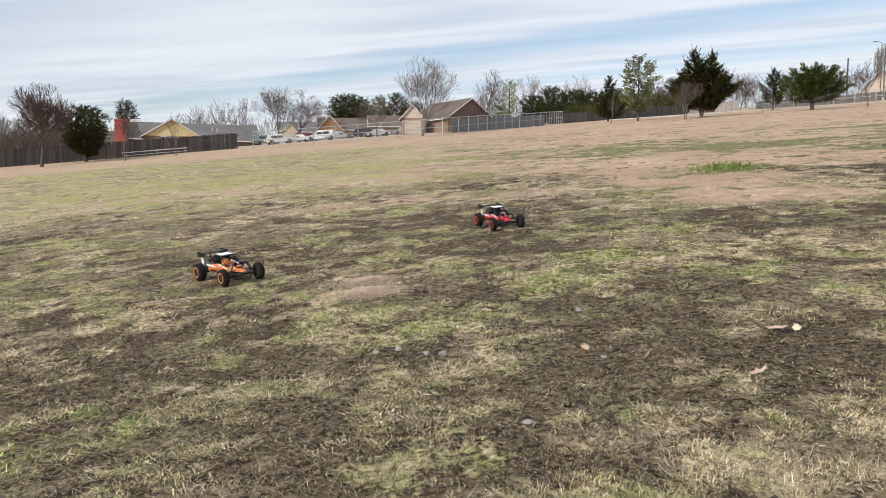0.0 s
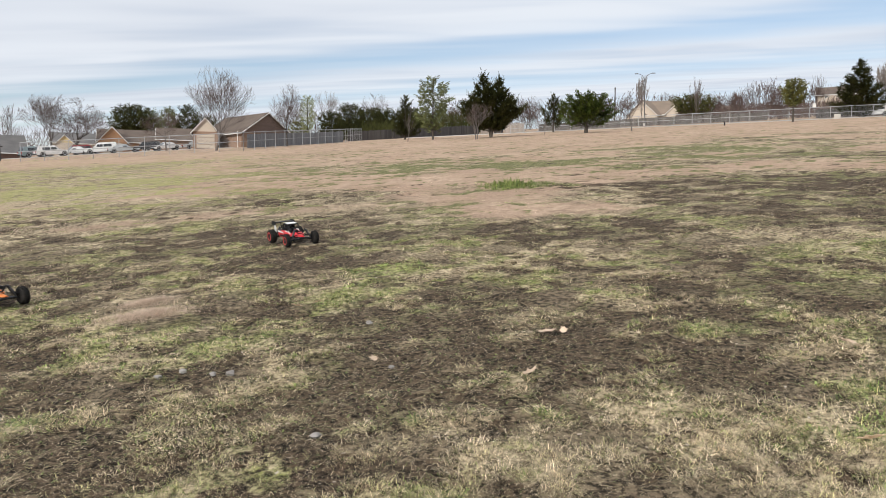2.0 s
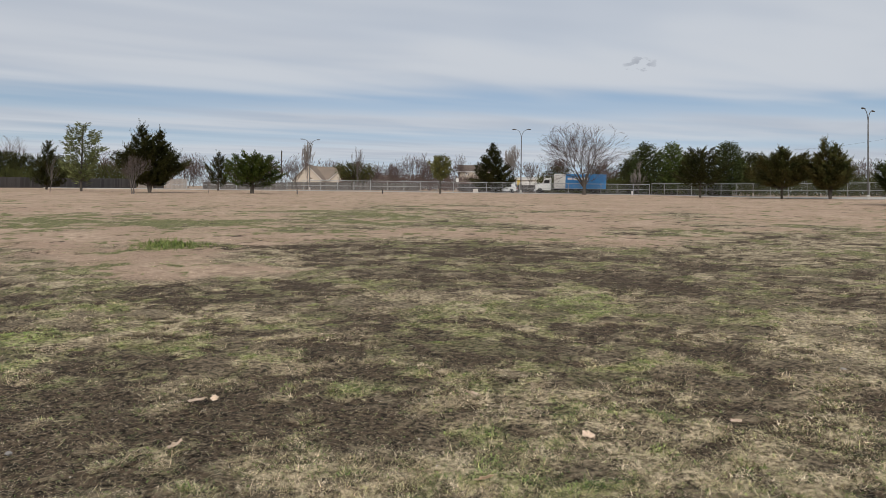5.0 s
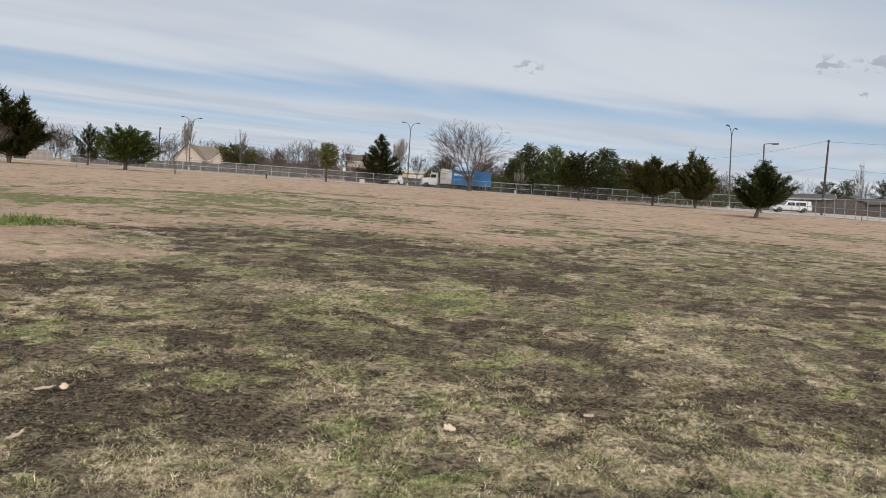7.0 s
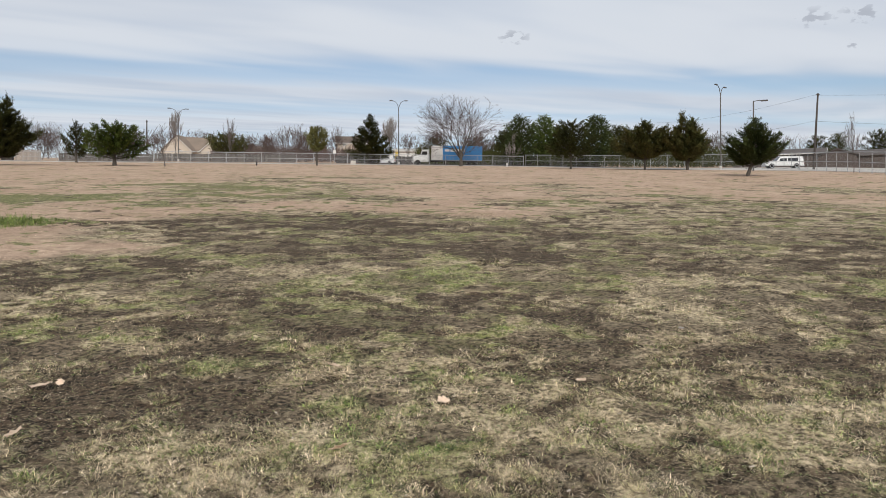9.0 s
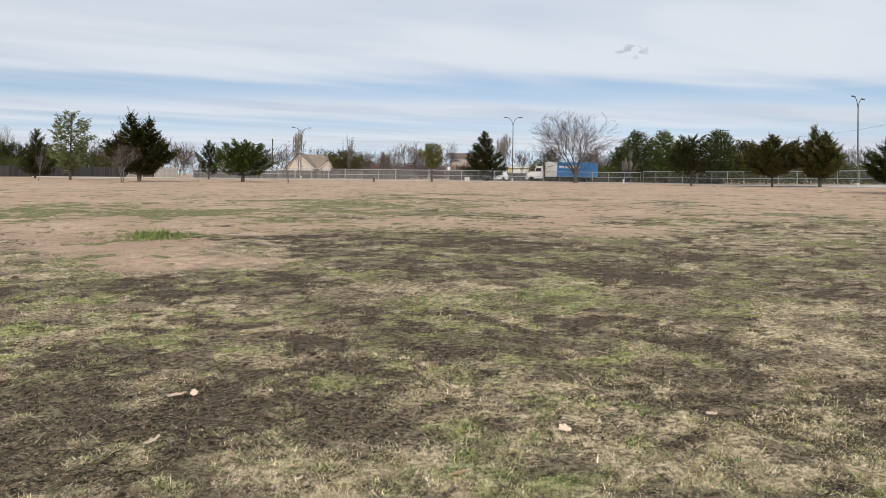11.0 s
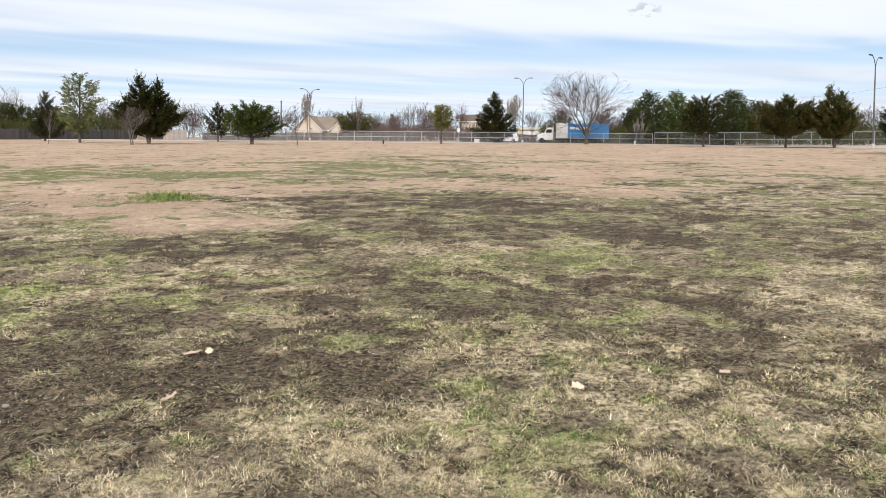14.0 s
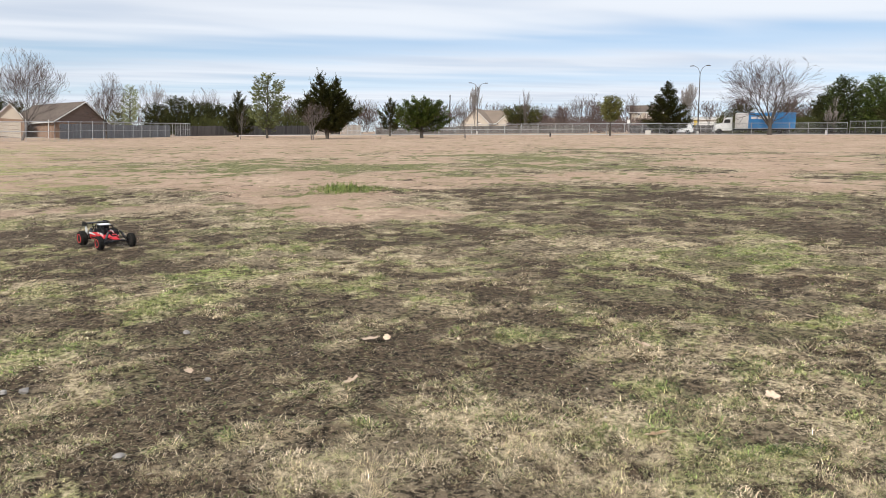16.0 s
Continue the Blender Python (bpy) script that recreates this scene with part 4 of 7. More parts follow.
def sprays(rng, centre, outward, size, count, vs, fs, droop=0.0, flat=False):
    """A clump of small pointed leaves round a twig end."""
    for _ in range(count):
        d = Vector((rng.gauss(0, 1), rng.gauss(0, 1), rng.gauss(0, 0.8))) * (0.34 if flat else 0.5) + outward
        d.z -= droop
        d.normalize()
        s = d.cross(Vector((rng.gauss(0, 0.5), rng.gauss(0, 0.5), 1)) if flat else Vector((rng.uniform(-1, 1), rng.uniform(-1, 1), rng.uniform(-1, 1))))
        s.normalize()
        l = size * rng.uniform(0.6, 1.35)
        p = centre + Vector((rng.gauss(0, 1), rng.gauss(0, 1), rng.gauss(0, 1))) * size * 0.45
        q = len(vs)
        vs += [p - d * l * 0.45, p + s * l * 0.15 + d * l * 0.1, p + d * l * 0.9, p - s * l * 0.15 + d * l * 0.1]
        fs.append((q, q + 1, q + 2, q + 3))


def evergreen(seed, x, y, h, w, label, shape="cedar", foliage="cedar", trunk=0.16, low=0.18, density=1.0, size=0.28, tops=1, lean=(0, 0), name="evergreen_tree", group=""):
    """A tapered trunk, limbs that reach out and up, and sprays of leaves along them."""
    rng = random.Random(seed)
    root = thing(name, x, y, 0, label, "tree", group)
    trunks, limbs, vs, fs = [], [], [], []
    z_low = h * low

    def envelope(u):
        """Half width at u of the crown's height, as a share of the greatest."""
        if shape == "cone":
            return max(0.04, 1 - u) ** 0.85 * (0.62 + 0.38 * min(1, u * 9 + 0.4))
        if shape == "dome":
            return math.sqrt(max(0.0, 1 - (u * 1.02 - 0.22) ** 2 / 0.66)) if u > 0.0 else 0.6
        if shape == "upswept":
            low_, peak, neck = 0.58, 0.26, 0.66
            if u < peak:
                return low_ + (1 - low_) * math.sin(math.pi / 2 * u / peak)
            if u < neck:
                return 1 - 0.62 * ((u - peak) / (neck - peak)) ** 1.15
            return 0.38 * (1 - (u - neck) / (1 - neck)) ** 1.2 + 0.02
        if shape == "column":
            return 0.55 + 0.45 * math.sin(math.pi * min(1, u * 0.9 + 0.12))
        if shape == "oval":
            return max(0.05, math.sin(math.pi * min(0.97, 0.10 + u * 0.86))) ** 0.7
        return max(0.05, (1 - u) ** 0.95) * (0.62 + 0.38 * min(1, u * 4)) * 1.06

    for k in range(tops):
        off = (0, 0) if tops == 1 else (w * 0.10 * (k - (tops - 1) / 2) * 2, w * 0.06 * (-1) ** k)
        hk = h * (1 - 0.07 * k)
        pts = []
        for i in range(7):
            u = i / 6
            pts.append((Vector((off[0] * u + lean[0] * min(u * 2.2, 1) + rng.uniform(-0.04, 0.04) * h * 0.1, off[1] * u + lean[1] * min(u * 2.2, 1), -0.1 + hk * 0.97 * u)), trunk * (1 - 0.9 * u) + 0.015))
        trunks.append(pts)
        layered = shape in ("cedar", "dome", "upswept", "cone")
        n = int((46 if shape == "upswept" else 40 if layered else 58) * density * (h / 7) ** 0.6)
        for i in range(n):
            u = (i + rng.uniform(0, 1)) / n
            z = z_low + (hk - z_low) * u
            ring = (w / 2) * envelope(u) * (1 if tops == 1 else 0.86) * rng.uniform(*((0.68, 1.12) if shape == "upswept" else (0.5, 1.2) if shape in ("cedar", "dome", "upswept") else (0.75, 1.12)))
            a = i * 2.39996 + rng.uniform(-0.5, 0.5)
            f = z / (hk * 0.97)
            j = min(int(f * 6), 5)
            c = pts[j][0].lerp(pts[j + 1][0], f * 6 - j)
            start = c - Vector((0, 0, min(z - 0.5, ring * 0.28)))
            rise = ring * (0.45 + 0.5 * u) * (0.8 if shape not in ("cedar", "upswept") else 1.5) + rng.uniform(-0.1, 0.4)
            if shape == "dome":
                rise *= 0.7
            if shape == "cone":
                rise *= 0.35
            if shape == "upswept":
                rise = ring * rng.uniform(0.3, 0.8)
            end = c + Vector((math.cos(a) * ring, math.sin(a) * ring, rise * 0.5))
            midp = start.lerp(end, 0.55) + Vector((0, 0, -0.10 * ring))
            limbs.append([(start, trunk * 0.28 * (1 - u * 0.6) + 0.012), (midp, trunk * 0.16 * (1 - u * 0.6) + 0.01), (end, 0.008)])
            out = Vector((math.cos(a), math.sin(a), 0.35))
            steps = max(3, int(ring / (size * (0.15 if shape == "upswept" else 0.25 if layered else 0.36))))
            for q in range(steps):
                t = 0.28 + 0.72 * (q + rng.uniform(0, 1)) / steps
                p = start.lerp(midp, t / 0.55) if t < 0.55 else midp.lerp(end, (t - 0.55) / 0.45)
                spread = ring * (0.14 if shape == "upswept" else 0.15 if layered else 0.20) * (1.25 - t)
                p = p + Vector((rng.gauss(0, 1) * spread, rng.gauss(0, 1) * spread, rng.gauss(0, 0.22 if layered else 0.5) * spread + 0.08))
                sprays(rng, p, out, size * (1.0 - 0.25 * u), 9 if size < 0.4 else 5, vs, fs, 0.0, layered)
            if shape in ("cedar", "dome", "upswept") and rng.random() < 0.8:
                rise_tip = rng.uniform(0.2, 0.8) * h / 9 * (0.6 if shape == "dome" else 1.15)
                for q in range(5):
                    sprays(rng, end + Vector((math.cos(a) * 0.1 * q, math.sin(a) * 0.1 * q, rise_tip * q / 4)), Vector((math.cos(a) * 0.4, math.sin(a) * 0.4, 1.5)), size * (0.9 - 0.12 * q), 5, vs, fs)
        for q in range(8):
            p = pts[5][0].lerp(pts[6][0], q / 8)
            sprays(rng, p, Vector((0, 0, 1.4)), size * 0.75, 5, vs, fs)
    v, f = branch_mesh(trunks, 8)
    link_mesh("trunk", v, f, M["barkdark"], root, smooth=True)
    v, f = branch_mesh(limbs, 4)
    link_mesh("branchwork", v, f, M["barkdark"], root)
    ob = link_mesh("crown", vs, fs, M[foliage], root)
    ob["kind"] = "stuff"
    return root


# the trees that stand on the field's edge, from the board fence to the street's far end
bare_tree(11, *pol(-29.6, 100), 9.4, 8.2, "large bare grey tree beside the dark board fence", trunk=0.24, material="twigbrown", bark="barkdark", kids=(8, 5, 5, 4, 3), thin=0.018)
evergreen(12, *pol(-26.9, 106), 6.8, 5.9, "dense dark green cedar before the board fence", shape="oval", trunk=0.2, low=0.14, density=1.5)
bare_tree(13, *pol(-24.4, 98), 5.3, 3.6, "small bare tree beside the white benches", trunk=0.13, levels=4, material="twigbrown")
evergreen(14, *pol(-24.2, 146), 9.6, 4.0, "thin dark pine behind the chimney", shape="oval", low=0.5, density=0.7, size=0.4)
bare_tree(15, *pol(-21.0, 101), 5.4, 2.6, "slender bare sapling before the board fence", trunk=0.07, levels=3, kids=(7, 4, 3))
bare_tree(16, *pol(-13.7, 141), 9.8, 11.5, "bare grey tree behind the parked cars", trunk=0.26, fork=(20, 46))
bare_tree(17, *pol(-12.3, 142), 9.4, 10.5, "dark bare tree with spreading limbs behind the parked cars", trunk=0.26, bark="barkdark", material="twigbrown", fork=(26, 60))
for k, (az, d, h, w) in enumerate(((-19.2, 190, 10, 9), (-17.6, 196, 11.5, 9), (-16.2, 188, 11, 9), (-31.5, 175, 10, 9), (-33.5, 170, 9.5, 9), (-28.2, 180, 10.5, 9), (-26.2, 185, 9.0, 8))):
    bare_tree(20 + k, *pol(az, d), h, w, "distant bare grey tree behind the houses", trunk=0.2, levels=4, kids=(7, 5, 3, 2), thin=0.022, group="bare trees behind the houses")
evergreen(31, *pol(-8.7, 172), 9.2, 8.6, "broad dark evergreen oak behind the houses", shape="oval", low=0.3, density=1.3, size=0.55)
bare_tree(32, *pol(-6.4, 122), 6.2, 8.0, "low spreading bare tree beside the drive", trunk=0.16, levels=4, fork=(35, 65), material="twigbrown")
for k, (az, d, h, w) in enumerate(((-7.4, 172, 8.2, 5), (-6.2, 178, 8.8, 5), (-4.9, 174, 9.0, 6), (-3.6, 176, 6.6, 6))):
    evergreen(33 + k, *pol(az, d), h, w, "evergreen tree beyond the brown roof", shape="oval", foliage="pine" if k < 2 else "cedar", density=0.9, size=0.5, group="evergreens beyond the roofs")
bare_tree(40, *pol(-3.0, 104), 10.3, 11.0, "tall bare tree with a fan of fine twigs", trunk=0.19, stem=0.26, levels=5, fork=(14, 44), lift=0.05, kids=(9, 5, 4, 3, 3), thin=0.010, first=2.0)
bare_tree(41, *pol(2.1, 118), 9.0, 6.2, "bare tree with a straight dark trunk behind the fence", trunk=0.14, stem=0.6, levels=4, kids=(12, 5, 4, 4), bark="barkdark", fork=(30, 60))
evergreen(42, *pol(3.6, 150), 9.2, 3.4, "slender pale green tree behind the fence", shape="oval", foliage="limegreen", low=0.25, density=0.6, size=0.4)
evergreen(43, *pol(2.9, 152), 4.6, 4.0, "yellow-green bush behind the fence", shape="oval", foliage="oldgold", low=0.05, density=0.8, size=0.4)
bare_tree(44, *pol(5.2, 178), 11.2, 9.0, "pale bare tree behind the evergreens", trunk=0.16, levels=4, kids=(7, 5, 4, 3), thin=0.018, material="twigpale")
for k, (az, d, h, w) in enumerate(((5.4, 172, 6.4, 6), (6.8, 174, 8.0, 7), (8.4, 182, 7.0, 8), (9.4, 178, 6.6, 7), (11.4, 184, 6.6, 7))):
    evergreen(45 + k, *pol(az, d), h, w, "dark evergreen behind the board fence", shape="oval", low=0.08, density=1.1, size=0.55, group="evergreens behind the board fence")
bare_tree(51, *pol(8.8, 200), 11.5, 9.5, "bare grey tree above the evergreens", trunk=0.18, levels=4, kids=(7, 5, 3, 2), thin=0.0222)
evergreen(52, *pol(10.9, 128), 7.2, 6.4, "dark green conical cedar before the board fence", shape="cedar", low=0.10, density=1.4)
bare_tree(53, *pol(11.1, 100), 4.3, 2.4, "thin bare sapling on the field", trunk=0.05, stem=0.5, levels=3, kids=(6, 3, 2), fork=(25, 50))
evergreen(54, *pol(13.0, 110), 9.0, 5.4, "tall grey-green pine with an open crown", shape="oval", foliage="pine", low=0.16, density=0.62, size=0.36)
bare_tree(55, *pol(14.6, 190), 7.0, 8.0, "distant bare brown tree", trunk=0.14, levels=4, kids=(7, 5, 3, 2), thin=0.022, material="twigbrown")
evergreen(56, *pol(17.4, 100), 8.4, 9.6, "broad dark cedar with two pointed tops and spreading limbs", shape="upswept", low=0.17, density=1.35, tops=2, trunk=0.2, size=0.27)
bare_tree(57, *pol(16.3, 91), 4.4, 4.4, "small pale-barked bare tree beside the cedar", trunk=0.08, stem=0.42, levels=4, kids=(5, 4, 3, 2), fork=(22, 48), bark="bark", stems=2, splay=(0.12, 0.24))
evergreen(58, *pol(22.1, 130), 6.3, 5.8, "small dark cedar near the pale wall", shape="cedar", low=0.2, density=1.1)
bare_tree(59, *pol(21.4, 97), 2.2, 0.7, "short bare sapling on the field", trunk=0.035, levels=2, kids=(5, 4))
evergreen(60, *pol(24.5, 100), 4.9, 7.4, "wide green juniper with a short trunk", shape="dome", foliage="juniper", low=0.40, density=1.7, trunk=0.24, size=0.30)
bare_tree(61, *pol(27.8, 98), 4.9, 4.0, "small bare tree with reddish twigs on the field", trunk=0.09, levels=4, kids=(7, 5, 4, 3), fork=(18, 42))
bare_tree(62, *pol(28.6, 190), 11.8, 3.6, "tall narrow bare poplar behind the lamp", trunk=0.12, levels=4, kids=(9, 5, 4, 3), fork=(8, 22), lift=0.25, material="twigpale", thin=0.018)
evergreen(63, *pol(32.1, 176), 5.9, 9.0, "dark brownish round evergreen behind the street", shape="oval", foliage="cedarbrown", low=0.22, density=2.0, size=0.42)
bare_tree(64, *pol(32.3, 138), 8.0, 3.0, "thin bare tree at the fence", trunk=0.07, levels=3, kids=(9, 5, 4))
for k, (az, d, h, w) in enumerate(((35.2, 186, 7, 6), (36.2, 186, 8.6, 7), (37.2, 188, 9.2, 8), (40.0, 205, 9.5, 7), (39.2, 210, 8.0, 7), (26.0, 200, 7.4, 8), (24.0, 205, 8, 8), (20.4, 200, 8.5, 8), (19.0, 196, 8.0, 8), (30.6, 230, 8.5, 9), (34.2, 210, 6.4, 9))):
    bare_tree(70 + k, *pol(az, d), h, w, "distant bare brown tree behind the street", trunk=0.15, levels=4, kids=(7, 5, 3, 2), thin=0.022, material="twigbrown", group="bare trees behind the street")
evergreen(85, *pol(38.6, 119), 6.0, 3.6, "small yellow-green evergreen beside the fence", shape="oval", foliage="oldgold", low=0.42, density=0.8, size=0.34)
evergreen(86, *pol(42.6, 139), 9.3, 9.4, "dark blue-green conical spruce at the fence", shape="cone", low=0.16, density=2.1, size=0.36)
bare_tree(87, *pol(44.2, 180), 10.8, 5.0, "tall pale pinkish bare tree", trunk=0.15, levels=4, kids=(9, 6, 5, 3), fork=(14, 34), material="twigpale", thin=0.018)
bare_tree(88, *pol(45.5, 144), 5.8, 3.8, "small bare tree behind the fence", trunk=0.1, levels=4, kids=(6, 5, 4, 3), bark="barkdark")
bare_tree(89, *pol(49.5, 134), 12.0, 18.5, "large bare tree with a wide fan of limbs", trunk=0.44, stem=0.16, levels=5, material="twigbrown", kids=(10, 5, 4, 4, 3), fork=(10, 44), lift=0.0, wiggle=0.10, thin=0.012, bark="barkdark", first=2.6)
bare_tree(90, *pol(47.6, 172), 8.0, 6.0, "bare brown tree behind the street", trunk=0.13, levels=4, kids=(7, 6, 5, 3), thin=0.018, material="twigbrown")
for k, (az, d, h, w) in enumerate(((47.6, 168, 5.6, 6), (50.6, 176, 6.0, 8), (52.6, 170, 6.2, 7))):
    evergreen(91 + k, *pol(az, d), h, w, "dark evergreen shrub behind the street", shape="dome", low=0.03, density=0.9, size=0.5, group="shrubs behind the street")
bare_tree(95, *pol(50.6, 172), 8.6, 8.0, "reddish bare tree behind the street", trunk=0.15, levels=4, kids=(7, 5, 3, 2), thin=0.022, material="twigbrown")
for k, (az, d, h, w, fo) in enumerate(((54.0, 150, 9.8, 6.6, "cedargreen"), (55.8, 156, 10.2, 5.6, "juniper"), (59.6, 148, 9.8, 6.4, "cedargreen"), (57.0, 160, 8.4, 6.0, "cedar"), (61.2, 158, 8.2, 6.0, "cedar"), (53.0, 160, 7.4, 5, "cedar"))):
    evergreen(100 + k, *pol(az, d), h, w, "tall dark green evergreen beyond the fence", shape="oval", foliage=fo, low=0.1, density=1.7, size=0.52, group="evergreens beyond the fence")
bare_tree(110, *pol(53.5, 132), 5.8, 3.0, "pale bare sapling at the fence", trunk=0.06, levels=4, kids=(7, 4, 3, 3), material="twigpale")
evergreen(111, *pol(57.8, 118), 7.2, 7.6, "dark green cedar on the field before the fence", shape="dome", low=0.36, density=1.4)
evergreen(112, *pol(63.2, 114), 7.2, 10.4, "bronzed cedar with a broad crown of upswept limbs", shape="upswept", foliage="cedarbrown", low=0.30, density=1.7, size=0.28)
evergreen(113, *pol(66.2, 112), 8.0, 7.4, "grey-brown cedar with a pointed top and forked trunk", shape="upswept", foliage="cedarbrown", low=0.20, density=1.2, tops=2)
evergreen(114, *pol(70.3, 75), 5.2, 5.9, "dark cedar with a leaning bare trunk", shape="upswept", low=0.26, density=1.5, trunk=0.17, lean=(0.25, -0.65), size=0.27, foliage="cedargreen")
bare_tree(115, *pol(76.9, 92), 6.2, 2.2, "slender bare sapling near the street", trunk=0.05, levels=3, kids=(8, 5, 3))
evergreen(116, *pol(78.3, 178), 7.2, 6.4, "dark bushy evergreen above the roofs", shape="dome", low=0.2, density=1.0, size=0.5)
evergreen(117, *pol(74.6, 182), 6.4, 6.4, "dark bushy evergreen beyond the street", shape="dome", low=0.1, density=0.9, size=0.5)
evergreen(118, *pol(75.9, 180), 7.0, 4.4, "dark bushy evergreen beyond the street", shape="oval", low=0.1, density=0.8, size=0.5)
for k, (az, d, h, w) in enumerate(((72.0, 200, 7.5, 9), (68.6, 190, 8.5, 8), (64.8, 185, 9, 8), (80.5, 190, 7, 8), (82.5, 190, 7, 9), (63.0, 190, 9.5, 8))):
    bare_tree(120 + k, *pol(az, d), h, w, "distant bare tree beyond the street", trunk=0.14, levels=4, kids=(7, 5, 3, 2), thin=0.022, group="bare trees beyond the street")


def brush_belt(seed, az0, az1, d0, d1, count, low, more, material, label):
    """A belt of tangled brush and bare stems."""
    rng = random.Random(seed)
    vs, fs = [], []
    for _ in range(count):
        az, d = rng.uniform(az0, az1), rng.uniform(d0, d1)
        x, y = pol(az, d)
        top = low + more * float(fbm(np.array([az * 1.0]), np.array([seed * 3.0]), 4.0, 3, 3)[0])
        z = gz(x, y) + top * rng.random() ** 1.4
        tilt, l, wd = rng.uniform(-0.7, 0.7), rng.uniform(0.6, 1.9), rng.uniform(0.03, 0.14)
        ux, uy = math.cos(radians(az)), -math.sin(radians(az))
        q = len(vs)
        vs += [(x, y, z), (x + ux * wd, y + uy * wd, z + 0.1), (x + ux * (tilt * l + wd * 0.6), y + uy * (tilt * l), z + l), (x + ux * tilt * l * 0.8, y + uy * tilt * l * 0.8, z + l * 0.9)]
        fs.append((q, q + 1, q + 2, q + 3))
    return tagged(link_mesh("brush", vs, fs, material), label, "brush", kind="stuff")


brush_belt(5, -42, 92, 215, 262, 26000, 4.2, 6.0, M["twigbrown"], "far belt of bare brown brush and stems")
brush_belt(6, 46, 69.5, 153, 166, 9000, 1.6, 3.2, M["cedar"], "dark tangled brush beyond the street fence")
brush_belt(7, 5.5, 17, 170, 180, 5000, 1.5, 4.0, M["cedar"], "dark brush behind the board fence")
brush_belt(8, 31, 43, 173, 186, 4500, 1.2, 3.0, M["twigbrown"], "brown brush beyond the street")
brush_belt(9, -36, -26, 117, 128, 5000, 1.5, 4.0, M["twigbrown"], "brown brush behind the board fence")
brush_belt(10, 70, 90, 175, 190, 4000, 0.8, 2.4, M["twigbrown"], "low brown brush beyond the street")
for k, (az, d, h, w) in enumerate(((-34.5, 128, 8.5, 8), (-32.0, 132, 8.0, 8), (-30.2, 126, 7.0, 8), (-28.6, 134, 8.8, 8), (14.8, 176, 6.4, 8), (16.2, 180, 7.0, 8), (18.0, 178, 6.5, 7), (20.0, 182, 7.2, 8), (23.4, 180, 6.4, 7), (25.6, 182, 6.6, 7), (33.4, 182, 6.0, 7), (35.0, 176, 6.4, 7), (37.8, 178, 6.8, 8), (51.6, 166, 6.0, 8), (62.0, 168, 7.0, 8), (65.0, 164, 6.6, 8), (67.4, 166, 6.8, 8))):
    bare_tree(140 + k, *pol(az, d), h, w, "bushy bare brown tree behind the fence", trunk=0.10, stem=0.2, levels=4, kids=(7, 4, 4, 2), fork=(25, 60), thin=0.018, material="twigbrown", bark="barkdark", group="bushy bare trees", stems=3)


# ---------------------------------------------------------------- houses
def gable_block(root, at, turn, length, depth, eave, ridge, wall, roof, gable=None, over=0.4, trim=True):
    """Walls with two gable ends, two roof slopes and white barge boards; the ridge runs along local x."""
    m = pose(*at, 0, 0, turn)
    hd, hl = depth / 2, length / 2

    def put(name, bm, material, label=""):
        bmesh.ops.transform(bm, matrix=m, verts=bm.verts)
        return part(name, bm, material, root, label)

    put("wall", extrude_profile([(-hd, -1.6), (hd, -1.6), (hd, eave), (-hd, eave)], length, "x"), wall)
    put("gable", extrude_profile([(-hd, eave + 0.002), (hd, eave + 0.002), (0, ridge)], length + 0.02, "x"), gable or wall)
    rise = (ridge - eave) / hd
    for s in (-1, 1):
        lo = hd + over
        out = [(0, ridge + 0.02), (s * lo, eave - rise * over + 0.02), (s * lo, eave - rise * over + 0.16), (0, ridge + 0.18)]
        put("roof", extrude_profile(out, length + 2 * over, "x"), roof)
        if trim:
            for e in (-1, 1):
                out = [(0, ridge - 0.04), (s * lo, eave - rise * over - 0.04), (s * lo, eave - rise * over + 0.14), (0, ridge + 0.14)]
                put("barge_board", extrude_profile(out, 0.06, "x", e * (hl + over + 0.04)), M["trim"])
            put("gutter", box((length + 2 * over, 0.12, 0.14), (0, s * (lo + 0.05), eave - rise * over + 0.04)), M["trim"])


def window_on(root, at, turn, w, h, z):
    """A framed window whose face looks along local -y."""
    m = pose(*at, 0, 0, turn) @ pose(0, 0, z)
    bm = bmesh.new()
    for sx, sz, px, pz in ((w, 0.08, 0, h / 2), (w, 0.08, 0, -h / 2), (0.08, h, -w / 2, 0), (0.08, h, w / 2, 0), (0.05, h, 0, 0)):
        add_box(bm, (sx, 0.08, sz), (px, -0.03, pz))
    bmesh.ops.transform(bm, matrix=m, verts=bm.verts)
    fr = part("window", bm, M["trim"], root)
    bm = box((w, 0.04, h))
    bmesh.ops.transform(bm, matrix=m, verts=bm.verts)
    part("pane", bm, M["glass"], fr)


def garage_on(root, at, turn, w, h, material):
    m = pose(*at, 0, 0, turn)
    bm = bmesh.new()
    for k in range(4):
        add_box(bm, (w, 0.06, h / 4 - 0.03), (0, 0, h / 4 * (k + 0.5)), 0.015)
    bmesh.ops.transform(bm, matrix=m, verts=bm.verts)
    part("garage_door", bm, material, root)


def house(az, d, label, sunk=0.0):
    """A house on its levelled plot, which is cut a little into the slope."""
    x, y = pol(az, d)
    return thing("house", x, y, -az, label, "house", z=gz(x, y) - sunk)


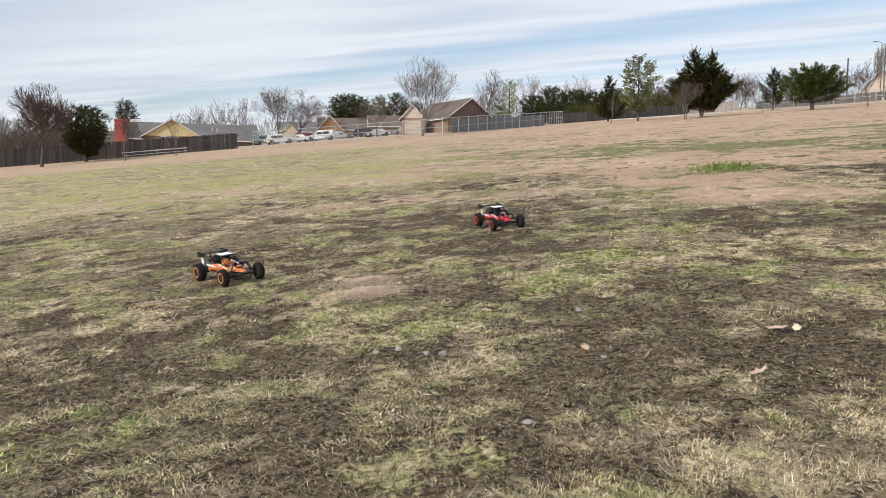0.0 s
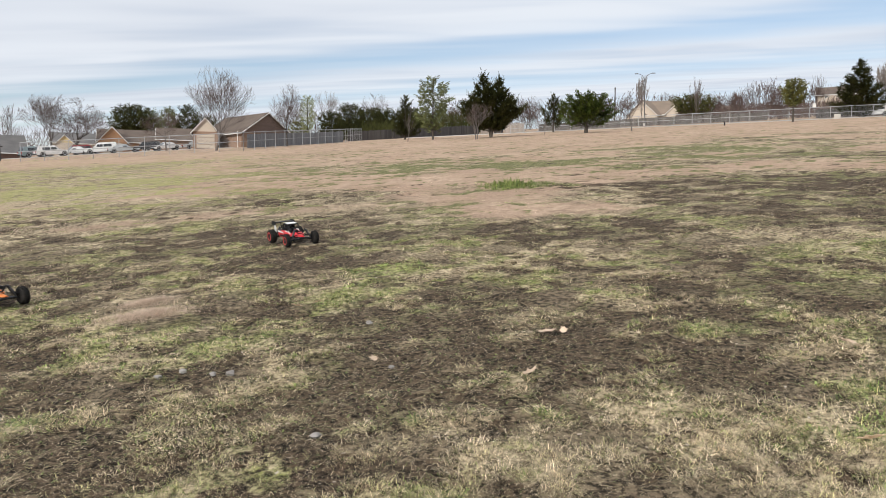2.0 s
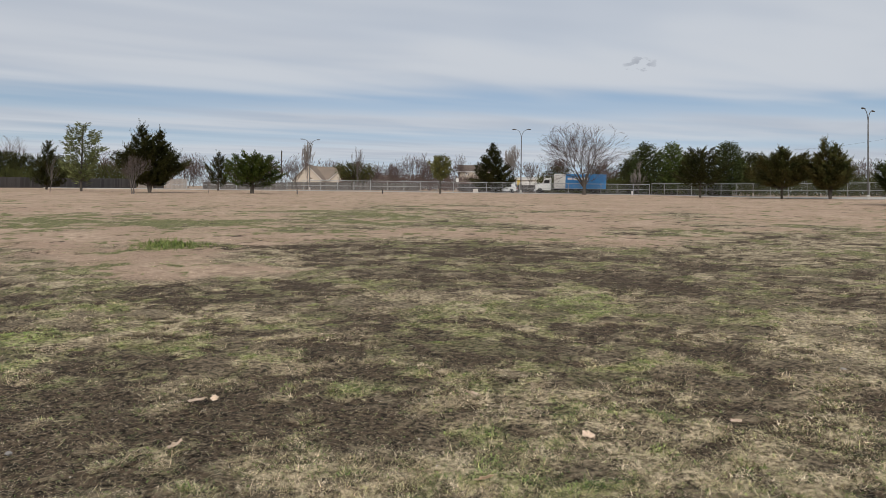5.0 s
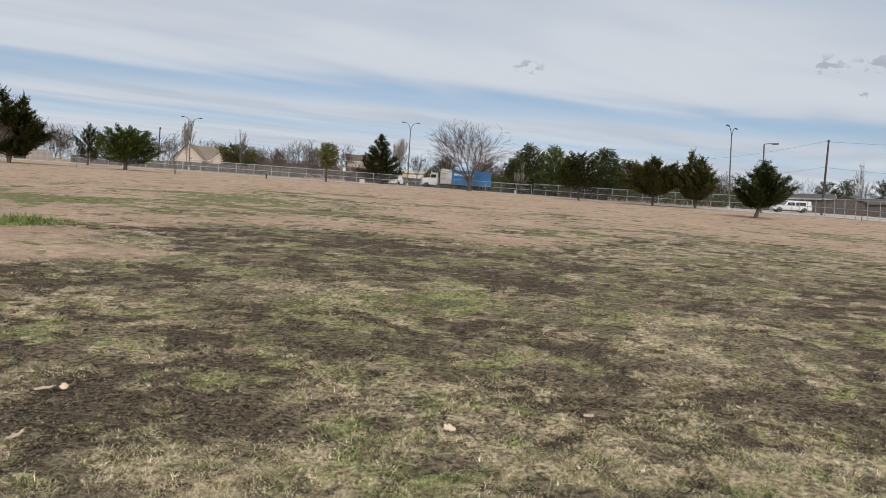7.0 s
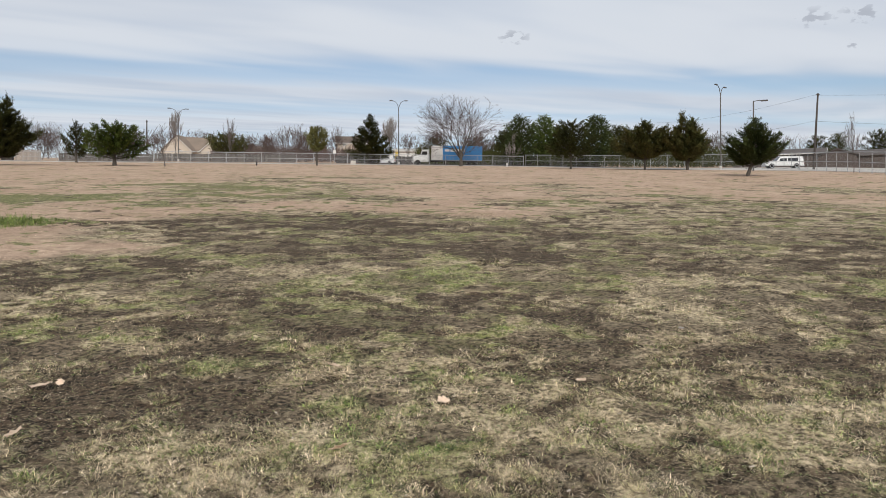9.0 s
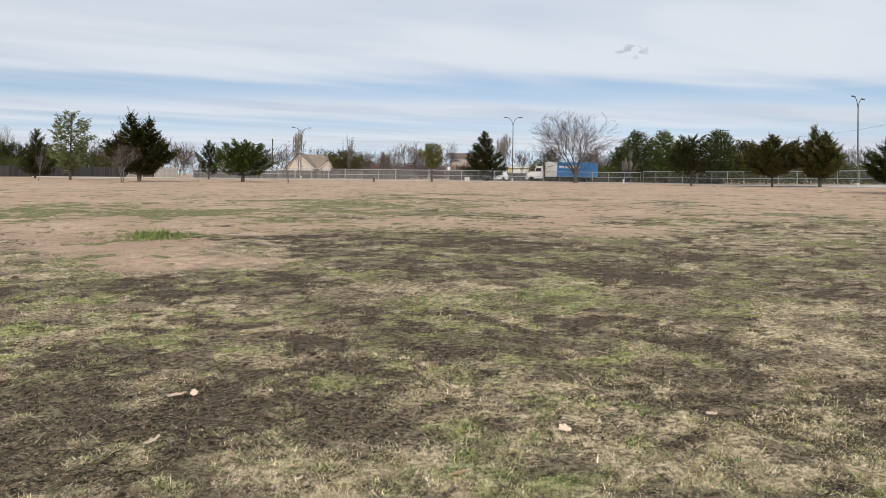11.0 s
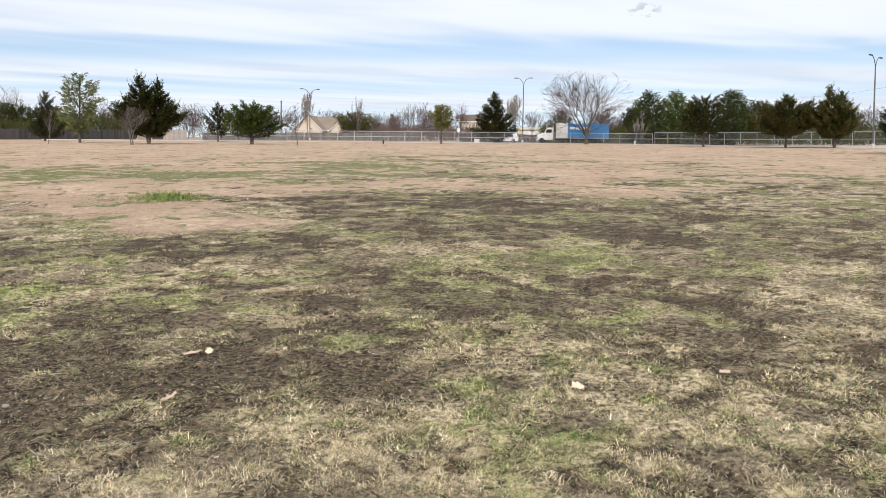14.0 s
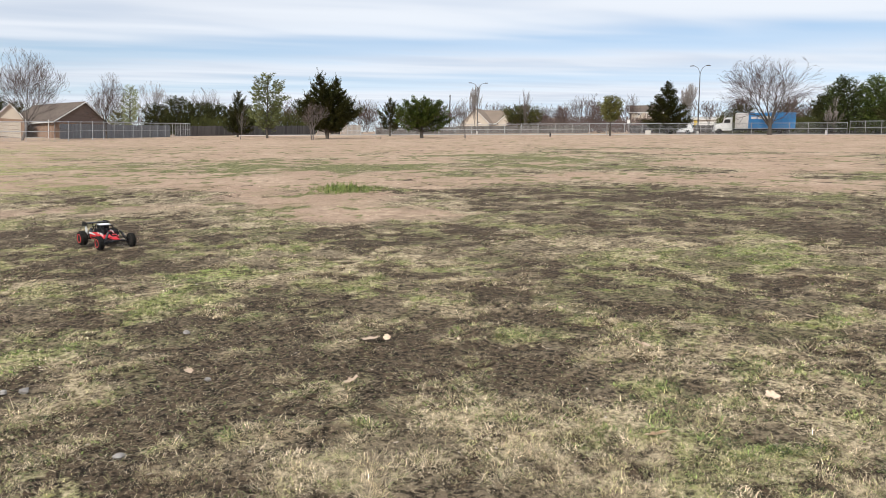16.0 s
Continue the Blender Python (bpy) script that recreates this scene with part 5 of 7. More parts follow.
# long grey-roofed house with a yellow gable
h = house(-20.6, 141, "long grey-roofed house with a yellow gable and red chimney", 1.0)
gable_block(h, (1.9, 0, 0), 0, 21.5, 11, 2.75, 5.7, M["brickdark"], M["roofgrey"])
gable_block(h, (-1.4, -4.5, 0), 90, 9, 8.8, 3.0, 5.72, M["brickdark"], M["roofgrey"], M["siding"], 0.35)
bm = box((1.9, 1.0, 6.6), (-9.3, -5.9, 2.2), 0.05)
add_box(bm, (2.1, 1.2, 0.25), (-9.3, -5.9, 5.55), 0.03)
part("chimney", bm, M["brickred"], h, "broad red brick chimney")
part("roof_vent", box((1.8, 0.9, 0.5), (-7.4, 0, 6.0), 0.05), M["trim"], h)
part("vent_pipe", tube([(5.2, -2.6, 4.3), (5.2, -2.6, 5.0)], 0.07, 8), M["trim"], h)
part("skylight", box((0.35, 0.08, 0.9), (6.0, -3.1, 4.45), 0.02, (32, 0, -14)), M["trim"], h)
window_on(h, (-2.4, -9.1, 0), 0, 1.4, 1.1, 2.3)
window_on(h, (-0.4, -9.1, 0), 0, 1.4, 1.1, 2.3)
# brown-roofed house with a broad red chimney
h = house(-27.0, 150, "house with a red-brown roof behind the board fence")
gable_block(h, (1.5, 0, 0), 0, 15, 10, 2.6, 4.9, M["brickdark"], M["roofbrown"])
# small house with a yellow gable behind the cars
h = house(-12.0, 158, "small house with a pale yellow gable and a grey roof", 0.9)
gable_block(h, (0, 0, 0), 0, 9, 8, 2.6, 4.6, M["cream"], M["roofgrey"])
gable_block(h, (-2.4, -3.5, 0), 90, 4, 2.6, 2.5, 3.8, M["cream"], M["roofgrey"], M["siding"], 0.2)
# orange-brick house
h = house(-8.2, 150, "orange-brick house with a brown roof and a front gable", 1.3)
gable_block(h, (0.4, 0, 0), 0, 14, 9.5, 2.5, 4.9, M["brickorange"], M["roofbrown"])
gable_block(h, (-4.3, -4, 0), 90, 5, 4.6, 2.3, 4.85, M["brickorange"], M["roofbrown"], M["brickorange"], 0.3)
garage_on(h, (-4.3, -6.53, 0), 0, 3.2, 2.1, M["cream"])
window_on(h, (1.2, -4.8, 0), 0, 1.4, 1.2, 1.6)
h = house(-5.2, 143, "house with a plain brown roof beside the drive", 1.2)
gable_block(h, (0, 0, 0), 0, 8.5, 8, 2.5, 4.6, M["brick"], M["roofbrown"])
# brick house with a large brown gable and a garage
h = house(-0.35, 125, "tan brick house with a brown roof and a large gable", 0.55)
gable_block(h, (-1.0, 3.4, 0), 125.3, 11, 9.4, 2.55, 5.75, M["brick"], M["roofbrown"], M["sidingbrown"], 0.45)
gable_block(h, (-7.2, 1.2, 0), 90, 7, 3.7, 2.55, 4.6, M["brick"], M["roofbrown"], M["cream"], 0.3)
garage_on(h, (-7.2, -2.34, 0), 0, 2.7, 2.15, M["cream"])
part("drainpipe", tube([(-2.35, -4.1, 0), (-2.35, -4.1, 2.6)], 0.06, 6), M["trim"], h)
# cream house with a tall brown roof
h = house(29.5, 214, "cream house with a tall brown hipped roof")
gable_block(h, (-1.0, 2, 0), 55, 9, 9.5, 2.0, 6.1, M["cream"], M["rooftan"], M["cream"], 0.4)
gable_block(h, (2.0, 1.5, 0), 0, 9.5, 8.0, 2.2, 6.05, M["cream"], M["rooftan"], M["cream"], 0.3)
gable_block(h, (5.4, -3.0, 0), 90, 5, 5.2, 2.0, 4.5, M["cream"], M["rooftan"], M["cream"], 0.3)
part("chimney", box((1.1, 0.9, 6.0), (4.6, 3.0, 3.4), 0.05), M["cream"], h)
h = house(41.4, 208, "two-storey cream house behind the spruce")
gable_block(h, (0, 0, 0), 0, 9.5, 8, 4.6, 6.7, M["cream"], M["roofbrown"])
window_on(h, (-2.6, -4.06, 0), 0, 1.0, 1.2, 3.6)
gable_block(h, (-1.5, -4.5, 0), 90, 4, 5, 2.4, 4.2, M["cream"], M["roofbrown"], M["cream"], 0.3)
h = house(45.7, 188, "low white building behind the fence")
gable_block(h, (0, 0, 0), 0, 8.5, 6, 2.6, 3.4, M["whitewall"], M["concrete"])
part("yellow_panel", box((0.7, 0.1, 2.2), (-3.6, -3.08, 1.7), 0.02), M["yellowpaint"], h)
h = house(34.4, 205, "small pale house behind the bushes")
gable_block(h, (0, 0, 0), 0, 6, 6, 2.3, 3.6, M["cream"], M["roofbrown"])
h = house(59.0, 176, "pale shed seen between the trees")
gable_block(h, (0, 0, 0), 0, 9, 5, 2.4, 3.2, M["whitewall"], M["roofgrey"])
h = house(78.6, 152, "low house with a long grey-brown roof beyond the street")
gable_block(h, (0, 0, 0), 0, 15, 9, 1.9, 3.2, M["walldark"], M["roofdark"], trim=False)
gable_block(h, (-7, -2, 0), 90, 8, 6, 2.0, 3.1, M["walldark"], M["roofdark"], M["walldark"], 0.3, trim=False)
h = house(72.2, 160, "long low house with a dark roof beyond the street")
gable_block(h, (0, 0, 0), 0, 16, 8, 2.0, 3.2, M["walldark"], M["roofdark"])
window_on(h, (2.5, -4.06, 0), 0, 1.2, 1.2, 1.5)


# ---------------------------------------------------------------- street furniture
x, y = pol(34.2, 112)
root = thing("bollard", x, y, 0, "short dark bollard on the turf before the fence", "bollard")
part("post", tube([(0, 0, -0.1), (0, 0, 0.5)], 0.10, 10), M["plastic"], root)
part("cap", tube([(0, 0, 0.5), (0, 0, 0.55), (0, 0, 0.58)], [0.12, 0.11, 0.03], 10), M["plastic"], root)
def street_lamp(az, d, h, label, spread=1.7, turn=0.0):
    """A tall steel pole with two curved arms and lamp heads."""
    x, y = pol(az, d)
    root = thing("street_lamp", x, y, -az + turn, label, "street lamp", "street lamps")
    part("base", tube([(0, 0, -0.1), (0, 0, 0.5), (0, 0, 0.55)], [0.2, 0.2, 0.12], 8), M["concrete"], root)
    part("pole", tube([(0, 0, 0.5), (0, 0, h * 0.5), (0, 0, h - 1.5)], [0.12, 0.10, 0.075], 8), M["lampgrey"], root)
    for s in (-1, 1):
        pts = [(0, 0, h - 1.6), (s * spread * 0.12, 0, h - 1.0), (s * spread * 0.36, 0, h - 0.42), (s * spread * 0.68, 0, h - 0.12), (s * spread, 0, h)]
        arm = part("arm", tube(pts, [0.06, 0.055, 0.05, 0.045, 0.04], 6), M["lampgrey"], root)
        bm = box((0.75, 0.3, 0.14), (s * (spread + 0.3), 0, h + 0.01), 0.05)
        part("lamp_head", bm, M["lampgrey"], arm)
    return root


street_lamp(28.7, 166, 11.0, "tall double-armed steel street lamp", 1.45)
street_lamp(44.75, 150, 12.7, "tall double-armed steel street lamp", 1.15)
street_lamp(68.45, 114, 11.9, "tall double-armed steel street lamp seen nearly end on", 1.1, 66)


def utility_pole(az, d, h, lean, label):
    x, y = pol(az, d)
    root = thing("utility_pole", x, y, -az, label, "pole")
    part("pole", tube([(0, 0, -0.2), (lean * 0.5, 0, h * 0.5), (lean, 0, h)], [0.16, 0.14, 0.11], 10), M["timber"], root)
    part("bracket", box((0.5, 0.08, 0.08), (lean, 0, h - 0.15), 0.01), M["lampgrey"], root)
    return root


utility_pole(74.45, 110, 10.0, 0.5, "dark wooden utility pole beside the street")
x, y = pol(70.65, 100)
root = thing("street_lamp", x, y, -70.65, "dark single-armed street lamp behind the cedar", "street lamp", "street lamps")
part("pole", tube([(0, 0, -0.1), (0, 0, 8.6)], [0.11, 0.08], 8), M["lampgrey"], root)
arm = part("arm", tube([(0, 0, 8.55), (0.5, 0, 8.6), (0.9, 0, 8.58)], 0.05, 6), M["lampgrey"], root)
part("lamp_head", box((0.8, 0.35, 0.16), (1.25, 0, 8.56), 0.05), M["lampgrey"], arm)
for az, d, h in ((25.2, 190, 8.3), (26.6, 195, 9.6)):
    x, y = pol(az, d)
    root = thing("utility_pole", x, y, -az, "distant utility pole with a crossarm", "pole", "distant poles")
    part("pole", tube([(0, 0, -0.1), (0, 0, h)], [0.17, 0.13], 8), M["timber"], root)
    part("crossarm", box((2.4 if h < 9 else 0.5, 0.12, 0.14), (0, 0, h - 0.35), 0.02), M["timber"], root)


def overhead_wire(a, b, sag, label):
    pts = []
    for k in range(15):
        u = k / 14
        pts.append((a[0] + (b[0] - a[0]) * u, a[1] + (b[1] - a[1]) * u, a[2] + (b[2] - a[2]) * u - sag * 4 * u * (1 - u)))
    return tagged(part("overhead_wire", tube(pts, 0.012, 5), M["cable"]), label, "wire", "overhead wires")


px, py = pol(74.45, 110)
pz = gz(px, py)
fx, fy = pol(98, 105)
overhead_wire((px, py, pz + 9.8), (fx, fy, gz(fx, fy) + 9.2), 0.4, "thin black overhead wire from the utility pole")
overhead_wire((px, py, pz + 6.4), (fx, fy, gz(fx, fy) + 5.0), 0.5, "thin black overhead wire low on the utility pole")
gx, gy = pol(64, 175)
overhead_wire((px, py, pz + 6.4), (gx, gy, gz(gx, gy) + 6.3), 1.0, "thin black overhead wire across the street")
overhead_wire((px, py, pz + 9.8), (gx, gy, gz(gx, gy) + 9.8), 0.8, "thin black overhead wire across the street")


def park_bench(az, d, length, turn):
    """A low white bench: plank seat and two plank rests on pipe legs."""
    x, y = pol(az, d)
    root = thing("bench", x, y, -az + turn, "low white player bench before the board fence", "bench", "white benches")
    lay(root, -az + turn)
    part("seat", box((length, 0.3, 0.05), (0, 0, 0.40), 0.01), M["concrete"], root)
    part("backrest", box((length, 0.05, 0.12), (0, 0.22, 0.78), 0.01), M["concrete"], root)
    for s in (-0.42, 0.42):
        part("leg", tube([(s * length, -0.12, -0.05), (s * length, -0.05, 0.45), (s * length, 0.2, 0.9)], 0.045, 6), M["galv"], root)


park_bench(-23.3, 105, 4.6, 8)
park_bench(-21.3, 106, 4.2, 4)


def sign_post(az, d, h, label):
    x, y = pol(az, d)
    root = thing("street_sign", x, y, -az, label, "sign")
    part("post", tube([(0, 0, -0.1), (0, 0, h)], 0.035, 6), M["galv"], root)
    part("sign_plate", box((0.55, 0.03, 0.75), (0, -0.05, h - 0.3), 0.01), M["whitewall"], root)


sign_post(39.9, 141, 2.6, "white street sign on a steel post")
sign_post(44.0, 142, 2.2, "small white street sign on a steel post")
x, y = pol(41.3, 133)
tagged(part("utility_box", box((0.9, 0.5, 0.8), (0, 0, 0.35), 0.04), M["concrete"]), "pale grey utility box at the fence", "utility box").matrix_basis = pose(x, y, gz(x, y), 0, 0, -41)
x, y = pol(53.0, 136)
root = thing("fire_hydrant", x, y, 0, "small white hydrant at the fence", "hydrant")
bm = tube([(0, 0, 0), (0, 0, 0.08), (0, 0, 0.1), (0, 0, 0.5), (0, 0, 0.58), (0, 0, 0.72), (0, 0, 0.76)], [0.18, 0.18, 0.12, 0.12, 0.15, 0.1, 0.03], 10)
add_tube(bm, [(-0.22, 0, 0.42), (0.22, 0, 0.42)], 0.07, 8)
part("body", bm, M["whitewall"], root)


# ---------------------------------------------------------------- vehicles
def vehicle(x, y, turn, label, paint, style="suv", name="car", length=4.7, width=1.85, height=1.7):
    """A lofted body with a glass house, wheels, lamps and bumpers; the nose points along local +x."""
    root = thing(name, x, y, turn, label, "car" if style != "pickup" else "pickup")
    lay(root, turn, 0.03)
    L2, c = length / 2, 0.30
    belt = height * 0.56
    if style == "sedan":
        body = [(-L2, c), (L2 - 0.15, c), (L2, c + 0.22), (L2 - 0.08, belt - 0.16), (L2 * 0.52, belt - 0.02), (-L2 * 0.58, belt + 0.04), (-L2 + 0.05, belt - 0.02)]
        cabin = [(L2 * 0.48, belt - 0.03), (L2 * 0.14, height), (-L2 * 0.34, height), (-L2 * 0.72, belt)]
    elif style == "pickup":
        body = [(-L2, c + 0.1), (L2 - 0.1, c + 0.1), (L2, c + 0.3), (L2 - 0.06, belt), (L2 * 0.5, belt + 0.08), (-L2, belt + 0.04)]
        cabin = [(L2 * 0.46, belt + 0.03), (L2 * 0.20, height), (-L2 * 0.95, height - 0.04), (-L2 * 0.99, belt)]
    else:
        body = [(-L2, c), (L2 - 0.12, c), (L2, c + 0.3), (L2 - 0.08, belt - 0.06), (L2 * 0.5, belt + 0.04), (-L2 + 0.02, belt + 0.06)]
        cabin = [(L2 * 0.46, belt), (L2 * 0.18, height), (-L2 * 0.84, height - 0.02), (-L2 * 0.97, belt)]
    bm = extrude_profile(body, width)
    bmesh.ops.bevel(bm, geom=bm.edges[:], offset=0.07, segments=2, affect="EDGES")
    part("body", bm, paint, root, smooth=False)
    bm = extrude_profile(cabin, width * 0.94)
    for v in bm.verts:
        if v.co.z > belt + 0.2:
            v.co.y *= 0.84
    bmesh.ops.bevel(bm, geom=bm.edges[:], offset=0.05, segments=2, affect="EDGES")
    part("cabin", bm, paint, root)
    front, rear = cabin[1][0], cabin[2][0]
    lo, hi = belt + 0.10, height - 0.14
    spans = ((0.42, 0.98), (-0.12, 0.36), (-0.72, -0.18)) if style != "sedan" else ((0.42, 0.98), (-0.1, 0.36))
    for s in (-1, 1):
        for a, b in spans:
            x0, x1 = a * (front if a > 0 else -rear), b * (front if b > 0 else -rear)
            yb, yt = s * (width * 0.47 + 0.012), s * (width * 0.47 * 0.845 + 0.012)
            slope = 0.22 if b > 0.9 else 0.0
            bm = bmesh.new()
            vs = [bm.verts.new(p) for p in ((x0, yb, lo), (x1 + slope, yb, lo), (x1, yt, hi), (x0, yt, hi))]
            vs += [bm.verts.new((v.co.x, v.co.y - s * 0.05, v.co.z)) for v in vs]
            for f in ((0, 1, 2, 3), (7, 6, 5, 4), (0, 4, 5, 1), (1, 5, 6, 2), (2, 6, 7, 3), (3, 7, 4, 0)):
                bm.faces.new([vs[i] for i in f])
            part("side_window", bm, M["glass"], root)
    for (xa, za), (xb, zb), nm in ((cabin[0], cabin[1], "windscreen"), (cabin[3], cabin[2], "rear_window")):
        k = 0.012 if xa > 0 else -0.012
        bm = bmesh.new()
        pts = [(xa + (xb - xa) * u + k * 2, za + (zb - za) * u + 0.02) for u in (0.14, 0.88)]
        wa, wb = width * 0.44, width * 0.375
        vs = [bm.verts.new(p) for p in ((pts[0][0], -wa, pts[0][1]), (pts[0][0], wa, pts[0][1]), (pts[1][0], wb, pts[1][1]), (pts[1][0], -wb, pts[1][1]))]
        vs += [bm.verts.new((v.co.x - k * 3, v.co.y, v.co.z - 0.03)) for v in vs]
        for f in ((0, 1, 2, 3), (7, 6, 5, 4), (0, 4, 5, 1), (1, 5, 6, 2), (2, 6, 7, 3), (3, 7, 4, 0)):
            bm.faces.new([vs[i] for i in f])
        part(nm, bm, M["glass"], root)
    rw = 0.34 if style == "sedan" else 0.39
    for fx in (-0.31, 0.33):
        for s in (-1, 1):
            m = pose(fx * length, s * (width / 2 - 0.10), rw, 0, 0, 90 * s)
            wheel = part("wheel", add_lathe(bmesh.new(), [(rw * 0.62, -0.11), (rw * 0.95, -0.12), (rw, -0.07), (rw, 0.07), (rw * 0.95, 0.12), (rw * 0.62, 0.11)], m, 18), M["rubber"], root)
            part("rim", add_lathe(bmesh.new(), [(0.05, 0.10), (rw * 0.5, 0.11), (rw * 0.66, 0.125), (rw * 0.66, 0.0)], m, 14), M["chrome"], wheel)
    for s in (-1, 1):
        part("headlight", box((0.14, 0.36, 0.16), (L2 - 0.06, s * (width / 2 - 0.27), belt - 0.22), 0.03), M["headlamp"], root)
        part("tail_light", box((0.08, 0.2, 0.34), (-L2 + 0.0, s * (width / 2 - 0.17), belt - 0.16), 0.02), M["taillamp"], root)
        part("mirror", box((0.12, 0.2, 0.14), (cabin[0][0] - 0.12, s * (width / 2 + 0.1), belt + 0.12), 0.03), paint, root)
    for sx, nm in ((L2 + 0.02, "front_bumper"), (-L2 - 0.02, "rear_bumper")):
        part(nm, box((0.14, width * 0.96, 0.22), (sx, 0, c + 0.12), 0.04), M["plastic"] if style != "pickup" else M["chrome"], root)
    return root


def parked(az, d, turn, label, paint, style, **kw):
    x, y = pol(az, d)
    return vehicle(x, y, -az + turn, label, paint, style, **kw)


parked(-14.6, 130, 20, "grey-green van parked on the drive", M["carteal"], "suv", height=1.67)
parked(-13.7, 128, 15, "white off-road car with dark windows parked on the drive", M["carwhite"], "suv", height=1.63)
parked(-12.3, 130, 190, "white compact car parked on the drive", M["carwhite"], "sedan", length=4.4, height=1.28)
parked(-11.6, 135, 10, "dark red car parked behind others", M["carred"], "suv", height=1.54)
parked(-10.6, 129, 176, "large white off-road car parked on the drive", M["carwhite"], "suv", length=5.0, height=1.72)
parked(-9.2, 128, 4, "silver saloon parked on the drive", M["carsilver"], "sedan", height=1.28)
parked(-7.7, 131, 174, "black off-road car parked on the drive", M["carblack"], "suv", height=1.50)
parked(-6.4, 124, 200, "small white saloon parked on the drive", M["carwhite"], "sedan", length=4.3, height=1.23)
parked(-4.2, 126, 2, "silver saloon parked before the garage", M["carsilver"], "sedan", length=4.7, height=1.32)
parked(72.5, 122, 196, "white pickup with a closed cap on the street", M["carwhite"], "pickup", name="pickup", length=5.4, width=1.95, height=1.8)
parked(43.5, 148, 172, "white off-road car on the street", M["carwhite"], "suv", length=5.0, height=1.85)


def box_truck(az, d, turn):
    """A white conventional cab with a blue and white moving body."""
    x, y = pol(az, d)
    root = thing("moving_truck", x, y, -az + turn, "moving truck with a white cab and a blue and white box", "truck")
    lay(root, -az + turn, 0.03)
    W2 = 2.4
    cab = extrude_profile([(3.2, 0.6), (6.1, 0.6), (6.3, 0.9), (6.2, 1.65), (4.9, 1.85), (4.5, 2.75), (4.2, 2.95), (3.2, 2.95)], W2 * 0.9)
    bmesh.ops.bevel(cab, geom=cab.edges[:], offset=0.09, segments=2, affect="EDGES")
    part("cab", cab, M["carwhite"], root)
    for s in (-1, 1):
        bm = extrude_profile([(3.5, 1.95), (4.65, 1.95), (4.42, 2.6), (3.5, 2.6)], 0.04, "y", s * (W2 * 0.45 + 0.012))
        part("side_window", bm, M["glass"], root)
        part("mirror", box((0.1, 0.22, 0.5), (4.75, s * 1.32, 2.2), 0.03), M["plastic"], root)
        part("headlight", box((0.1, 0.3, 0.22), (6.28, s * 0.85, 1.15), 0.03), M["headlamp"], root)
    part("windscreen", box((0.04, W2 * 0.8, 0.75), (4.78, 0, 2.28), 0.01, (0, -22, 0)), M["glass"], root)
    part("grille", box((0.08, 1.1, 0.8), (6.28, 0, 1.2), 0.03), M["chrome"], root)
    part("bumper", box((0.25, 2.3, 0.32), (6.35, 0, 0.62), 0.05), M["chrome"], root)
    part("box_front", box((2.2, W2, 2.75), (1.6, 0, 2.35), 0.03), M["whitewall"], root, "white front section of the box")
    part("box_rear", box((7.6, W2, 2.75), (-3.31, 0, 2.35), 0.03), M["truckblue"], root, "blue rear section of the box")
    part("chassis", box((11.6, 0.9, 0.3), (-0.6, 0, 0.78), 0.03), M["plastic"], root)
    part("side_skirt", box((4.2, 2.2, 0.35), (-1.4, 0, 0.8), 0.03), M["plastic"], root)
    for s in (-1, 1):
        for x0, wl, tall in ((-0.35, 0.9, 0.42), (-2.35, 2.7, 0.50)):
            part("logo_bar", box((wl, 0.03, tall), (x0, s * (W2 / 2 + 0.014), 2.85), 0.0), M["trim"], root, "plain white bar on the blue panel")
    for fx, sides in ((5.3, 1), (-4.6, 2), (-5.8, 2)):
        for s in (-1, 1):
            m = pose(fx, s * (1.0 if sides == 1 else 0.9), 0.5, 0, 0, 90 * s)
            wheel = part("wheel", add_lathe(bmesh.new(), [(0.28, -0.15), (0.47, -0.16), (0.5, -0.1), (0.5, 0.1), (0.47, 0.16), (0.28, 0.15)], m, 18), M["rubber"], root)
            part("rim", add_lathe(bmesh.new(), [(0.06, 0.1), (0.22, 0.1), (0.3, 0.155), (0.3, 0.0)], m, 14), M["chrome"], wheel)
    return root


box_truck(48.3, 146, 178)


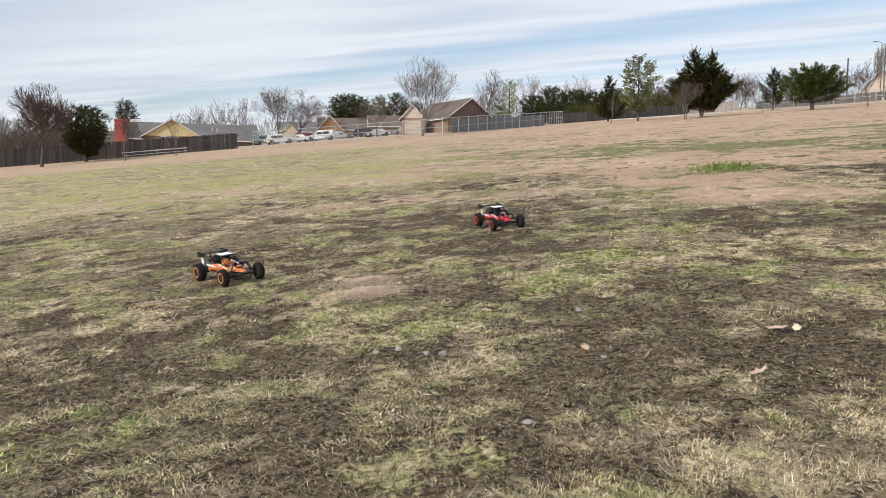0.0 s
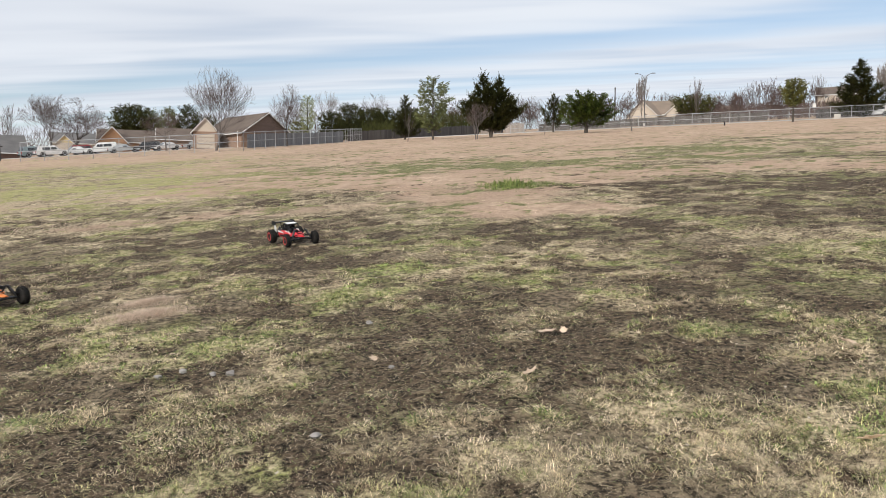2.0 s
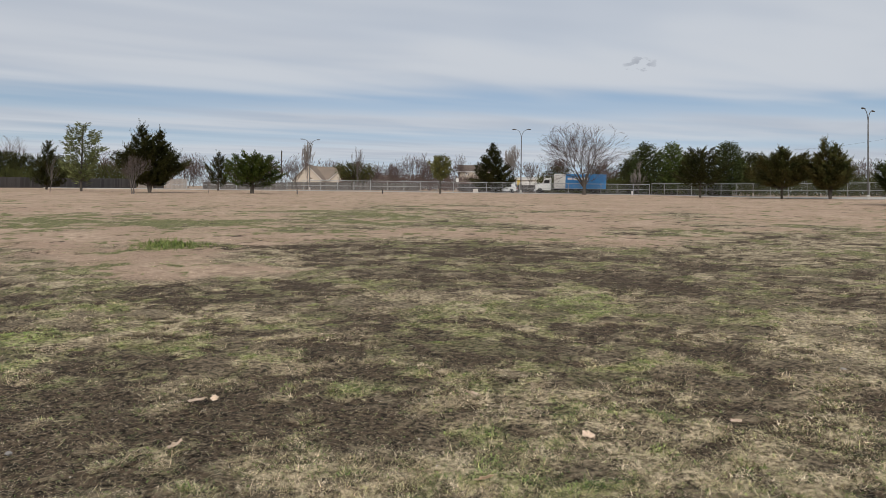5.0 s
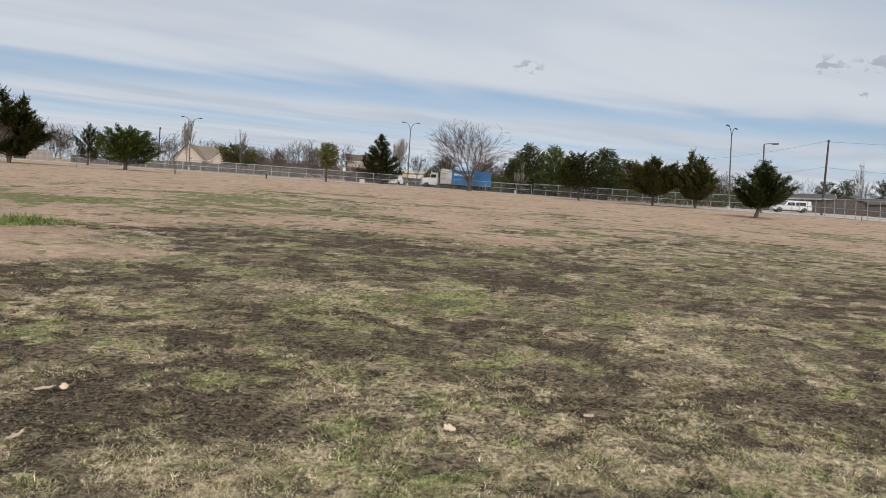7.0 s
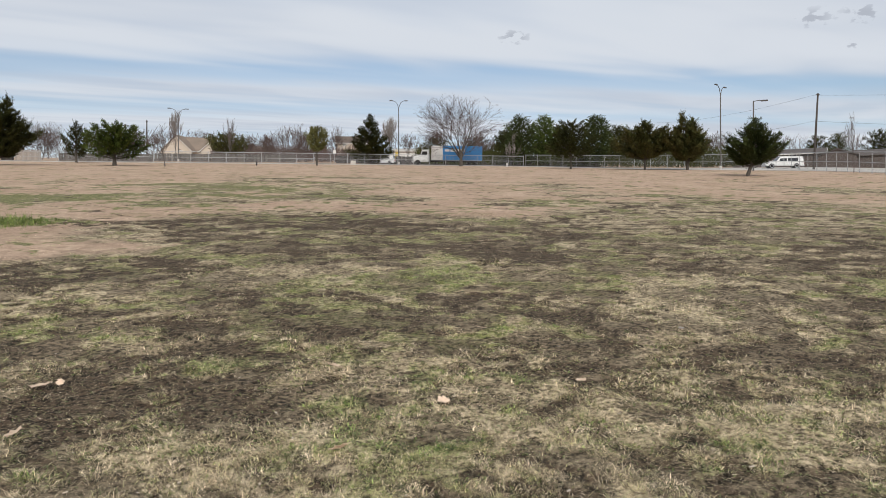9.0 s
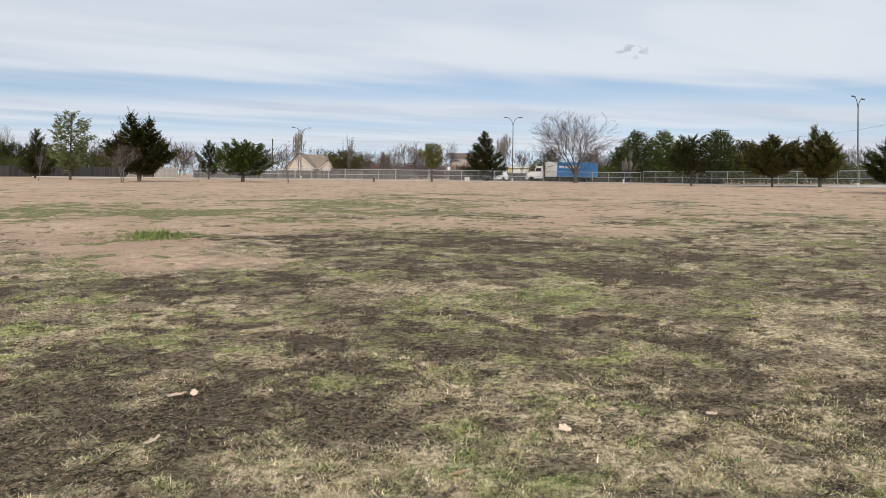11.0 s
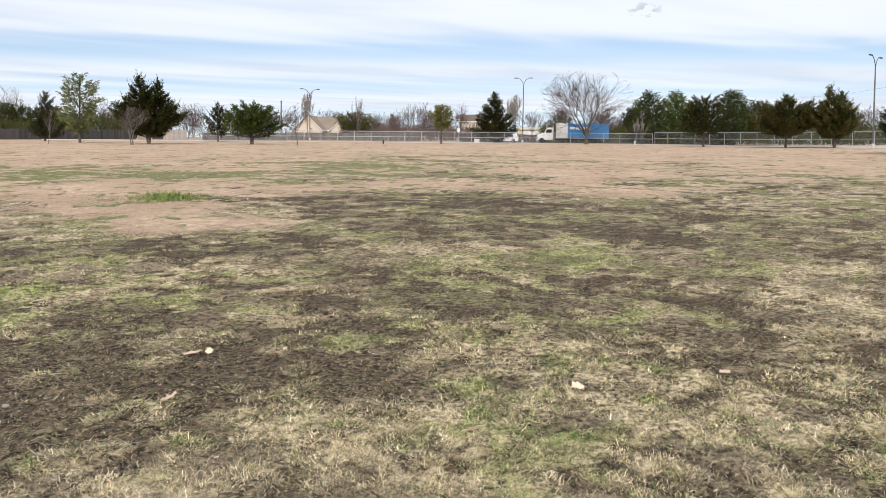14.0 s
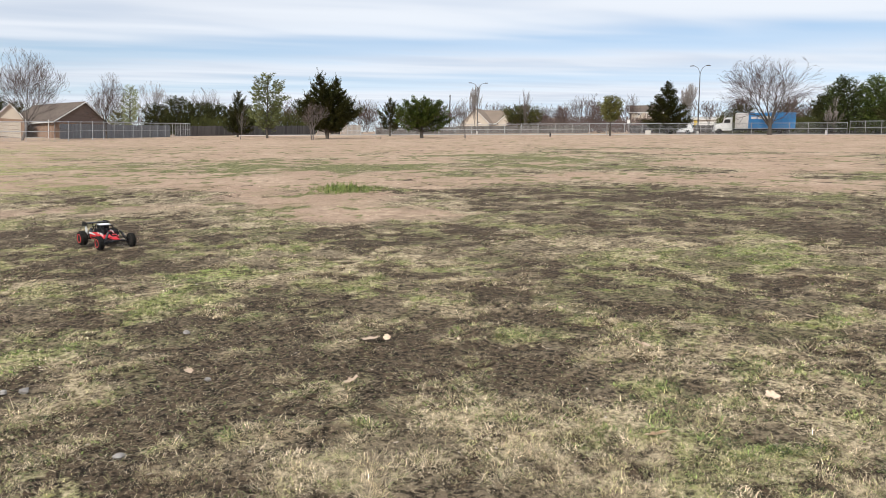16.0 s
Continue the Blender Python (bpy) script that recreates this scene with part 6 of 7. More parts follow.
# ---------------------------------------------------------------- the two model buggies
def buggy(x, y, turn, shell, rim_mat, label, seat_mat):
    """A large radio-controlled desert buggy; nose along local +x, 0.82 m long."""
    root = thing("model_buggy", x, y, turn, label, "model car", "model buggies")
    lay(root, turn, 0.008)
    root.matrix_basis = root.matrix_basis @ Matrix.Scale(0.955, 4)
    P = lambda nm, bm, m_, lab="", par=root, sm=False: part(nm, bm, m_, par, lab, sm)
    ch = extrude_profile([(-0.30, 0.075), (0.27, 0.075), (0.37, 0.105), (0.36, 0.115), (0.26, 0.092), (-0.30, 0.092)], 0.15)
    P("chassis_plate", ch, M["alloy"])
    # side pods and nose of the shell
    for s in (-1, 1):
        bm = bmesh.new()
        a = [(-0.20, 0.10), (0.12, 0.10), (0.20, 0.135), (0.06, 0.165), (-0.16, 0.18), (-0.22, 0.15)]
        inner = [bm.verts.new((px_, s * 0.075, pz_)) for px_, pz_ in a]
        outer = [bm.verts.new((px_ * 0.97, s * (0.135 if px_ < 0.1 else 0.10), pz_ - 0.012)) for px_, pz_ in a]
        bm.faces.new(inner)
        bm.faces.new(outer[::-1])
        for k in range(6):
            bm.faces.new((inner[k], outer[k], outer[(k + 1) % 6], inner[(k + 1) % 6]))
        bmesh.ops.bevel(bm, geom=bm.edges[:], offset=0.006, segments=2, affect="EDGES")
        P("side_panel", bm, shell)
        bm = extrude_profile([(-0.21, 0.155), (0.02, 0.150), (-0.05, 0.172), (-0.2, 0.178)], 0.006, "y", s * 0.139)
        P("side_stripe", bm, M["whiteshell"], "white stripe on the side panel")
        bm = extrude_profile([(0.01, 0.158), (0.13, 0.140), (0.17, 0.150), (0.04, 0.178), (-0.06, 0.186)], 0.004, "y", s * 0.094)
        P("cockpit_panel", bm, M["whiteshell"], "white panel beside the cockpit")
        bm = extrude_profile([(-0.16, 0.106), (-0.03, 0.106), (0.02, 0.128), (-0.13, 0.124)], 0.005, "y", s * 0.1375)
        P("side_mark", bm, M["plastic"], "black flash on the side panel")
    bm = bmesh.new()
    rings = []
    for px_, hw, zb, zt in ((0.10, 0.085, 0.11, 0.172), (0.17, 0.07, 0.11, 0.162), (0.26, 0.045, 0.115, 0.145), (0.36, 0.030, 0.12, 0.135), (0.39, 0.022, 0.122, 0.128)):
        rings.append([bm.verts.new(p) for p in ((px_, -hw, zb), (px_, hw, zb), (px_, hw * 0.8, zt - 0.012), (px_, hw * 0.45, zt), (px_, -hw * 0.45, zt), (px_, -hw * 0.8, zt - 0.012))])
    for a, b in zip(rings, rings[1:]):
        for k in range(6):
            bm.faces.new((a[k], a[(k + 1) % 6], b[(k + 1) % 6], b[k]))
    bm.faces.new(rings[0][::-1])
    bm.faces.new(rings[-1])
    P("bonnet", bm, shell)
    # roll cage
    cage = []
    for s in (-1, 1):
        cage += [[(0.14, s * 0.085, 0.17), (0.02, s * 0.075, 0.265), (-0.12, s * 0.075, 0.272), (-0.26, s * 0.07, 0.20), (-0.31, s * 0.06, 0.11)],
                 [(-0.12, s * 0.075, 0.272), (-0.13, s * 0.10, 0.11)], [(0.02, s * 0.075, 0.265), (0.05, s * 0.10, 0.14)],
                 [(-0.13, s * 0.09, 0.18), (-0.30, s * 0.055, 0.235)]]
    cage += [[(0.02, -0.075, 0.265), (0.02, 0.075, 0.265)], [(-0.12, -0.075, 0.272), (-0.12, 0.075, 0.272)], [(-0.26, -0.07, 0.20), (-0.26, 0.07, 0.20)], [(0.14, -0.085, 0.17), (0.14, 0.085, 0.17)]]
    for c_ in cage:
        P("cage_tube", tube(c_, 0.0065, 6), M["plastic"])
    bm = box((0.125, 0.14, 0.006), (-0.05, 0, 0.279), 0.002, (0, 3, 0))
    P("roof_panel", bm, M["whiteshell"], "white roof panel")
    bm = box((0.085, 0.09, 0.085), (-0.045, 0, 0.190), 0.025, taper=(0.7, 0.75))
    P("seat", bm, seat_mat, "coloured seat insert")
    bm = box((0.09, 0.13, 0.10), (-0.20, 0, 0.165), 0.012)
    add_box(bm, (0.06, 0.06, 0.05), (-0.20, 0.0, 0.235), 0.008)
    P("engine", bm, M["plastic"])
    bm = bmesh.new()
    for k in range(6):
        add_box(bm, (0.07, 0.105, 0.004), (-0.205, 0, 0.135 + 0.012 * k), 0.0)
    P("engine_fins", bm, M["alloy"])
    P("exhaust", tube([(-0.22, -0.07, 0.15), (-0.28, -0.08, 0.17), (-0.33, -0.06, 0.16)], [0.018, 0.026, 0.018], 10), M["alloy"])
    bm = tube([(-0.10, 0.05, 0.215), (-0.10, 0.05, 0.245)], 0.032, 12)
    P("air_filter", bm, M["plastic"])
    P("fuel_tank", box((0.07, 0.11, 0.06), (-0.125, 0, 0.13), 0.012), M["whiteshell"], "white fuel tank")
    # rear wing
    wing = extrude_profile([(-0.42, 0.270), (-0.41, 0.258), (-0.25, 0.276), (-0.25, 0.284), (-0.37, 0.282)], 0.27)
    w = P("rear_wing", wing, M["plastic"])
    for s in (-1, 1):
        bm = extrude_profile([(-0.43, 0.230), (-0.27, 0.250), (-0.245, 0.292), (-0.42, 0.296)], 0.006, "y", s * 0.138)
        part("end_plate", bm, M["plastic"], w)
        part("wing_strut", tube([(-0.27, s * 0.05, 0.20), (-0.31, s * 0.05, 0.272)], 0.006, 6), M["plastic"], w)
        bm = extrude_profile([(-0.385, 0.12), (-0.345, 0.115), (-0.325, 0.19), (-0.345, 0.235), (-0.40, 0.24)], 0.006, "y", s * 0.115)
        P("rear_guard", bm, M["whiteshell"], "white rear side guard")
    # bumpers, arms and dampers
    P("front_bumper", box((0.05, 0.15, 0.018), (0.405, 0, 0.105), 0.006, (0, -12, 0)), M["plastic"])
    P("rear_bumper", tube([(-0.33, -0.09, 0.09), (-0.38, -0.07, 0.09), (-0.38, 0.07, 0.09), (-0.33, 0.09, 0.09)], 0.008, 6), M["plastic"])
    P("shock_tower", tube([(0.27, -0.075, 0.215), (0.272, -0.03, 0.16), (0.272, 0.03, 0.16), (0.27, 0.075, 0.215)], 0.008, 6), M["plastic"])
    for s in (-1, 1):
        P("headlight", tube([(0.235, s * 0.035, 0.195), (0.262, s * 0.035, 0.195)], 0.02, 10), M["plastic"])
    for fx, track, wr, ww in ((0.295, 0.20, 0.085, 0.066), (-0.275, 0.20, 0.091, 0.086)):
        for s in (-1, 1):
            P("upper_arm", tube([(fx, s * 0.06, 0.14), (fx, s * (track - 0.03), 0.115)], 0.007, 6), M["plastic"])
            P("lower_arm", tube([(fx - 0.03, s * 0.06, 0.088), (fx, s * (track - 0.03), 0.07), (fx + 0.03, s * 0.06, 0.088)], 0.009, 6), M["plastic"])
            dp = P("damper", tube([(fx - 0.01, s * 0.075, 0.215), (fx, s * 0.11, 0.15), (fx, s * (track - 0.055), 0.085)], [0.012, 0.015, 0.008], 8), M["alloy"])
            bm = bmesh.new()
            for k in range(6):
                u = k / 6
                add_tube(bm, [(fx - 0.008, s * (0.08 + 0.045 * u), 0.205 - 0.08 * u), (fx - 0.008, s * (0.082 + 0.045 * u), 0.200 - 0.08 * u)], 0.017, 8)
            part("spring", bm, M["plastic"], dp)
            m = pose(fx, s * (track + 0.005), wr, 0, 0, 90 * s)
            h = ww / 2
            ty = add_lathe(bmesh.new(), [(wr * 0.62, -h), (wr * 0.90, -h * 1.02), (wr, -h * 0.7), (wr, h * 0.7), (wr * 0.90, h * 1.02), (wr * 0.62, h)], m, 24)
            for k in range(24):
                a = 2 * math.pi * k / 24
                for off in (-0.5, 0.5):
                    add_box(ty, (ww * 0.34, 0.012, 0.008), tuple(m @ Vector((off * ww * 0.5, (wr + 0.001) * math.cos(a + off * 0.13), (wr + 0.001) * math.sin(a + off * 0.13)))), 0.0,
                            (0, 0, 0))
            tyre = P("tyre", ty, M["rubber"])
            rim = part("rim", add_lathe(bmesh.new(), [(wr * 0.42, h * 0.45), (wr * 0.48, h * 0.9), (wr * 0.56, h * 1.08), (wr * 0.66, h * 1.10), (wr * 0.68, h * 0.9), (wr * 0.6, h * 0.3)], m, 24), rim_mat, tyre)
            bm = bmesh.new()
            for k in range(6):
                a = 2 * math.pi * k / 6
                add_tube(bm, [m @ Vector((h * 0.62, 0.01 * math.cos(a), 0.01 * math.sin(a))), m @ Vector((h * 0.85, wr * 0.55 * math.cos(a), wr * 0.55 * math.sin(a)))], 0.008, 5)
            part("spokes", bm, M["plastic"], rim)
            part("hub_nut", tube([tuple(m @ Vector((h * 0.55, 0, 0))), tuple(m @ Vector((h * 1.05, 0, 0)))], 0.011, 6), M["alloy"], rim)
    P("antenna", tube([(-0.06, 0.05, 0.19), (-0.065, 0.052, 0.33)], 0.0016, 4), M["plastic"])
    return root


buggy(-2.68, 7.77, math.degrees(math.atan2(-0.72, 0.69)), M["orange"], M["orange"], "orange and white model buggy with a black wing on the grass", M["orange"])
buggy(0.26, 10.26, math.degrees(math.atan2(-0.94, 0.33)), M["redshell"], M["rimred"], "red and white model buggy with a black wing on the grass", M["plastic"])


# ---------------------------------------------------------------- small things on the grass
def leaf_mesh(seed, size):
    """A curled, lobed oak leaf with some thickness."""
    rng = random.Random(seed)
    n, vs = 22, []
    for k in range(n):
        a = 2 * math.pi * k / n
        lobes = 0.62 + 0.38 * math.cos(a * 5.5 + rng.uniform(-0.3, 0.3)) * (0.5 + 0.5 * abs(math.sin(a)))
        r = size * (0.35 + 0.32 * lobes)
        x, y = r * 1.35 * math.cos(a), r * 0.85 * math.sin(a)
        z = 0.008 + 0.14 * (x * x + 1.8 * y * y) / size + rng.uniform(-0.003, 0.006)
        vs.append((x, y, z))
    bm = bmesh.new()
    top = [bm.verts.new(v) for v in vs]
    low = [bm.verts.new((x, y, z - 0.0015)) for x, y, z in vs]
    ct, cb = bm.verts.new((0, 0, 0.006)), bm.verts.new((0, 0, 0.0045))
    for k in range(n):
        q = (k + 1) % n
        bm.faces.new((ct, top[k], top[q]))
        bm.faces.new((cb, low[q], low[k]))
        bm.faces.new((top[k], low[k], low[q], top[q]))
    add_tube(bm, [(size * 0.6, 0, 0.012), (size * 0.85, 0.01, 0.018), (size * 1.0, 0.0, 0.012)], 0.0018, 4)
    return bm


LEAVES = [(1.74, 4.76, 0.068, 20), (1.86, 4.74, 0.041, 80), (1.35, 4.02, 0.051, 200), (3.34, 3.80, 0.058, 140), (2.40, 2.63, 0.051, 310), (4.27, 2.35, 0.048, 60),
          (7.90, 1.25, 0.068, 15), (4.99, 3.79, 0.041, 120), (3.32, 2.74, 0.051, 250), (0.12, 6.35, 0.048, 30), (0.30, 6.42, 0.041, 170), (0.52, 4.62, 0.041, 90)]
for k, (x, y, s, a) in enumerate(LEAVES):
    ob = part("fallen_leaf", leaf_mesh(k, s * 1.3), M["leaf"])
    ob.matrix_basis = pose(x, y, gz(x, y) + 0.022, random.uniform(-26, 26), random.uniform(-26, 26), a)
    tagged(ob, "curled tan fallen oak leaf on the turf", "leaf", "fallen leaves")

STONES = [(-0.36, 4.76, 0.036), (-0.47, 4.79, 0.026), (-0.66, 4.92, 0.03), (0.08, 3.59, 0.030), (0.63, 5.62, 0.03), (6.32, 2.58, 0.03), (0.61, 4.49, 0.025), (-0.80, 4.86, 0.03)]
for k, (x, y, s) in enumerate(STONES):
    bm = bmesh.new()
    bmesh.ops.create_icosphere(bm, subdivisions=2, radius=s)
    for v in bm.verts:
        q = v.co.normalized()
        v.co = v.co * (0.8 + 0.5 * noise.noise(q * 1.7 + Vector((k * 3.1, 0, 0))))
        v.co.z *= 0.6
    ob = part("stone", bm, M["stone"], smooth=False)
    ob.matrix_basis = pose(x, y, gz(x, y) + s * 0.15, 0, 0, k * 47)
    tagged(ob, "small pale rounded stone half sunk in the turf", "stone", "stones")


def litter():
    """Pale chips, broken leaves and twigs strewn over the turf."""
    rng = random.Random(8)
    vs, fs = [], []
    for _ in range(420):
        az, r = rng.uniform(-36, 84), 2.8 * math.exp(rng.uniform(0, 2.1))
        x, y = pol(az, r)
        s = rng.uniform(0.002, 0.007) * (1 + r * 0.06)
        z = gz(x, y) + rng.uniform(0.012, 0.03)
        a, l = rng.uniform(0, 6.28), rng.uniform(0.7, 2.2)
        ca, sa = math.cos(a), math.sin(a)
        q = len(vs)
        for u, v, dz in ((-l, -0.5, 0), (l * 0.7, -0.8, 0.3), (l, 0.5, 0.5), (-l * 0.5, 0.8, 0.1)):
            vs.append((x + s * (u * ca - v * sa), y + s * (u * sa + v * ca), z + s * dz))
        for u, v, dz in ((-l, -0.5, -0.25), (l * 0.7, -0.8, 0.05), (l, 0.5, 0.25), (-l * 0.5, 0.8, -0.15)):
            vs.append((x + s * (u * ca - v * sa), y + s * (u * sa + v * ca), z + s * dz))
        fs += [(q, q + 1, q + 2, q + 3), (q + 7, q + 6, q + 5, q + 4), (q, q + 4, q + 5, q + 1), (q + 1, q + 5, q + 6, q + 2), (q + 2, q + 6, q + 7, q + 3), (q + 3, q + 7, q + 4, q)]
    tagged(link_mesh("litter", vs, fs, M["chip"]), "scattered pale chips and broken dry leaves", "litter", kind="stuff")


litter()


# ---------------------------------------------------------------- grass
def blades(name, label, material, x, y, length, width, lean, rng, bend=0.6, base=0.0, plain=False, heading=None, tone=None):
    """Bent, tapering blades, one for each place, in one mesh."""
    n = len(x)
    z = terrain(x, y) + 0.05 * (fbm(x, y, 1.6, 61, 4) - 0.5) + 0.028 * (fbm(x, y, 0.22, 67, 3) - 0.5) - 0.006 + base
    a = rng.uniform(0, 2 * np.pi, n) if heading is None else heading
    t = a + rng.normal(0, 0.5, n) + np.pi / 2
    dx, dy = np.cos(a), np.sin(a)
    sx, sy = np.cos(t), np.sin(t)
    l1 = length * 0.5
    up1, out1 = np.cos(lean * (1 - bend * 0.5)), np.sin(lean * (1 - bend * 0.5))
    up2, out2 = np.cos(np.minimum(lean * (1 + bend), 1.75)), np.sin(np.minimum(lean * (1 + bend), 1.75))
    mx, my, mz = x + dx * l1 * out1, y + dy * l1 * out1, z + l1 * up1
    tx, ty, tz = mx + dx * l1 * out2, my + dy * l1 * out2, mz + l1 * up2
    w = width / 2
    V = np.empty((n, 5, 3))
    V[:, 0] = np.stack([x - sx * w, y - sy * w, z], 1)
    V[:, 1] = np.stack([x + sx * w, y + sy * w, z], 1)
    V[:, 2] = np.stack([mx + sx * w * 0.8, my + sy * w * 0.8, mz], 1)
    V[:, 3] = np.stack([mx - sx * w * 0.8, my - sy * w * 0.8, mz], 1)
    V[:, 4] = np.stack([tx, ty, tz], 1)
    if plain:
        V = np.stack([V[:, 0], V[:, 1], V[:, 4]], 1)
    corners, sizes = (np.array([0, 1, 2]), np.array([0])) if plain else (np.array([0, 1, 2, 3, 3, 2, 4]), np.array([0, 4]))
    kv, kl, kp = V.shape[1], len(corners), len(sizes)
    me = bpy.data.meshes.new(name)
    me.vertices.add(n * kv)
    me.vertices.foreach_set("co", V.ravel())
    idx = (np.arange(n) * kv)[:, None] + corners[None, :]
    me.loops.add(n * kl)
    me.loops.foreach_set("vertex_index", idx.ravel().astype(np.int32))
    me.polygons.add(n * kp)
    starts = (np.arange(n) * kl)[:, None] + sizes[None, :]
    me.polygons.foreach_set("loop_start", starts.ravel().astype(np.int32))
    me.update(calc_edges=True)
    me.validate()
    me.materials.append(material)
    shade = me.attributes.new("tone", "FLOAT", "POINT")
    shade.data.foreach_set("value", np.repeat(np.ones(n) if tone is None else tone, kv).astype(np.float32))
    return tagged(new(name, me), label, "grass", kind="stuff")


SORTS = (("dry_grass", "short matted dry straw-coloured grass blades", "straw"), ("olive_grass", "short dull green grass blades between the straw", "olive"),
         ("dead_thatch", "flattened grey-brown dead grass on bare soil", "thatch"), ("green_growth", "bright green low weeds in patches", "green"))
# of each sort of tuft, the share of straw, olive, thatch and green blades
BLEND = np.cumsum([(0.74, 0.11, 0.13, 0.02), (0.30, 0.52, 0.08, 0.10), (0.14, 0.08, 0.70, 0.08), (0.06, 0.26, 0.06, 0.62)], 1)


def sow_ring(rng, r0, r1, tufts, per, plain, a0=-37, a1=85, loose=0):
    """Tufts whose blades spread from the middle, and loose flattened thatch between them."""
    az = np.radians(rng.uniform(a0, a1, tufts))
    r = r0 * np.exp(rng.uniform(0, math.log(r1 / r0), tufts))
    cx, cy = r * np.sin(az), r * np.cos(az)
    soil, green, pale, tan = masks(cx, cy)
    clump = clumps(cx, cy)
    stand = clump + 0.22 * (0.36 - soil) + 0.06 * pale + 0.05 * green > 0.52 + 0.08 * (rng.random(tufts) - 0.5)
    stand &= rng.random(tufts) > 0.75 * tan
    cx, cy, r, soil, green, pale, tan = (q[stand] for q in (cx, cy, r, soil, green, pale, tan))
    n = len(cx)
    strong = patches(cx, cy, GREEN)
    u, v = rng.random(n), rng.random(n)
    sort = np.where(u < 0.16 + 0.80 * green + 0.10 * pale, np.where(v < 0.10 + 0.35 * green + 1.6 * strong * green, 3, 1), np.where(v < 0.06 + 0.50 * soil - 0.1 * pale, 2, 0))
    size = rng.uniform(0.035, 0.085, n) * (1 + 0.045 * np.maximum(r - 3, 0)) * (1 - 0.35 * (sort == 2))
    rise = rng.uniform(0.6, 1.25, n) * (1 - 0.35 * soil) * (1 + 0.25 * pale)
    big = lambda q: np.repeat(q, per)
    phi = rng.uniform(0, 2 * np.pi, n * per)
    rho = np.sqrt(rng.random(n * per)) * big(size)
    x, y = big(cx) + rho * np.cos(phi), big(cy) + rho * np.sin(phi)
    heading = phi + rng.normal(0, 1.1, n * per)
    lean = 0.80 + 0.55 * rho / big(size) + rng.normal(0, 0.25, n * per)
    tall = (0.018 + 0.046 * rng.random(n * per) ** 1.7) * big(rise)
    which = (rng.random(n * per)[:, None] > BLEND[big(sort)]).sum(1)
    if loose:
        la = np.radians(rng.uniform(a0, a1, loose))
        lr = r0 * np.exp(rng.uniform(0, math.log(r1 / r0), loose))
        lx, ly = lr * np.sin(la), lr * np.cos(la)
        lsoil, lgreen, _, ltan = masks(lx, ly)
        ok = rng.random(loose) > 0.8 * ltan
        lx, ly, lr, lsoil, lgreen = (q[ok] for q in (lx, ly, lr, lsoil, lgreen))
        k = len(lx)
        x, y = np.concatenate([x, lx]), np.concatenate([y, ly])
        heading = np.concatenate([heading, rng.uniform(0, 2 * np.pi, k)])
        lean = np.concatenate([lean, rng.uniform(1.0, 1.5, k)])
        tall = np.concatenate([tall, rng.uniform(0.012, 0.045, k)])
        w = rng.random(k)
        leafy, dead = 0.12 + 0.26 * lgreen, 0.28 + 0.20 * lsoil
        which = np.concatenate([which, np.where(w < leafy * 0.5, 3, np.where(w < leafy + 0.10, 1, np.where(w < leafy + 0.10 + dead, 2, 0)))])
    far = np.hypot(x, y)
    lean = np.clip(lean - 0.12 * ss(3.8, 6.5, far) + 0.24 * ss(8, 14, far), 0.15, 1.5)
    tall = tall * (1 - 0.30 * ss(4, 8, far))
    tone = np.concatenate([big(rng.uniform(0.28, 1.78, n) * (1 + 0.9 * np.minimum(strong, 0.6))), rng.uniform(0.4, 1.25, len(x) - n * per)])
    wide = (0.0011 + 0.00025 * np.minimum(far, 12.0)) * rng.uniform(0.6, 1.5, len(x)) * (1.5 if plain else 1.0)
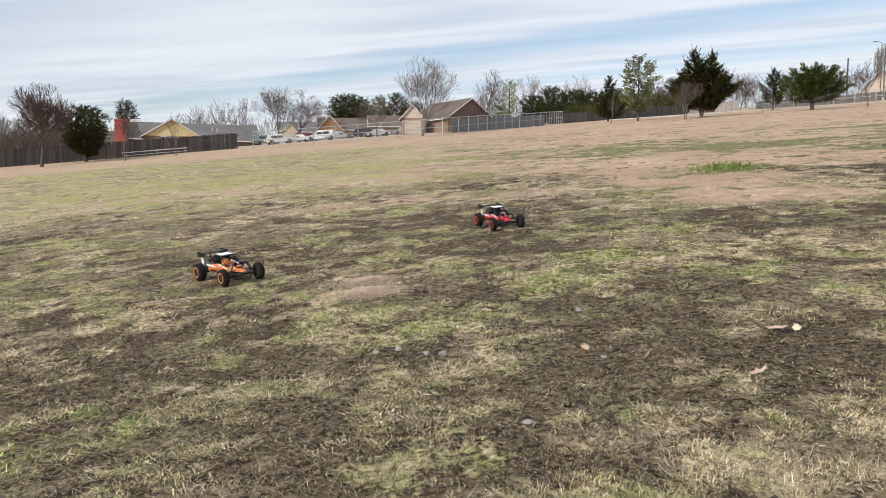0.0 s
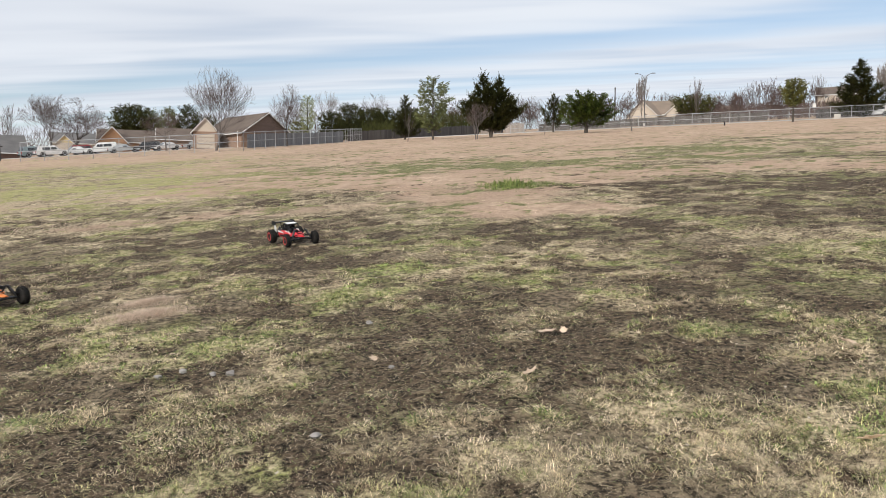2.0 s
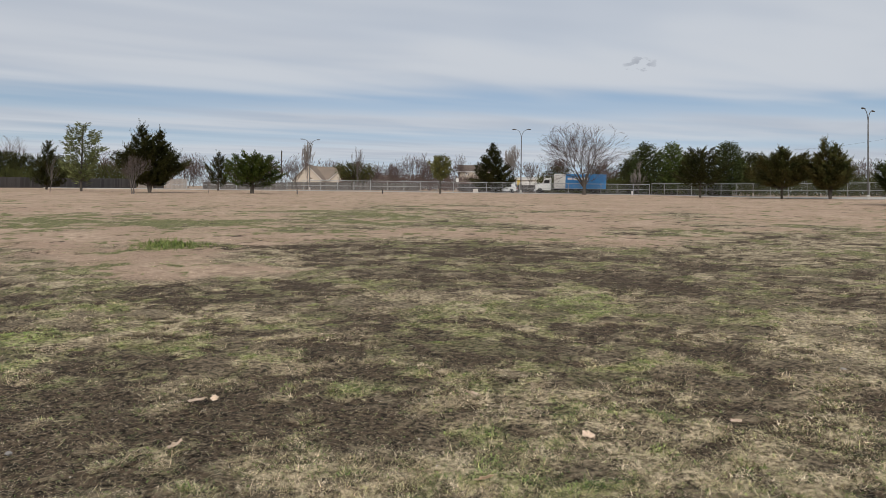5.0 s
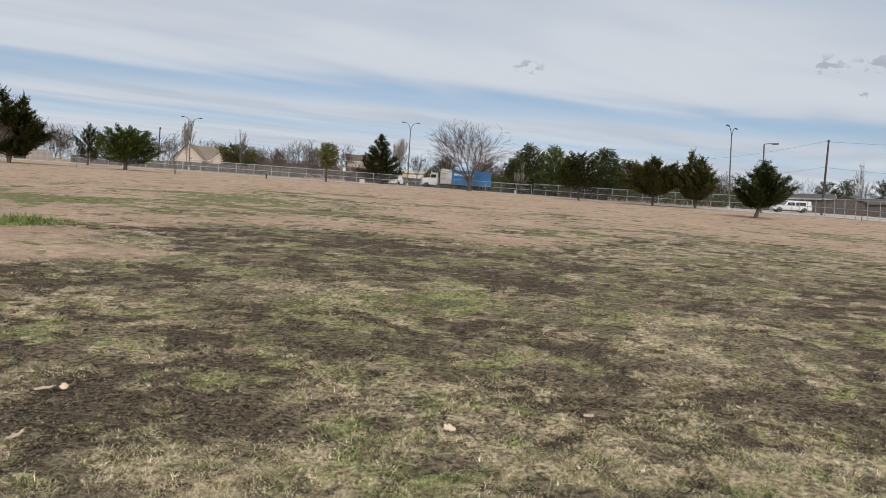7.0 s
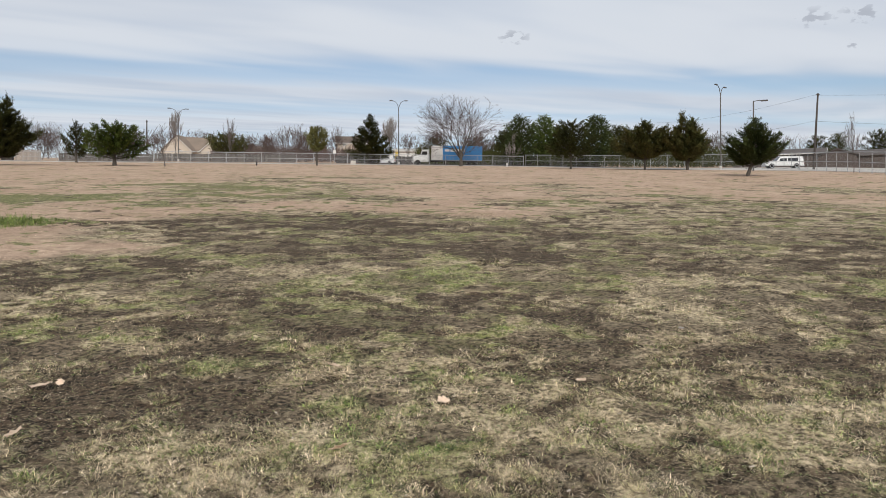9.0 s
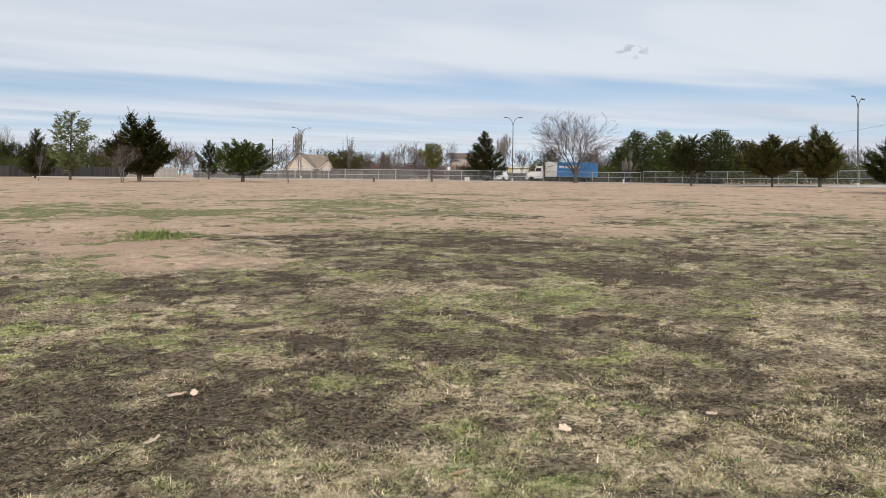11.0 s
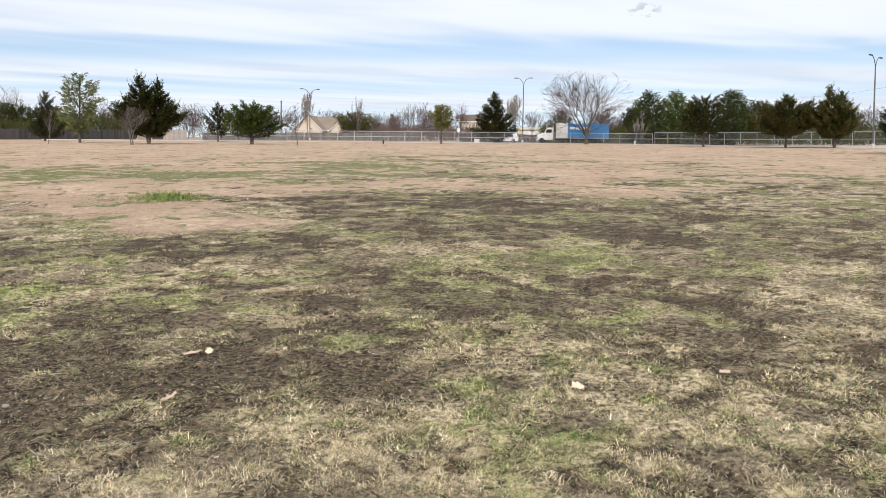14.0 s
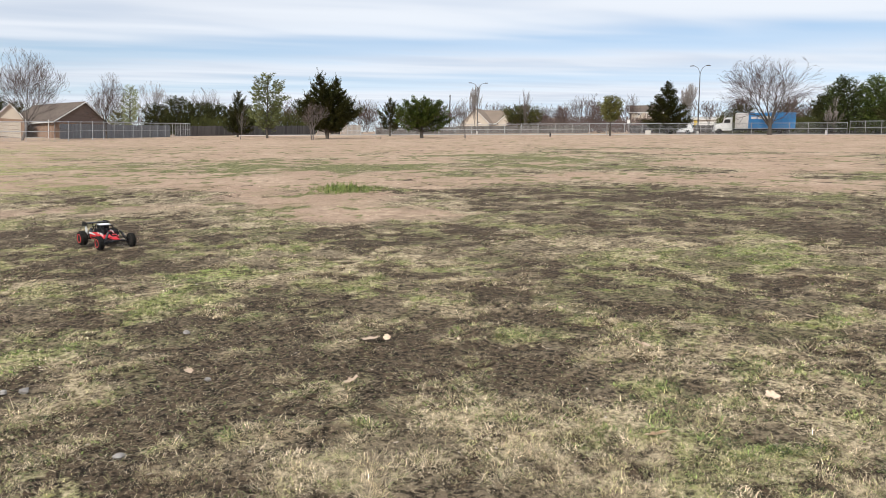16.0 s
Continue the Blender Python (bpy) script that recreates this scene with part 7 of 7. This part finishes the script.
    for k, (nm, lab, mt) in enumerate(SORTS):
        s = which == k
        leafy = np.where(rng.random(int(s.sum())) < 0.6, 2.0, 1.1) if k == 3 else np.ones(int(s.sum()))
        blades(nm, lab, M[mt], x[s], y[s], tall[s] / np.sqrt(leafy), wide[s] * leafy, lean[s], rng, plain=plain and k != 3, heading=heading[s], tone=tone[s])


def sow():
    rng = np.random.default_rng(4)
    sow_ring(rng, 2.3, 3.6, 5000, 40, False, loose=52000)
    sow_ring(rng, 3.6, 20.0, 62000, 24, True, loose=330000)
    sow_ring(rng, 0.15, 2.3, 1800, 20, True, -37, 85)
    sow_ring(rng, 0.5, 9.0, 3000, 20, True, 85, 323)
    # two low mats of fine dead grass
    for az0, r0, su, sv, n in ((-9.4, 6.85, 0.19, 0.11, 5200), (-9.2, 7.35, 0.14, 0.10, 2600), (-22, 15.5, 1.3, 0.30, 2600)):
        mx, my = pol(az0, r0)
        ux, uy = math.cos(radians(az0)), -math.sin(radians(az0))
        s, q = rng.normal(0, su, n), rng.normal(0, sv, n)
        heap = np.exp(-(s / su) ** 2 / 2 - (q / sv) ** 2 / 2)
        blades("grass_mat", "flattened mat of fine pinkish dead grass", M["matted"], mx + ux * s + uy * -q, my + uy * s + ux * q, rng.uniform(0.03, 0.07, n), np.full(n, 0.0024 if r0 < 10 else 0.006), rng.uniform(1.15, 1.55, n), rng, base=0.035 * heap * rng.random(n))
    # the knee-high green weeds
    n = 2600
    wx, wy = pol(18.6, 17.75)
    ux, uy = math.cos(radians(18.6)), -math.sin(radians(18.6))
    s, q = rng.normal(0, 0.55, n), rng.normal(0, 0.7, n)
    gx, gy = wx + ux * s - uy * q, wy + uy * s + ux * q
    up = rng.uniform(0.05, 0.26, n) * np.exp(-(s / 0.85) ** 2 - (q / 1.1) ** 2) * (0.25 + ss(0.40, 0.62, fbm(gx, gy, 0.28, 31, 2)))
    blades("weed_patch", "taller green weeds standing in dry turf", M["weed"], gx, gy, up, np.full(n, 0.012), rng.uniform(0.1, 1.1, n), rng)


sow()
